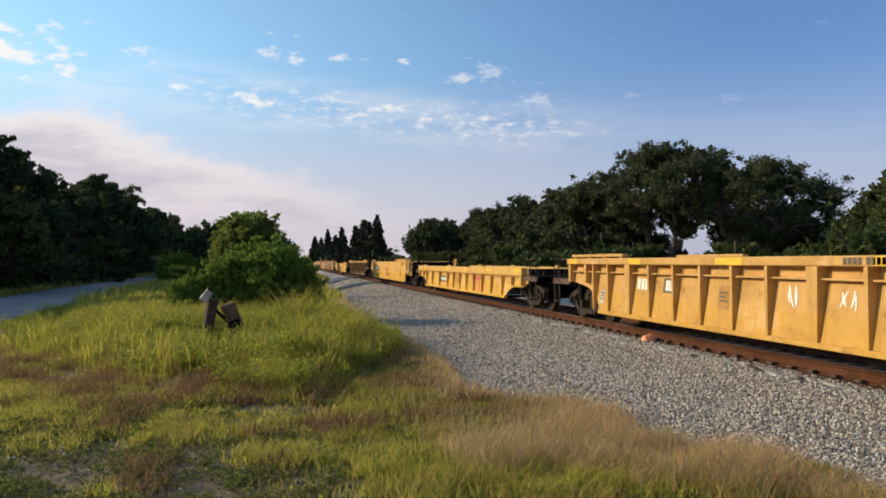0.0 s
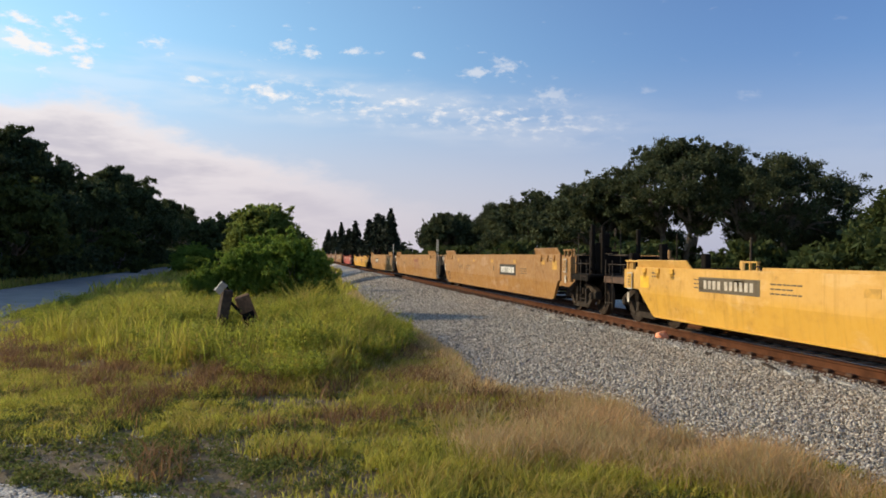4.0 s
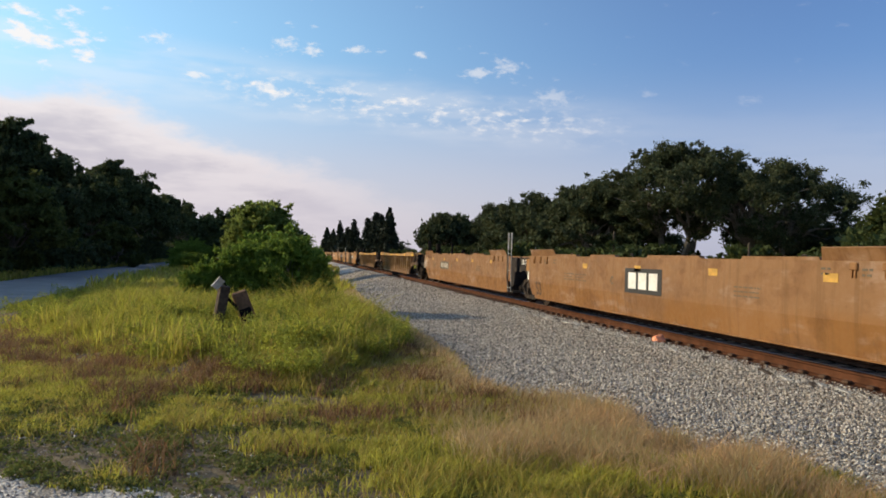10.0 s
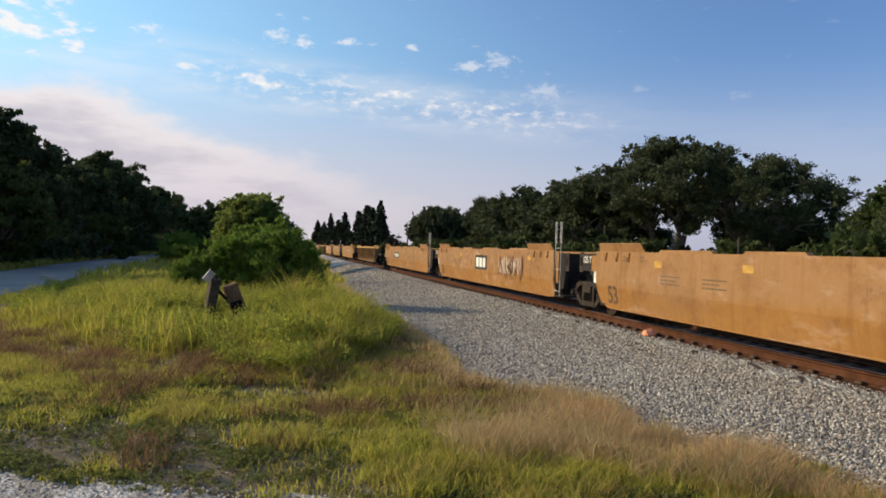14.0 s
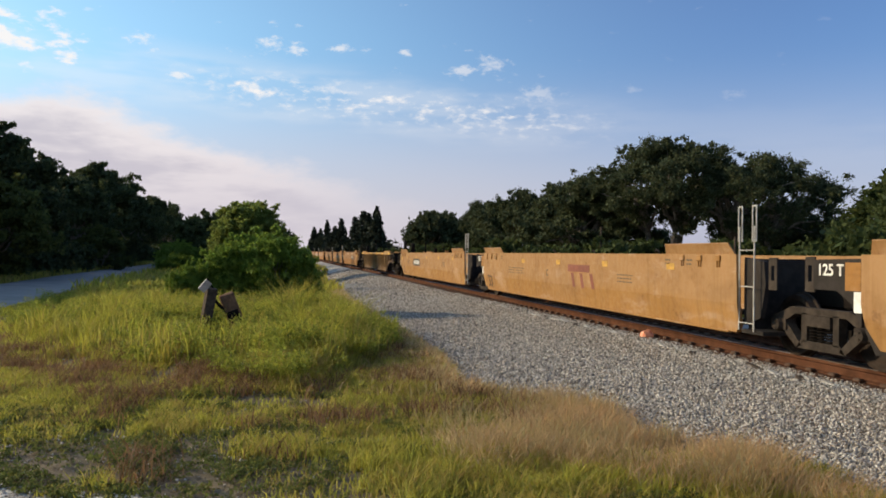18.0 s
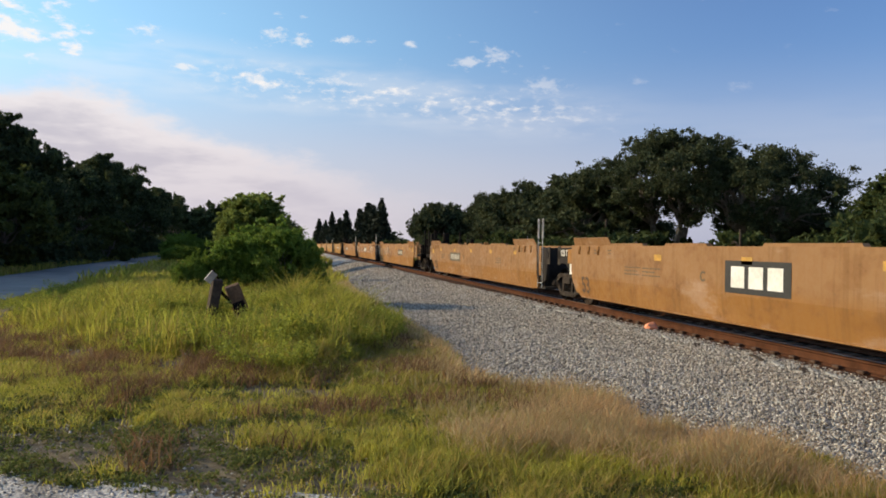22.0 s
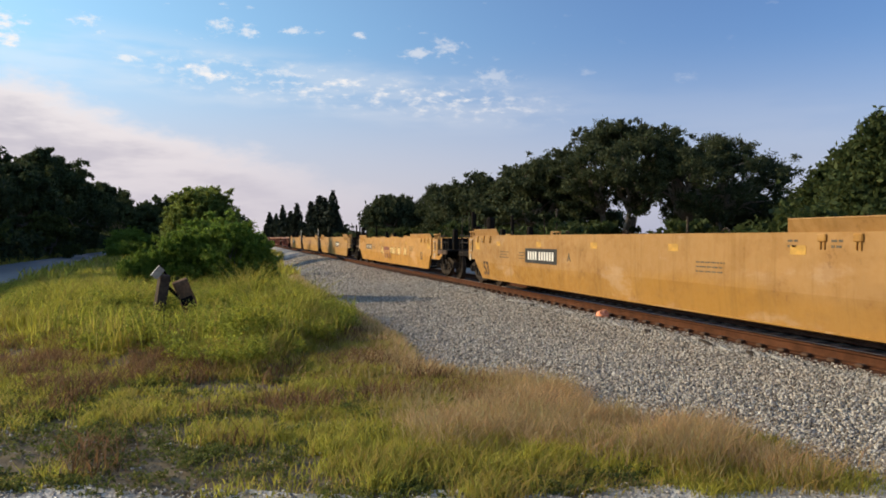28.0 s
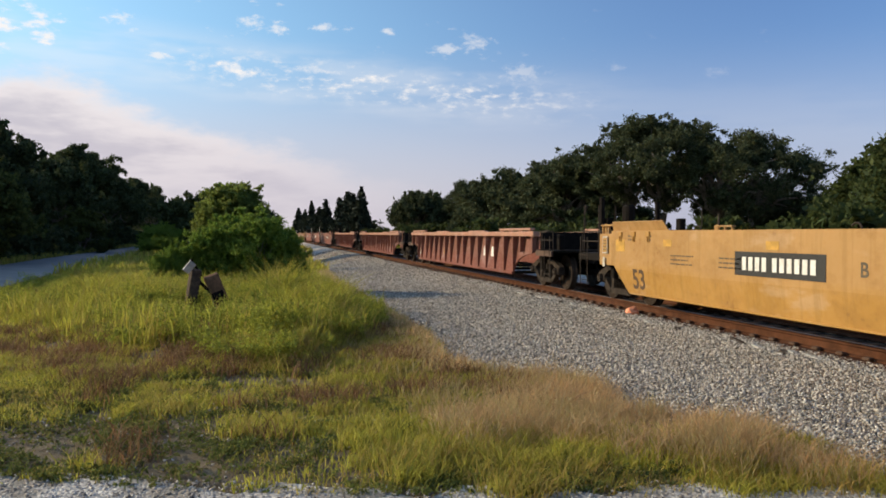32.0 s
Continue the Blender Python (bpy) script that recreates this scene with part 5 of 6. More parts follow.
def add_truck(parent, y):
    t = part("truck", keep("truck", bolster_mesh), DARK, parent, "four-wheel freight truck, brown with road dust", pose(0, y, 0))
    for s in (-1, 1):
        turn = 0 if s < 0 else 180
        part("side_frame", keep("side_frame", side_frame), TRUCK, t, "", pose(s * 1.0, 0, 0, 0, 0, turn))
        part("spring_pack", keep("spring_pack", spring_pack), DARK, t, "", pose(s * 1.0, 0, 0, 0, 0, turn))
        for y2 in (-0.89, 0.89):
            part("wheel", keep("wheel", wheel_mesh), WHEEL, t, "", pose(s * 0.76, y2, 0.458, 0, 0, turn))
            part("bearing", keep("bearing", bearing_mesh), TRUCK, t, "", pose(s * 1.0, y2, 0.47, 0, 0, turn))
    return t


def text_mesh(body, size):
    key = ("text", body, size)
    if key not in MESH:
        cu = bpy.data.curves.new("text", "FONT")
        cu.body, cu.size, cu.align_x, cu.align_y, cu.extrude, cu.offset = body, size, "CENTER", "CENTER", 0.002, size * 0.018
        ob = bpy.data.objects.new("text", cu)
        scene.collection.objects.link(ob)
        dg = bpy.context.evaluated_depsgraph_get()
        me = bpy.data.meshes.new_from_object(ob.evaluated_get(dg))
        bpy.data.objects.remove(ob)
        me.materials.clear()
        me.materials.append(None)
        MESH[key] = me
    return MESH[key]


def on_side(y, z, proud=0.004, x=None, h=0.0):
    """Pose on the near side: text x runs towards -y, text y upwards, tilted with the sheet."""
    tilt = math.degrees(math.atan2(0.06, FOLD - LOW)) if z < FOLD and x is None else 0.0
    if x == "panel":
        x, tilt = -(HALF_W - rib_in(z)), -math.degrees(math.atan(0.127))
    base = Matrix(((0, 0, -1, 0), (-1, 0, 0, 0), (0, 1, 0, 0), (0, 0, 0, 1)))
    px = -(HALF_W - lean_in(z)) - proud if x is None else x - proud
    return Matrix.Translation((px, y, z)) @ Matrix.Rotation(radians(-tilt), 4, "Y") @ base


def sheet(w, h):
    def make():
        bm = bmesh.new()
        box(bm, -w / 2, w / 2, -h / 2, h / 2, -0.002, 0.002)
        return bm
    return keep(("sheet", w, h), make)


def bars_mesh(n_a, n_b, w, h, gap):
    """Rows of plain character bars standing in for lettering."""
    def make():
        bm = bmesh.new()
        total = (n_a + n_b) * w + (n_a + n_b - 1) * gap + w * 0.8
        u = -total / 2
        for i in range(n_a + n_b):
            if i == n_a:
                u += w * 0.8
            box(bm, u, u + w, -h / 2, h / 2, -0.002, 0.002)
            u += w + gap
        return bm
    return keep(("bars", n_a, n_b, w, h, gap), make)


def lines_mesh(rows, w, h, gap, seed):
    """Small stencilled paragraphs as thin bars."""
    def make():
        bm, rng = bmesh.new(), random.Random(seed)
        for k in range(rows):
            z, u = -k * (h + gap), -w / 2
            end = w * (0.5 - 0.3 * rng.random() * (k % 2))
            while u < end:
                d = 0.05 + 0.12 * rng.random()
                box(bm, u, min(u + d, end + 0.02), z - h / 2, z + h / 2, -0.002, 0.002)
                u += d + 0.03
        return bm
    return keep(("lines", rows, w, h, gap, seed), make)


def emblem_mesh(kind):
    """Company emblem as plain blocks."""
    def make():
        bm = bmesh.new()
        if kind == "blocks":
            for u in (-0.50, 0.0, 0.50):
                box(bm, u - 0.19, u + 0.19, -0.17, 0.17, -0.002, 0.002)
        else:
            box(bm, -0.93, 0.50, 0.10, 0.275, -0.002, 0.002)
            for u in (-0.60, -0.02, 0.62):
                q = [(u + 0.04, -0.275), (u + 0.22, -0.275), (u + 0.07, 0.075), (u - 0.12, 0.075)]
                bm.faces.new([bm.verts.new((a, b, 0.002)) for a, b in q])
        return bm
    return keep(("emblem", kind), make)


def scrawl_mesh(seed, w, h, n, thick):
    """Spray-painted loops and hooks of no lettering."""
    def make():
        bm, rng = bmesh.new(), random.Random(seed)
        for i in range(n):
            u = -w / 2 + w * (i + 0.5) / n
            a, k = w / n * 0.55, rng.randint(3, 5)
            pts = [Vector((u + a * rng.uniform(-1, 1), h * (0.46 if j % 2 else -0.46) * rng.uniform(0.55, 1.0), 0)) for j in range(k)]
            for j in range(k - 1):
                p, q = pts[j], pts[j + 1]
                side = (q - p).cross(Vector((0, 0, 1))).normalized()
                bow = side * a * rng.uniform(-0.5, 0.5)
                ring = []
                for m in range(7):
                    f = m / 6
                    c = p.lerp(q, f) + bow * 4 * f * (1 - f)
                    out = side * thick * 0.5 * (0.6 + 0.5 * math.sin(f * 3.1))
                    lift = Vector((0, 0, 0.0008 * (i * 5 + j)))
                    ring.append((bm.verts.new(c + out + lift), bm.verts.new(c - out + lift)))
                for (p0, q0), (r0, t0) in zip(ring, ring[1:]):
                    bm.faces.new((p0, r0, t0, q0))
        return bm
    return keep(("scrawl", seed, w, h, n, thick), make)


def mark(th, name, mesh, mat, y, z, label="", x=None, proud=0.004):
    return part(name, mesh, mat, th, label, on_side(y, z, proud, x))


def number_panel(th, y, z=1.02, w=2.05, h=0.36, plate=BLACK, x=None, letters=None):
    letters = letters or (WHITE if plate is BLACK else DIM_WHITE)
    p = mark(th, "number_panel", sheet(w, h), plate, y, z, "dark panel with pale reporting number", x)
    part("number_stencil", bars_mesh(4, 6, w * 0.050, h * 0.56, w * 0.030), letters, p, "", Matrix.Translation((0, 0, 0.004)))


def emblem(th, kind, y, z=1.02, x=None, mat=None):
    if kind == "panel":
        p = mark(th, "emblem_panel", sheet(1.75, 0.52), BLACK, y, z, "black panel with white company emblem", x)
        part("emblem", emblem_mesh("blocks"), WHITE, p, "", Matrix.Translation((0, 0, 0.004)))
    elif kind == "red":
        mark(th, "emblem", emblem_mesh("angled"), mat or RED_MARK, y, z, "red company emblem", x)
    else:
        mark(th, "emblem", emblem_mesh("blocks"), WHITE, y, z, "white company emblem", x)


def ladder_mesh(tall, wide, rungs):
    def make():
        bm = bmesh.new()
        for y in (-wide / 2, wide / 2):
            box(bm, -0.008, 0.008, y - 0.011, y + 0.011, 0, tall)
        for k in range(rungs):
            z = 0.12 + (1.25 - 0.12) * k / max(1, rungs - 1)
            rod(bm, (0, -wide / 2, z), (0, wide / 2, z), 0.010, None, 6)
        return bm
    return keep(("ladder", tall, wide, rungs), make)


def loop_mesh():
    """Grab iron: a narrow upright loop."""
    bm = bmesh.new()
    for y in (-0.05, 0.05):
        rod(bm, (0, y, 0), (0, y, 0.55), 0.014, None, 6)
    rod(bm, (0, -0.05, 0.55), (0, 0.05, 0.55), 0.014, None, 6)
    return bm


def hook_mesh():
    """Low bent hook standing on the top edge."""
    bm = bmesh.new()
    last = Vector((0, -0.09, -0.01))
    for k in range(1, 6):
        a = k / 5 * 2.6
        p = Vector((0, -0.09 * math.cos(a), 0.075 * math.sin(a)))
        rod(bm, last, p, 0.014, None, 6)
        last = p
    return bm


def slot_plate():
    """Small pale bracket plate with a slot."""
    bm = bmesh.new()
    for q in ((-0.10, -0.04, -0.24, 0.24), (0.04, 0.10, -0.24, 0.24), (-0.04, 0.04, 0.12, 0.24), (-0.04, 0.04, -0.24, -0.10)):
        box(bm, -0.012, 0.012, q[0], q[1], q[2], q[3])
    return bm


def coupler_end(th, y_end, d, paint, ribbed, wheel, roof=TOP):
    """Platform, bulkhead, posts, ladder and coupler beyond the side sheets; d is -1 or 1 along y."""
    heavy = roof == TOP and not ribbed

    def Y(u):
        return y_end + d * u

    bm = bmesh.new()
    soft_box(bm, -1.38, 1.38, min(Y(0), Y(1.25)), max(Y(0), Y(1.25)), 0.98, 1.04, 0.01)
    box(bm, -0.35, 0.35, min(Y(-1.2), Y(1.5)), max(Y(-1.2), Y(1.5)), 0.70, 0.98)
    part("end_platform", bm, DARK, th, "dark steel end platform over the truck")
    for s in (-1, 1):
        bm = bmesh.new()
        box(bm, s * 1.40 - 0.03, s * 1.40 + 0.03, min(Y(0.02), Y(1.22)), max(Y(0.02), Y(1.22)), 0.88, 1.02)
        part("end_sill", bm, DARK if heavy else RUST_DARK, th)
    bm = bmesh.new()
    soft_box(bm, -1.22, 1.22, min(Y(-0.22), Y(-0.05)), max(Y(-0.22), Y(-0.05)), 0.5, roof - 0.02, 0.02)
    part("bulkhead", bm, DARK, th, "dark end bulkhead")
    for x in (-0.95, 0.85):
        bm = bmesh.new()
        soft_box(bm, x - 0.08, x + 0.08, min(Y(0.55), Y(0.75)), max(Y(0.55), Y(0.75)), 1.04, roof - 0.08 if ribbed else roof + 0.30, 0.02)
        part("end_post", bm, DARK, th)
    for x, u, top in ((-1.34, 0.30, 2.10), (-1.34, 1.12, 2.1), (-0.55, 1.16, 2.15), (1.3, 0.5, 2.1)):
        bm = bmesh.new()
        rod(bm, (x, Y(u), 1.02), (x, Y(u), top if heavy else roof + 0.02), 0.014, None, 6)
        part("stanchion", bm, DULL_STEEL, th)
    if heavy:
        bm = bmesh.new()
        soft_box(bm, -0.78, -0.46, min(Y(0.22), Y(0.40)), max(Y(0.22), Y(0.40)), 1.04, 1.74, 0.03)
        soft_box(bm, -0.74, -0.52, min(Y(0.16), Y(0.44)), max(Y(0.16), Y(0.44)), 1.72, 2.12, 0.05)
        part("brake_stand", bm, DARK, th, "dark upright brake housing")
        for x, u, tall in ((-1.10, 0.62, 2.3), (-0.95, 0.95, 2.25), (0.2, 0.5, 2.2)):
            bm = bmesh.new()
            soft_box(bm, x - 0.045, x + 0.045, min(Y(u), Y(u + 0.10)), max(Y(u), Y(u + 0.10)), 1.03, tall, 0.012)
            part("end_upright", bm, DARK, th, "dark upright of the end platform")
        bm = bmesh.new()
        box(bm, -1.10, -0.40, min(Y(0.66), Y(0.70)), max(Y(0.66), Y(0.70)), 1.30, 1.62)
        rod(bm, (-1.32, Y(0.9), 1.16), (0.3, Y(0.9), 1.16), 0.03, None, 6)
        part("end_panel", bm, DARK, th, "dark panel between the uprights")
    bm = bmesh.new()
    for z in (1.30, 1.52):
        rod(bm, (-1.36, Y(0.05), z), (-1.36, Y(1.15), z), 0.013, None, 6)
    box(bm, -1.38, -1.30, min(Y(0.1), Y(0.75)), max(Y(0.1), Y(0.75)), 1.50, 1.53)
    part("handrail", bm, DULL_STEEL, th, "dull steel handrail")
    part("ladder", ladder_mesh(1.1, 0.40, 3), DULL_STEEL, th, "dull steel ladder", pose(-1.43, Y(0.92), 0.30))
    bm = bmesh.new()
    soft_box(bm, -0.13, 0.13, min(Y(1.2), Y(1.98)), max(Y(1.2), Y(1.98)), 0.72, 0.92, 0.02)
    soft_box(bm, -0.17, 0.17, min(Y(1.72), Y(2.0)), max(Y(1.72), Y(2.0)), 0.68, 0.97, 0.04)
    part("coupler", bm, TRUCK, th, "cast steel coupler")
    bm = bmesh.new()
    last = Vector((-0.25, Y(1.3), 0.75))
    for k in range(1, 7):
        f = k / 6
        p = Vector((-0.25, Y(1.3 + 0.65 * f), 0.75 - 0.42 * math.sin(f * 2.2)))
        rod(bm, last, p, 0.022, None, 6)
        last = p
    part("brake_hose", bm, DARK, th)
    add_truck(th, Y(-0.2))


def end_outline(y_end, d, kind, top):
    """Corner points of a side sheet's end, from bottom to top."""
    if kind == "coupler":
        return [(y_end - d * 1.42, LOW), (y_end - d * 0.86, 0.80), (y_end - d * 0.72, 0.82), (y_end - d * 0.72, top)]
    if kind == "plate":
        return [(y_end - d * 0.55, LOW), (y_end - d * 0.28, 0.36), (y_end - d * 0.08, 0.62), (y_end, 0.90), (y_end, top)]
    return [(y_end - d * 0.10, LOW), (y_end, 0.40), (y_end, 0.90), (y_end - d * 0.04, top)]


def smooth_unit(th, y0, y1, front, rear, paint, pads=(), top=TOP, long_guide=2.35, stencils=True):
    key = (round(y0, 2), round(y1, 2), front, rear, top)
    outline = end_outline(y0, -1, front, top) + end_outline(y1, 1, rear, top)[::-1]
    for s in (-1, 1):
        sheet_ = part("side_sheet", keep(("side_sheet", key, s), lambda: side_sheet(outline, s)), paint, th)
        for e, d, kind in ((y0, -1, front), (y1, 1, rear)):
            inner = 0.72 if kind == "coupler" else 0.10
            if s < 0:
                part("container_guide", keep(("guide", key, s, d), lambda: guide(e - d * (inner + 0.02), e - d * (inner + (long_guide if d < 0 else 2.35)), s, 0.17 if top == TOP else 0.135, top)), paint, th, "dusty flared container guide")
            if s < 0:
                for u in (0.45, 1.05, 1.65):
                    part("guide_pocket", keep("pocket", pocket_mesh), paint, th, "", pose(-HALF_W, e - d * (inner + u), top - 0.07))
            if kind == "coupler":
                def ends():
                    bm = bmesh.new()
                    a, b = sorted((e - d * 0.72, e))
                    soft_box(bm, s * (HALF_W - 0.08) - 0.03, s * (HALF_W - 0.08) + 0.06, a, b, 0.80, top - 0.06, 0.012)
                    c, g = sorted((e - d * 0.16, e + d * 0.02))
                    soft_box(bm, s * (HALF_W - 0.16) - 0.03, s * (HALF_W - 0.16) + 0.03, c, g, 0.90, top + 0.15, 0.03)
                    return bm
                part("end_sheet", keep(("end_sheet", key, s, d), ends), paint, th)

                def rail():
                    bm = bmesh.new()
                    a, b = sorted((e - d * 0.66, e - d * 0.02))
                    soft_box(bm, s * (HALF_W - 0.12) - 0.05, s * (HALF_W - 0.12) + 0.05, a, b, top + 0.10, top + 0.135, 0.006)
                    for y in (a + 0.04, (a + b) / 2, b - 0.04):
                        box(bm, s * (HALF_W - 0.12) - 0.025, s * (HALF_W - 0.12) + 0.025, y - 0.02, y + 0.02, top - 0.07, top + 0.102)
                    return bm
                part("end_rail", keep(("end_rail", key, s, d), rail), paint, th)
        for py, pl in (pads if s < 0 else ()):
            part("top_pad", keep(("pad", py, pl, s, top), lambda: pad(py - pl / 2, py + pl / 2, s, 0.09 if top < 1.4 else 0.05, top)), paint, th)
    def flange():
        bm = bmesh.new()
        a, b = y0 + (1.5 if front == "coupler" else 0.3), y1 - (1.5 if rear == "coupler" else 0.6)
        soft_box(bm, -(HALF_W - 0.06) - 0.022, -(HALF_W - 0.06) + 0.05, a, b, LOW - 0.022, LOW + 0.006, 0.006)
        return bm
    part("bottom_flange", keep(("flange", key), flange), paint, th)
    for y in (-5.2, -2.0, 0.7, 4.4):
        part("tie_hook", keep("hook", hook_mesh), TRUCK, th, "small dark hook on the top edge", pose(-(HALF_W - 0.05), y, top))
    frame_inside(th, y0 + 1.4, y1 - 1.4)
    for y in np.arange(y0 + (2.2 if stencils else 4.9), y1 - 2, 3.05):
        part("reflector", sheet(0.30, 0.12), FADED_MARK, th, "faded yellow reflective strip", on_side(float(y), top - 0.23))
    for e, d, kind in ((y0, -1, front), (y1, 1, rear)):
        if kind == "coupler":
            coupler_end(th, e, d, paint, False, d < 0, top)
            face = -(HALF_W - 0.02)
            panel = part("data_panel", sheet(0.25, 0.36), STEEL, th, "pale framed data panel", on_side(e - d * 0.36, top - 0.30, 0.004, face))
            part("data_field", sheet(0.20, 0.30), paint, panel, "", pose(0, 0, 0.004))
            part("data_stencil", lines_mesh(4, 0.15, 0.022, 0.04, 5), DULL_BLACK, panel, "", pose(0, 0.09, 0.008))
            part("tag_sheet", sheet(0.11, 0.20), DIM_WHITE, th, "pale tag sheet", on_side(e - d * 0.30, top - 0.66, 0.006, face))
            part("warning_sheet", sheet(0.40, 0.24), GOLD_MARK if paint is YELLOW else FADED_MARK, th, "yellow reflective sheet", on_side(e - d * 1.15, top - 0.30))
        elif kind == "ladder":
            def tail():
                bm = bmesh.new()
                slab(bm, [(e + 0.02, 0.42), (e - 0.42, 0.55), (e - 0.55, 1.05), (e - 0.5, 1.42), (e + 0.02, 1.48)], -1.36, -1.28)
                slab(bm, [(e + 0.02, 0.42), (e - 0.42, 0.55), (e - 0.55, 1.05), (e - 0.5, 1.42), (e + 0.02, 1.48)], 1.28, 1.36)
                box(bm, -1.3, 1.3, e - 0.14, e - 0.02, 0.35, 1.46)
                box(bm, -1.44, -0.4, e - 0.62, e - 0.05, 0.30, 0.36)
                return bm
            part("end_bulkhead", keep(("tail", key), tail), GREY, th, "grey end bulkhead")
            part("ladder", ladder_mesh(1.62, 0.40, 3), STEEL, th, "pale steel ladder", pose(-1.46, e - 0.20, 0.34))
            for y in (e - 0.02, e - 0.40):
                part("grab_iron", keep("loop", loop_mesh), STEEL, th, "", pose(-1.46, y, 1.72))
            part("bracket", keep("slot", slot_plate), DULL_STEEL, th, "dull slotted bracket plate", pose(-1.40, e - 0.80, 1.24))
            bm = bmesh.new()
            soft_box(bm, -0.32, 0.32, e - 1.75, e, 0.72, 1.05, 0.03)
            part("connector", bm, DARK, th, "articulated connector")
            add_truck(th, e - 1.40)
        else:
            def plate():
                bm = bmesh.new()
                slab(bm, [(e + 0.0, 0.62), (e + 0.18, 0.90), (e + 0.46, 1.06), (e + 0.92, 1.06), (e + 0.92, 1.46), (e, 1.48)], -(HALF_W - 0.01), -(HALF_W - 0.06))
                slab(bm, [(e - 0.5, 0.34), (e - 0.2, 0.30), (e + 0.2, 0.92), (e, 0.95)], -(HALF_W - 0.05), -(HALF_W - 0.10))
                box(bm, -1.3, 1.3, e - 0.10, e + 0.04, 0.55, 1.46)
                return bm
            part("end_plate", keep(("plate", key), plate), GREY, th, "dull grey end plate with load stencil")
            x = -(HALF_W - 0.01)
            part("load_stencil", text_mesh("125 T", 0.215), WHITE, th, "white stencilled load figure", on_side(e + 0.58, 1.32, 0.004, x))
            part("warning_sheet", sheet(0.28, 0.36), ORANGE, th, "orange reflective square", on_side(e + 0.15, 1.25, 0.006, x))
            part("tag_sheet", sheet(0.14, 0.26), WHITE, th, "white tag sheet", on_side(e + 0.06, 0.93, 0.006, x))
            part("bracket", keep("slot", slot_plate), DULL_STEEL, th, "dull slotted bracket plate", pose(-1.46, e + 1.02, 1.26))
            part("size_stencil", text_mesh("53", 0.54), DARK_MARK, th, "dark stencilled size figure", on_side(e - 0.95, 0.56))
    if not stencils:
        return
    for y, seed in ((y0 + 4.2, 3), (y1 - 3.6, 4), ((y0 + y1) / 2 + 3.6, 6)):
        part("small_stencil", lines_mesh(3, 0.75, 0.022, 0.05, seed), DULL_BLACK, th, "", on_side(y, 1.08))
    for y in (y0 + 1.5, y0 + 2.3, y1 - 1.6, y1 - 2.4):
        part("small_stencil", lines_mesh(2, 0.20, 0.03, 0.04, 9), DULL_BLACK, th, "", on_side(y, top - 0.11))


def frame_inside(th, y0, y1):
    """Floor beams and saddles inside the open well."""
    def make():
        bm = bmesh.new()
        for y in np.linspace(y0, y1, 7):
            box(bm, -1.40, 1.40, y - 0.12, y + 0.12, 0.30, 0.38)
        box(bm, -1.40, -1.22, y0, y1, 0.29, 0.36)
        box(bm, 1.22, 1.40, y0, y1, 0.29, 0.36)
        for i in range(6):
            a, b = np.linspace(y0, y1, 7)[i:i + 2]
            s = 1 if i % 2 else -1
            slab_pts = [(-1.2 * s, a), (-1.05 * s, a), (1.2 * s, b), (1.05 * s, b)]
            v = [bm.verts.new((x, y, 0.33)) for x, y in slab_pts]
            bm.faces.new(v)
        return bm
    part("well_floor", keep(("floor", round(y0, 2), round(y1, 2)), make), DARK, th, "open well floor of cross beams")


def rib_in(z):
    """How far the sloping panel of a ribbed car lies behind the ribs' face."""
    return 0.05 + 0.127 * (z - LOW)


PANEL = "panel"


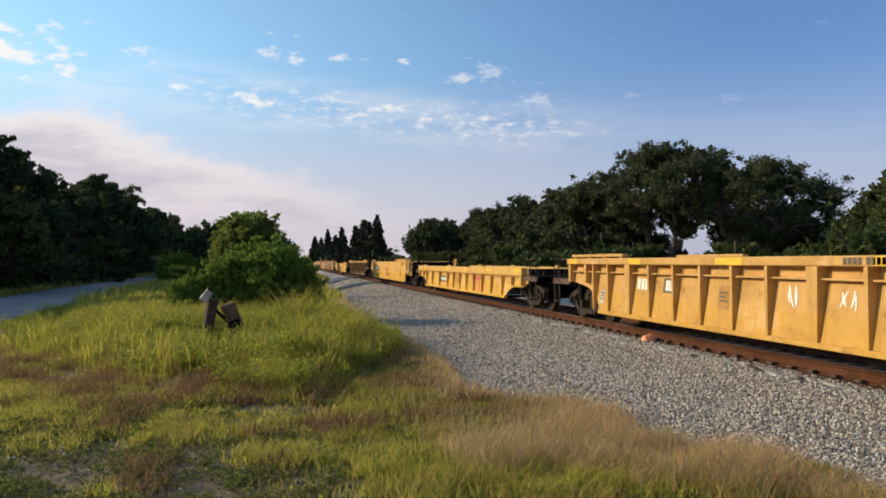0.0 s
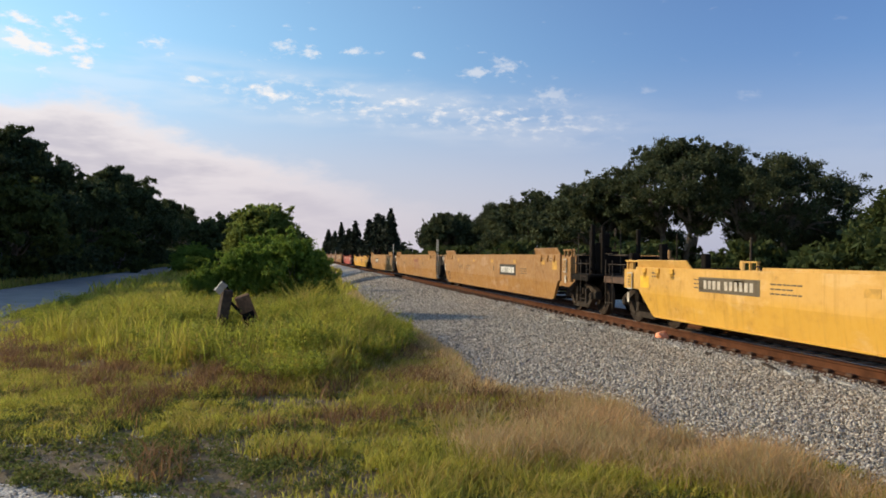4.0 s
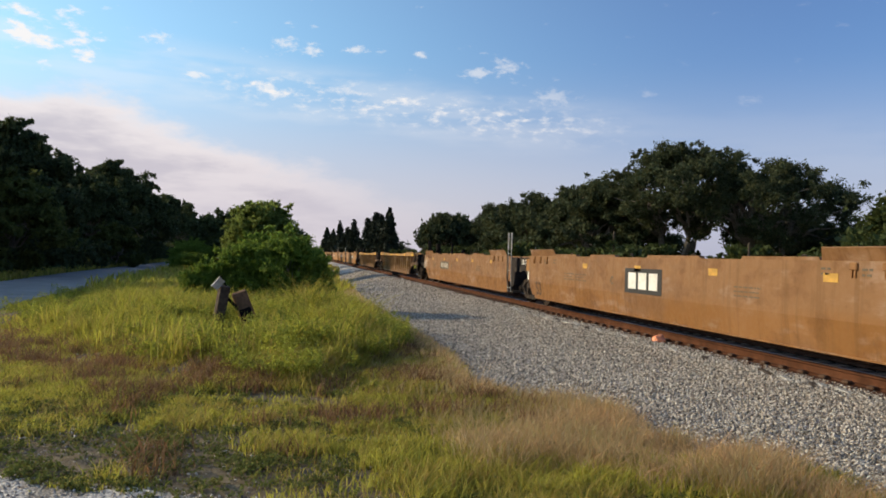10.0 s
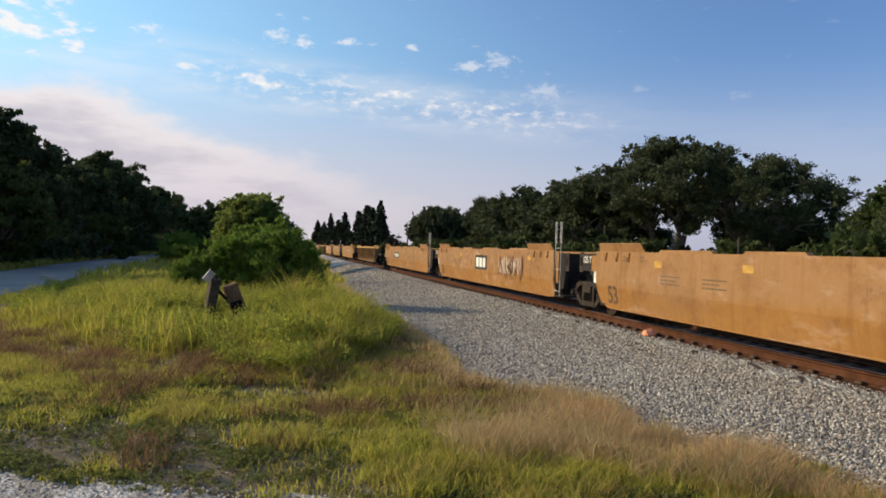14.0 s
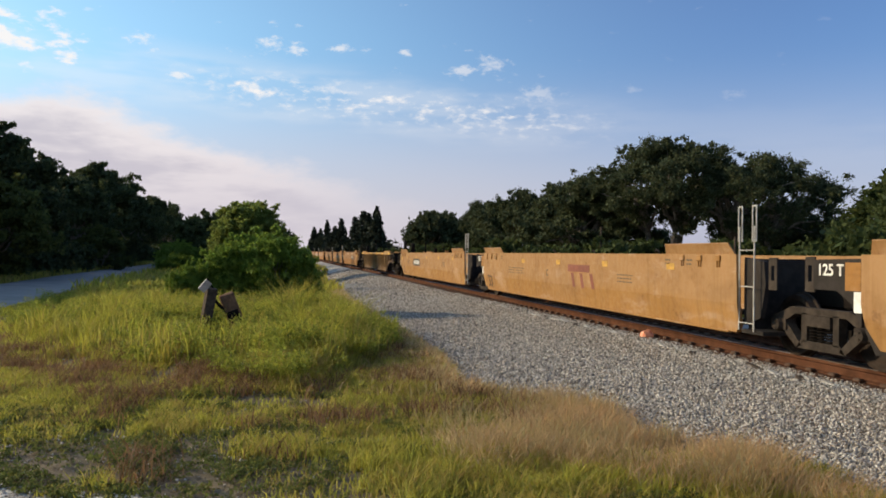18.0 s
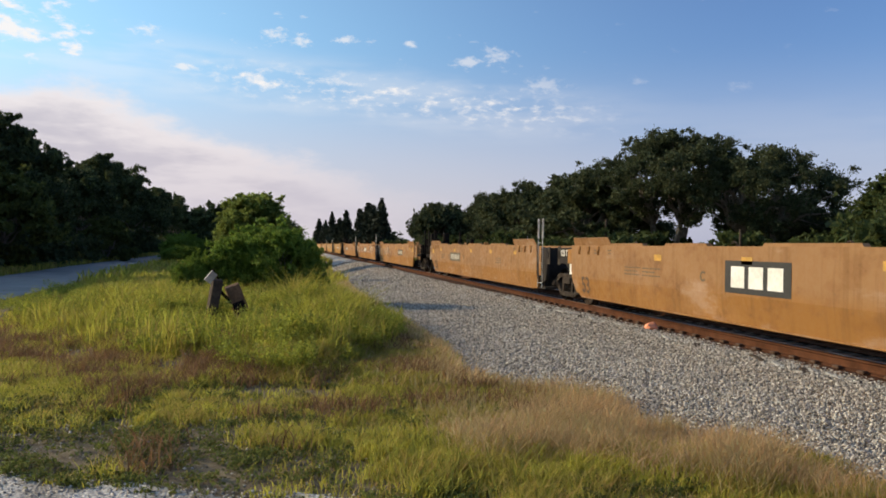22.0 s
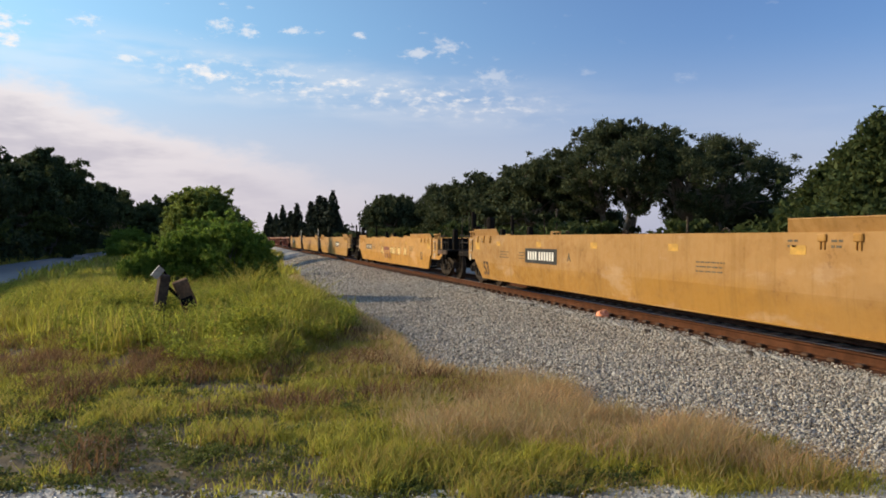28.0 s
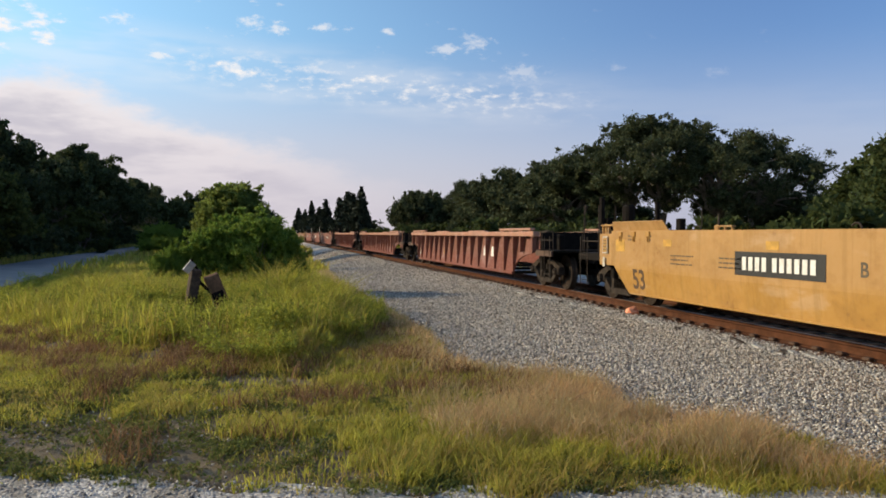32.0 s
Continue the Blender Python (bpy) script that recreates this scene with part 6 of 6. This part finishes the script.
def ribbed_unit(th, y0, y1, paint, chord, gold=True, low=False):
    """Single well car with outside ribs under a deep top chord."""
    key = (round(y0, 2), round(y1, 2), low)
    CH, T = (1.02, 1.26) if low else (1.39, TOP)
    arch = []
    for k in range(7):
        a = k / 6 * 1.45
        arch.append((1.95 - 1.35 * (1 - math.cos(a)) / (1 - math.cos(1.45)), LOW + (0.42 if low else 0.62) * math.sin(a) / math.sin(1.45)))
    outline = [(y0 + u, z) for u, z in arch] + [(y0 + 0.35, CH - 0.30 if low else 0.94), (y0 + 0.05, CH - 0.28 if low else 0.96), (y0 + 0.05, CH)]
    outline = [(y1 - (y - y0), z) for y, z in outline][::1]
    left = [(y0 + u, z) for u, z in arch] + [(y0 + 0.35, CH - 0.30 if low else 0.94), (y0 + 0.05, CH - 0.28 if low else 0.96), (y0 + 0.05, CH)]
    full = left + outline[::-1]

    def panel(s):
        bm = bmesh.new()
        slab(bm, full, 0.0, -0.04 * s)
        for v in bm.verts:
            v.co.x += s * (HALF_W - rib_in(v.co.z))
        return bm

    def sill(s):
        bm = bmesh.new()
        slab(bm, [(y0 + 1.95, LOW - 0.01), (y0 + 1.95, LOW + 0.07), (y1 - 1.95, LOW + 0.07), (y1 - 1.95, LOW - 0.01)], s * (HALF_W - 0.02), s * (HALF_W - 0.20))
        return bm

    def top(s):
        bm = bmesh.new()
        a, b = sorted((s * HALF_W, s * (HALF_W - 0.2)))
        soft_box(bm, a, b, y0, y1, CH, T, 0.015)
        return bm

    def ridge(s, a, b):
        bm = bmesh.new()
        p, q = sorted((s * (HALF_W - 0.02), s * (HALF_W - 0.16)))
        soft_box(bm, p, q, a, b, T + 0.03, T + 0.095, 0.01)
        for y in np.linspace(a + 0.15, b - 0.15, 4):
            box(bm, p + 0.03, q - 0.03, y - 0.05, y + 0.05, T - 0.01, T + 0.035)
        return bm

    def rib(s, w):
        bm = bmesh.new()
        x0, x1, x2, x3 = s * (HALF_W - rib_in(CH) - 0.01), s * HALF_W, s * (HALF_W - 0.015), s * (HALF_W - rib_in(LOW) - 0.02)
        v = [bm.verts.new(p) for p in ((x0, -w, CH), (x0, w, CH), (x1, w, CH), (x1, -w, CH), (x3, -w * 0.75, LOW + 0.06), (x3, w * 0.75, LOW + 0.06), (x2, w * 0.75, LOW + 0.06), (x2, -w * 0.75, LOW + 0.06))]
        for q in ((0, 1, 2, 3), (7, 6, 5, 4), (0, 4, 5, 1), (1, 5, 6, 2), (2, 6, 7, 3), (3, 7, 4, 0)):
            bm.faces.new([v[i] for i in q])
        bmesh.ops.recalc_face_normals(bm, faces=bm.faces[:])
        return bm

    for s in (-1, 1):
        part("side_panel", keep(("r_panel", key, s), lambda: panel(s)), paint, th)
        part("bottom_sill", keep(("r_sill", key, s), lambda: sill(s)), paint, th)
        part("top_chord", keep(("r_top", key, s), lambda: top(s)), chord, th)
        for a, b in ((y0 + 0.3, y0 + 3.3), (y1 - 3.3, y1 - 0.3)):
            if not low:
                part("container_guide", keep(("r_ridge", key, s, round(a, 2)), lambda: ridge(s, a, b)), SAND if chord is GOLD_TOP else chord, th)
        if low:
            def knob():
                bm = bmesh.new()
                p, q = sorted((s * (HALF_W - 0.02), s * (HALF_W - 0.14)))
                soft_box(bm, p, q, -0.16, 0.16, T - 0.01, T + 0.055, 0.015)
                return bm
            for y in (1.6, -4.2, 7.6):
                part("top_knob", keep(("knob", s), knob), chord, th, "", pose(0, y, 0))
        ys = (-6.9, -5.5, -4.2, -2.9, -1.7, -0.5, 0.7, 1.9, 3.7, 5.5, 7.0) if low else (-7.35, -6.37, -5.4, -4.4, -3.4, -2.4, -1.33, -0.3, 0.75, 1.7, 2.69, 3.66, 4.66, 5.63, 6.67, 7.5)
        for y in ys:
            wide = y in (-6.37, -0.3, 5.63)
            # ribs on brown and tan cars wear the lighter, painted-sunlit colour
            part("rib", keep(("rib", s, wide, low), lambda: rib(s, 0.12 if wide else 0.036)), LIT_RIB if paint in (BROWN, TAN_RIB) else paint, th, "", pose(0, y, 0))
        for y in (y0 + 1.2, y1 - 1.2, y0 + 0.16, y1 - 0.16):
            def post():
                bm = bmesh.new()
                p, q = sorted((s * (HALF_W - 0.01), s * (HALF_W - 0.15)))
                soft_box(bm, p, q, -0.06, 0.06, CH - 0.30 if low else 0.95, CH, 0.01)
                return bm
            part("end_rib", keep(("end_rib", s, low), post), paint, th, "", pose(0, y, 0))
    def lip(s):
        bm = bmesh.new()
        p, q = sorted((s * (HALF_W - 0.06), s * (HALF_W - rib_in(1.2))))
        z = CH - 0.05 if low else 1.20
        soft_box(bm, p, q, y0 + 0.3, y1 - 0.3, z, z + 0.03, 0.008)
        return bm
    for s in (-1, 1):
        if paint not in (YELLOW, YELLOW_C):
            break
        part("panel_lip", keep(("r_lip", key, s), lambda: lip(s)), LIT_RIB if paint in (BROWN, TAN_RIB) else paint, th)
    frame_inside(th, y0 + 1.9, y1 - 1.9)
    x = -(HALF_W)
    for i, y in enumerate(np.linspace(y0 + 0.45, y1 - 0.45, 6)):
        part("reflector", sheet(0.55 if i % 3 else 0.8, 0.115), GOLD_MARK if gold else chord, th, "yellow reflective strip", on_side(float(y), T - 0.07, 0.004, x))
    px = PANEL
    for y, w, h, z, mat in ((y1 - 2.05, 0.24, 0.30, 0.67, STEEL), (y1 - 7.1, 0.34, 0.40, 0.86, GOLD_TOP)):
        part("data_panel", sheet(w, h), mat, th, "stencilled data patch", on_side(y, z, 0.004, px))
        part("data_stencil", lines_mesh(3, w * 0.7, 0.03, 0.04, 5), WHITE if mat is GREY else DULL_BLACK, th, "", on_side(y, z + 0.08, 0.009, px))
    for e, d in ((y0, -1), (y1, 1)):
        coupler_end(th, e, d, chord, True, d < 0, T)


TRAIN = []


def rolling(name, c0, c1, label):
    th = tagged(new(name), label, "rail car", "freight train")
    th.location = (TRACK_X, (c0 + c1) / 2, RAIL_Z)
    TRAIN.append((th, (c0 + c1) / 2))
    return th


def ribbed(c0, paint, chord, look_words, white=False, num=None, red=False, gold=True, low=False):
    th = rolling("ribbed_well_car", c0, c0 + 22.4, look_words)
    ribbed_unit(th, -9.2, 9.2, paint, chord, gold, low)
    px = PANEL
    if white:
        for y in (-4.05, -4.95):
            e = mark(th, "emblem", sheet(0.50, 0.32), WHITE, y, 0.90, "white company emblem block", px)
            for v in (-0.03, -0.09):
                part("emblem_stripe", sheet(0.24, 0.022), BROWN, e, "", Matrix.Translation((0.1, v, 0.003)))
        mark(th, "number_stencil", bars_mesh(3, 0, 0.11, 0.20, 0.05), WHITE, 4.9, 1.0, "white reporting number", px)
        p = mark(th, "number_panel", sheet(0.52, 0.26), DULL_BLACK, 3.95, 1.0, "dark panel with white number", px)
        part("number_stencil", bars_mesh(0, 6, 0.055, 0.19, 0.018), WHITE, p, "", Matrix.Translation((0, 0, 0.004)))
        mark(th, "warning_sheet", sheet(0.20, 0.28), GOLD_MARK, -6.37, 1.05, "yellow tag on the wide rib", -HALF_W + 0.015)
    if low:
        number_panel(th, 3.0, 0.70, 1.35, 0.26, BLACK, px)
        mark(th, "size_stencil", text_mesh("53", 0.40), DULL_BLACK, 0.1, 0.70, "dark stencilled size figure", px)
        mark(th, "emblem", emblem_mesh("angled"), RED_MARK, -3.6, 0.66, "red company emblem", px)
    elif num is not None:
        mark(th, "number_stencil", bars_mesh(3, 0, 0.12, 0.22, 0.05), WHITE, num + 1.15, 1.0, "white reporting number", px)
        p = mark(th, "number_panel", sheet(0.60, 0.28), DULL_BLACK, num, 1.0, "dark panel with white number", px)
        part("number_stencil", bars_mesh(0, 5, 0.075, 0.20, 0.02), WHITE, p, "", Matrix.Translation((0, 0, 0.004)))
        for k, y in enumerate((0.22, -0.85)):
            mark(th, "graffiti", scrawl_mesh(60 + k, 0.34, 0.36, 2, 0.03), WHITE, y, 0.96, "white spray-painted strokes", px)
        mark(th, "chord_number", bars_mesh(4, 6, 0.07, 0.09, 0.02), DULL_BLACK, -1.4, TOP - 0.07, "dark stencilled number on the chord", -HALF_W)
    return th


def plain_single(c0, paint, words, emblem_y=None, num=None, size=True, num_mat=DULL_BLACK, red_car=False, top=1.27, emblem_mat=BROWN_MARK, pads=((-0.2, 1.7),)):
    th = rolling("smooth_well_car", c0, c0 + 22.4, words)
    smooth_unit(th, -9.55, 9.55, "coupler", "coupler", paint, pads, top, 3.75, not red_car)
    if emblem_y is not None:
        emblem(th, "red", emblem_y, 0.77, None, emblem_mat)
    if num is not None and not red_car:
        number_panel(th, num, 1.0, 1.9, 0.33 if num_mat is BLACK else 0.26, num_mat)
    if red_car:
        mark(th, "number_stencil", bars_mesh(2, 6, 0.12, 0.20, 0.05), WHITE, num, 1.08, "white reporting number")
        for y, z, n in ((-5.6, 0.84, 2), (4.9, 0.76, 2), (2.6, 1.12, 2), (1.2, 1.06, 3), (7.4, 1.12, 3), (-0.2, 1.16, 2)):
            mark(th, "small_stencil", lines_mesh(n, 0.42, 0.04, 0.035, n), WHITE, y, z)
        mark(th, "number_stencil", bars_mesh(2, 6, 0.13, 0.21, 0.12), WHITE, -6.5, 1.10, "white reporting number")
    if size:
        mark(th, "size_stencil", text_mesh("53", 0.40), WHITE if red_car else DULL_BLACK, -7.2 if paint is YELLOW_B else -6.62, 0.74, "stencilled size figure")
        if top > 1.4:
            return th
        p = mark(th, "data_panel", sheet(0.44, 0.32), DULL_BLACK, -7.35, 0.75, "dark data panel with pale lines")
        part("data_stencil", lines_mesh(3, 0.34, 0.03, 0.05, 5), WHITE, p, "", Matrix.Translation((0, 0.08, 0.004)))
    return th


def pack(c, paint, words, pads=False, logo="panel", logo_y=0.0, nums=(True, True), plates=(BLACK, BLACK), scrawls=(), logo_mat=None, letters=("B", "A")):
    """Three articulated units that share trucks."""
    pad = ((-4.6, 2.0), (-1.2, 2.2), (2.3, 1.6), (5.0, 2.0)) if pads else ()
    spec = (("coupler", "plate", 2.0, 1.4), ("ladder", "plate", 1.4, 1.4), ("ladder", "coupler", 1.4, 2.0))
    pitch = (20.9, 18.9, 20.9)
    made = []
    for i, (front, rear, g0, g1) in enumerate(spec):
        th = rolling("articulated_well_car", c[i], c[i + 1], words)
        smooth_unit(th, -pitch[i] / 2 + g0, pitch[i] / 2 - g1, front, rear, paint, pad)
        made.append(th)
    if nums[0]:
        number_panel(made[0], -2.3, 1.02, 2.05, 0.36, plates[0])
        mark(made[0], "unit_letter", text_mesh(letters[0], 0.26), DULL_BLACK, -0.4, 1.02, "stencilled unit letter")
    if nums[1]:
        number_panel(made[2], 2.2, 1.02, 2.05, 0.36, plates[1])
        mark(made[2], "unit_letter", text_mesh(letters[1], 0.26), DULL_BLACK, 0.5, 1.02, "stencilled unit letter")
        mark(made[2], "size_stencil", text_mesh("53", 0.54), DARK_MARK, 6.5, 0.56, "dark stencilled size figure")
    emblem(made[1], logo, logo_y, 1.04 if logo == "panel" else 0.98, None, logo_mat)
    mark(made[1], "unit_letter", text_mesh("C", 0.24), DULL_BLACK, 1.6 if logo == "panel" else 1.1, 1.0, "stencilled unit letter")
    for unit, seed, y, z, w, h, n, thick, mat in scrawls:
        if mat is WASH:
            mark(made[unit], "graffiti", sheet(w, h), mat, y, z, "worn pale overspray", None, 0.003)
            continue
        mark(made[unit], "graffiti", scrawl_mesh(seed, w, h, n, thick), mat, y, z, "spray-painted graffiti strokes", None, 0.012)
    return made


def train():
    w_y = "golden yellow ribbed well car, empty, with worn paint"
    w_b = "dirty brown ribbed well car with worn yellow top chord"
    w_s = "bright yellow smooth-sided well car, empty, lightly worn"
    w_o = "dull orange articulated well car, empty, weathered"
    w_p = "pale orange articulated well car, empty, lightly dusty"
    w_r = "rust-stained brown articulated well car with graffiti"
    ribbed(-1.25, YELLOW_C, YELLOW_C, w_y, num=3.95)
    ribbed(21.05, YELLOW, YELLOW, "bright yellow low ribbed well car, empty, with worn paint", low=True)
    plain_single(43.5, YELLOW, w_s, -0.55, 5.1, num_mat=BLACK, top=1.47, emblem_mat=RED_MARK, pads=())
    ribbed(65.7, BROWN, GOLD_TOP, w_b, white=True)
    plain_single(87.8, YELLOW, w_s, -2.75, 5.2)
    pack((110.1, 130.9, 149.6, 170.3), PALE, w_p, logo="red", logo_y=-1.4, logo_mat=BROWN_MARK, nums=(True, True))
    plain_single(170.2, YELLOW, w_s, -2.75, 5.2)
    plain_single(192.7, RED, "weathered red smooth-sided well car with white stencils", None, 3.9, True, DULL_BLACK, True)
    pack((215.1, 236.1, 254.7, 275.5), RUSTY, w_r, True, plates=(DULL_BLACK, DULL_BLACK),
         scrawls=((0, 1, 3.5, 1.0, 2.6, 0.95, 6, 0.06, SPRAY), (0, 0, 3.5, 1.05, 3.2, 0.84, 0, 0, WASH), (0, 2, -2.9, 1.08, 2.4, 0.85, 5, 0.06, SPRAY), (0, 0, -3.2, 1.05, 3.2, 0.84, 0, 0, WASH), (0, 3, 0.2, 1.0, 1.0, 0.4, 5, 0.05, SPRAY), (0, 14, 0.5, 1.3, 1.2, 0.35, 6, 0.05, SPRAY_DARK), (2, 4, 7.4, 1.1, 0.8, 0.6, 5, 0.05, SPRAY)))
    ribbed(275.4, TAN_RIB, GOLD_TOP, w_b, white=True)
    ribbed(297.5, TAN_RIB, GOLD_TOP, w_b)
    pack((319.8, 340.9, 359.9, 381.0), ORANGE, w_o, True, scrawls=((1, 5, -3.9, 0.98, 3.0, 0.9, 6, 0.09, SPRAY_DARK), (1, 6, -3.8, 1.0, 2.8, 0.7, 6, 0.06, SPRAY)))
    ribbed(380.9, TAN_RIB, GOLD_TOP, w_b)
    pack((403.2, 424.1, 442.9, 464.3), PALE, w_p, logo="red", logo_y=-1.4, logo_mat=BROWN_MARK)
    ribbed(464.5, BROWN, GOLD_TOP, w_b, white=True)
    pack((487.1, 507.5, 526.6, 547.4), RUST_B, w_o, True, plates=(DULL_BLACK, DULL_BLACK), scrawls=((0, 7, 2.2, 1.36, 2.4, 0.26, 8, 0.05, SPRAY), (0, 8, -2.6, 1.38, 2.6, 0.24, 7, 0.07, SPRAY)))
    pack((547.4, 568.8, 587.7, 608.8), ORANGE, w_o, True, plates=(DULL_BLACK, BLACK),
         scrawls=((0, 9, 2.4, 0.95, 1.3, 0.95, 3, 0.035, SPRAY_DARK), (0, 0, 4.6, 1.05, 3.2, 0.84, 0, 0, WASH), (0, 10, 4.6, 1.05, 2.0, 0.5, 5, 0.03, SPRAY), (1, 0, -3.4, 1.12, 3.2, 0.84, 0, 0, WASH), (1, 0, 3.2, 1.12, 3.2, 0.84, 0, 0, WASH), (1, 0, 6.4, 1.12, 3.2, 0.84, 0, 0, WASH), (1, 0, -6.4, 1.12, 3.2, 0.84, 0, 0, WASH), (1, 12, -5.4, 1.15, 2.6, 0.5, 6, 0.04, SPRAY)))
    units = pack((608.8, 630.3, 649.1, 670.4), GOLDEN, w_o, plates=(BLACK, BLACK))
    mark(units[1], "touch_up_patch", sheet(0.95, 0.42), TOUCH_UP, -4.7, 1.28, "pale square of newer paint")
    car = plain_single(670.6, YELLOW_B, w_s, 0.1, 5.5, top=1.47, pads=((-4.3, 1.6), (-1.6, 1.8), (1.5, 1.4), (4.2, 1.2)))
    # glowing patches of sun along this car, painted as pale sheets
    for y in (1.45, -1.0, -1.45, -1.9, -2.75, -4.1):
        mark(car, "worn_patch", sheet(0.62, 0.34), SUN_PATCH, y, 0.88, "pale patch of sun painted on the side sheet")
    pack((693.2, 714.3, 733.3, 754.4), SAND, w_p, logo="red", logo_y=-1.2, logo_mat=BROWN_MARK, letters=("A", "B"))
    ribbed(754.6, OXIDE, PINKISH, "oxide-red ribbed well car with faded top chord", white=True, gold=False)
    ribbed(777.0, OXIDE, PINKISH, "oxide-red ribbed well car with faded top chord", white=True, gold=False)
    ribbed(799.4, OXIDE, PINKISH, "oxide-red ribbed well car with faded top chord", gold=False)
    c = 821.8
    for paint in (OXIDE, RUSTY, OXIDE, RUSTY):
        pack((c, c + 20.9, c + 39.8, c + 60.7), paint, w_o)
        c += 60.7


train()


# ---- small things by the track ----
def lineside():
    th = tagged(new("wooden_post"), "leaning grey weathered wooden post with broken tin reflector", "post", "old posts in the grass")
    bm = bmesh.new()
    slab(bm, [(-0.10, -0.2), (0.09, -0.2), (0.10, 0.98), (0.03, 1.04), (-0.10, 1.02)], -0.09, 0.09)
    bmesh.ops.bevel(bm, geom=bm.edges[:], offset=0.012, segments=1, affect="EDGES")
    part("post_body", bm, POST_WOOD, th)
    bm = bmesh.new()
    slab(bm, [(-0.012, -0.11), (0.012, -0.11), (0.012, 0.11), (-0.012, 0.11)], -0.075, 0.075)
    part("tin_plate", bm, STEEL, th, "bent pale metal plate", pose(-0.15, -0.08, 1.06, 10, 30, 18))
    bm = bmesh.new()
    rod(bm, (-0.12, 0, 1.2), (0.12, 0, 0.92), 0.02, None, 6)
    part("strap", bm, DARK, th)
    th.matrix_basis = pose(-1.42, 15.5, 0.06, 4, 8, 20)
    th = tagged(new("wooden_post"), "tilted brown timber stump with a dark hollow near its foot", "post", "old posts in the grass")
    bm = bmesh.new()
    slab(bm, [(-0.17, -0.15), (0.17, -0.15), (0.19, 0.62), (0.02, 0.70), (-0.17, 0.66)], -0.16, 0.16)
    bmesh.ops.bevel(bm, geom=bm.edges[:], offset=0.02, segments=1, affect="EDGES")
    part("post_body", bm, POST_BROWN, th)
    bm = bmesh.new()
    rod(bm, (-0.30, -0.06, 0.70), (0.06, -0.19, 0.02), 0.035, None, 7)
    part("brace", bm, DARK, th, "dark iron brace")
    # dark plate stands in for the shaded hollow low in the stump
    bm = bmesh.new()
    box(bm, -0.15, 0.11, -0.20, -0.17, 0.08, 0.38)
    part("cut_end", bm, DARK, th)
    th.matrix_basis = pose(-0.74, 15.6, 0.26, -6, -21, 10)
    th.scale = (0.84, 0.84, 1.10)
    # bright painted stone at the rail
    bm = bmesh.new()
    bmesh.ops.create_icosphere(bm, subdivisions=2, radius=0.16)
    for v in bm.verts:
        v.co *= 0.85 + 0.3 * noise.noise(v.co * 9)
        v.co.z *= 0.8
    ob = wear(new("painted_stone", to_mesh(bm, "painted_stone")), ORANGE_STONE)
    ob.location = (7.45, 15.4, 0.15)
    tagged(ob, "small bright orange painted stone against the rail", "stone")
    # bleached slabs along the ties' ends
    rng = random.Random(4)
    bm = bmesh.new()
    soft_box(bm, -0.05, 0.05, -0.16, 0.16, -0.02, 0.02, 0.01)
    chip = to_mesh(bm, "chip")
    for i in range(26):
        y = 6 + 22 * rng.random()
        ob = wear(new("timber_chip", chip), STEEL if i % 3 else POST_WOOD)
        ob.matrix_basis = pose(TRACK_X - 1.35 - 0.25 * rng.random(), y, 0.105, 4, 6, rng.uniform(-30, 30))
        tagged(ob, "bleached splinter of tie lying on the ballast", "wood chip", "chips along the track")
    # bare poles standing in the trees
    for az, d, h in ((22.6, 52, 3.6), (37.6, 56, 4.0), (31.5, 47, 2.9)):
        bm = bmesh.new()
        rod(bm, (0, 0, -0.2), (0.03, 0.02, h), 0.075, 0.06, 8)
        rod(bm, (0.03, 0.02, h), (0.03, 0.02, h + 0.05), 0.07, 0.03, 8)
        ob = wear(new("wooden_pole", to_mesh(bm, "pole")), POST_WOOD)
        x, y = polar(az, d)
        ob.location = (x, y, 0)
        tagged(ob, "bare grey wooden pole among the shrubs", "pole", "poles across the track")


lineside()


# ---- what moves ----
def motions():
    for th, y0 in TRAIN:
        walk(th, [(t, pose(TRACK_X, y0 - SPEED * t, RAIL_Z)) for t in (0.0, 8.0, 16.0, 24.0, 32.0)])


motions()
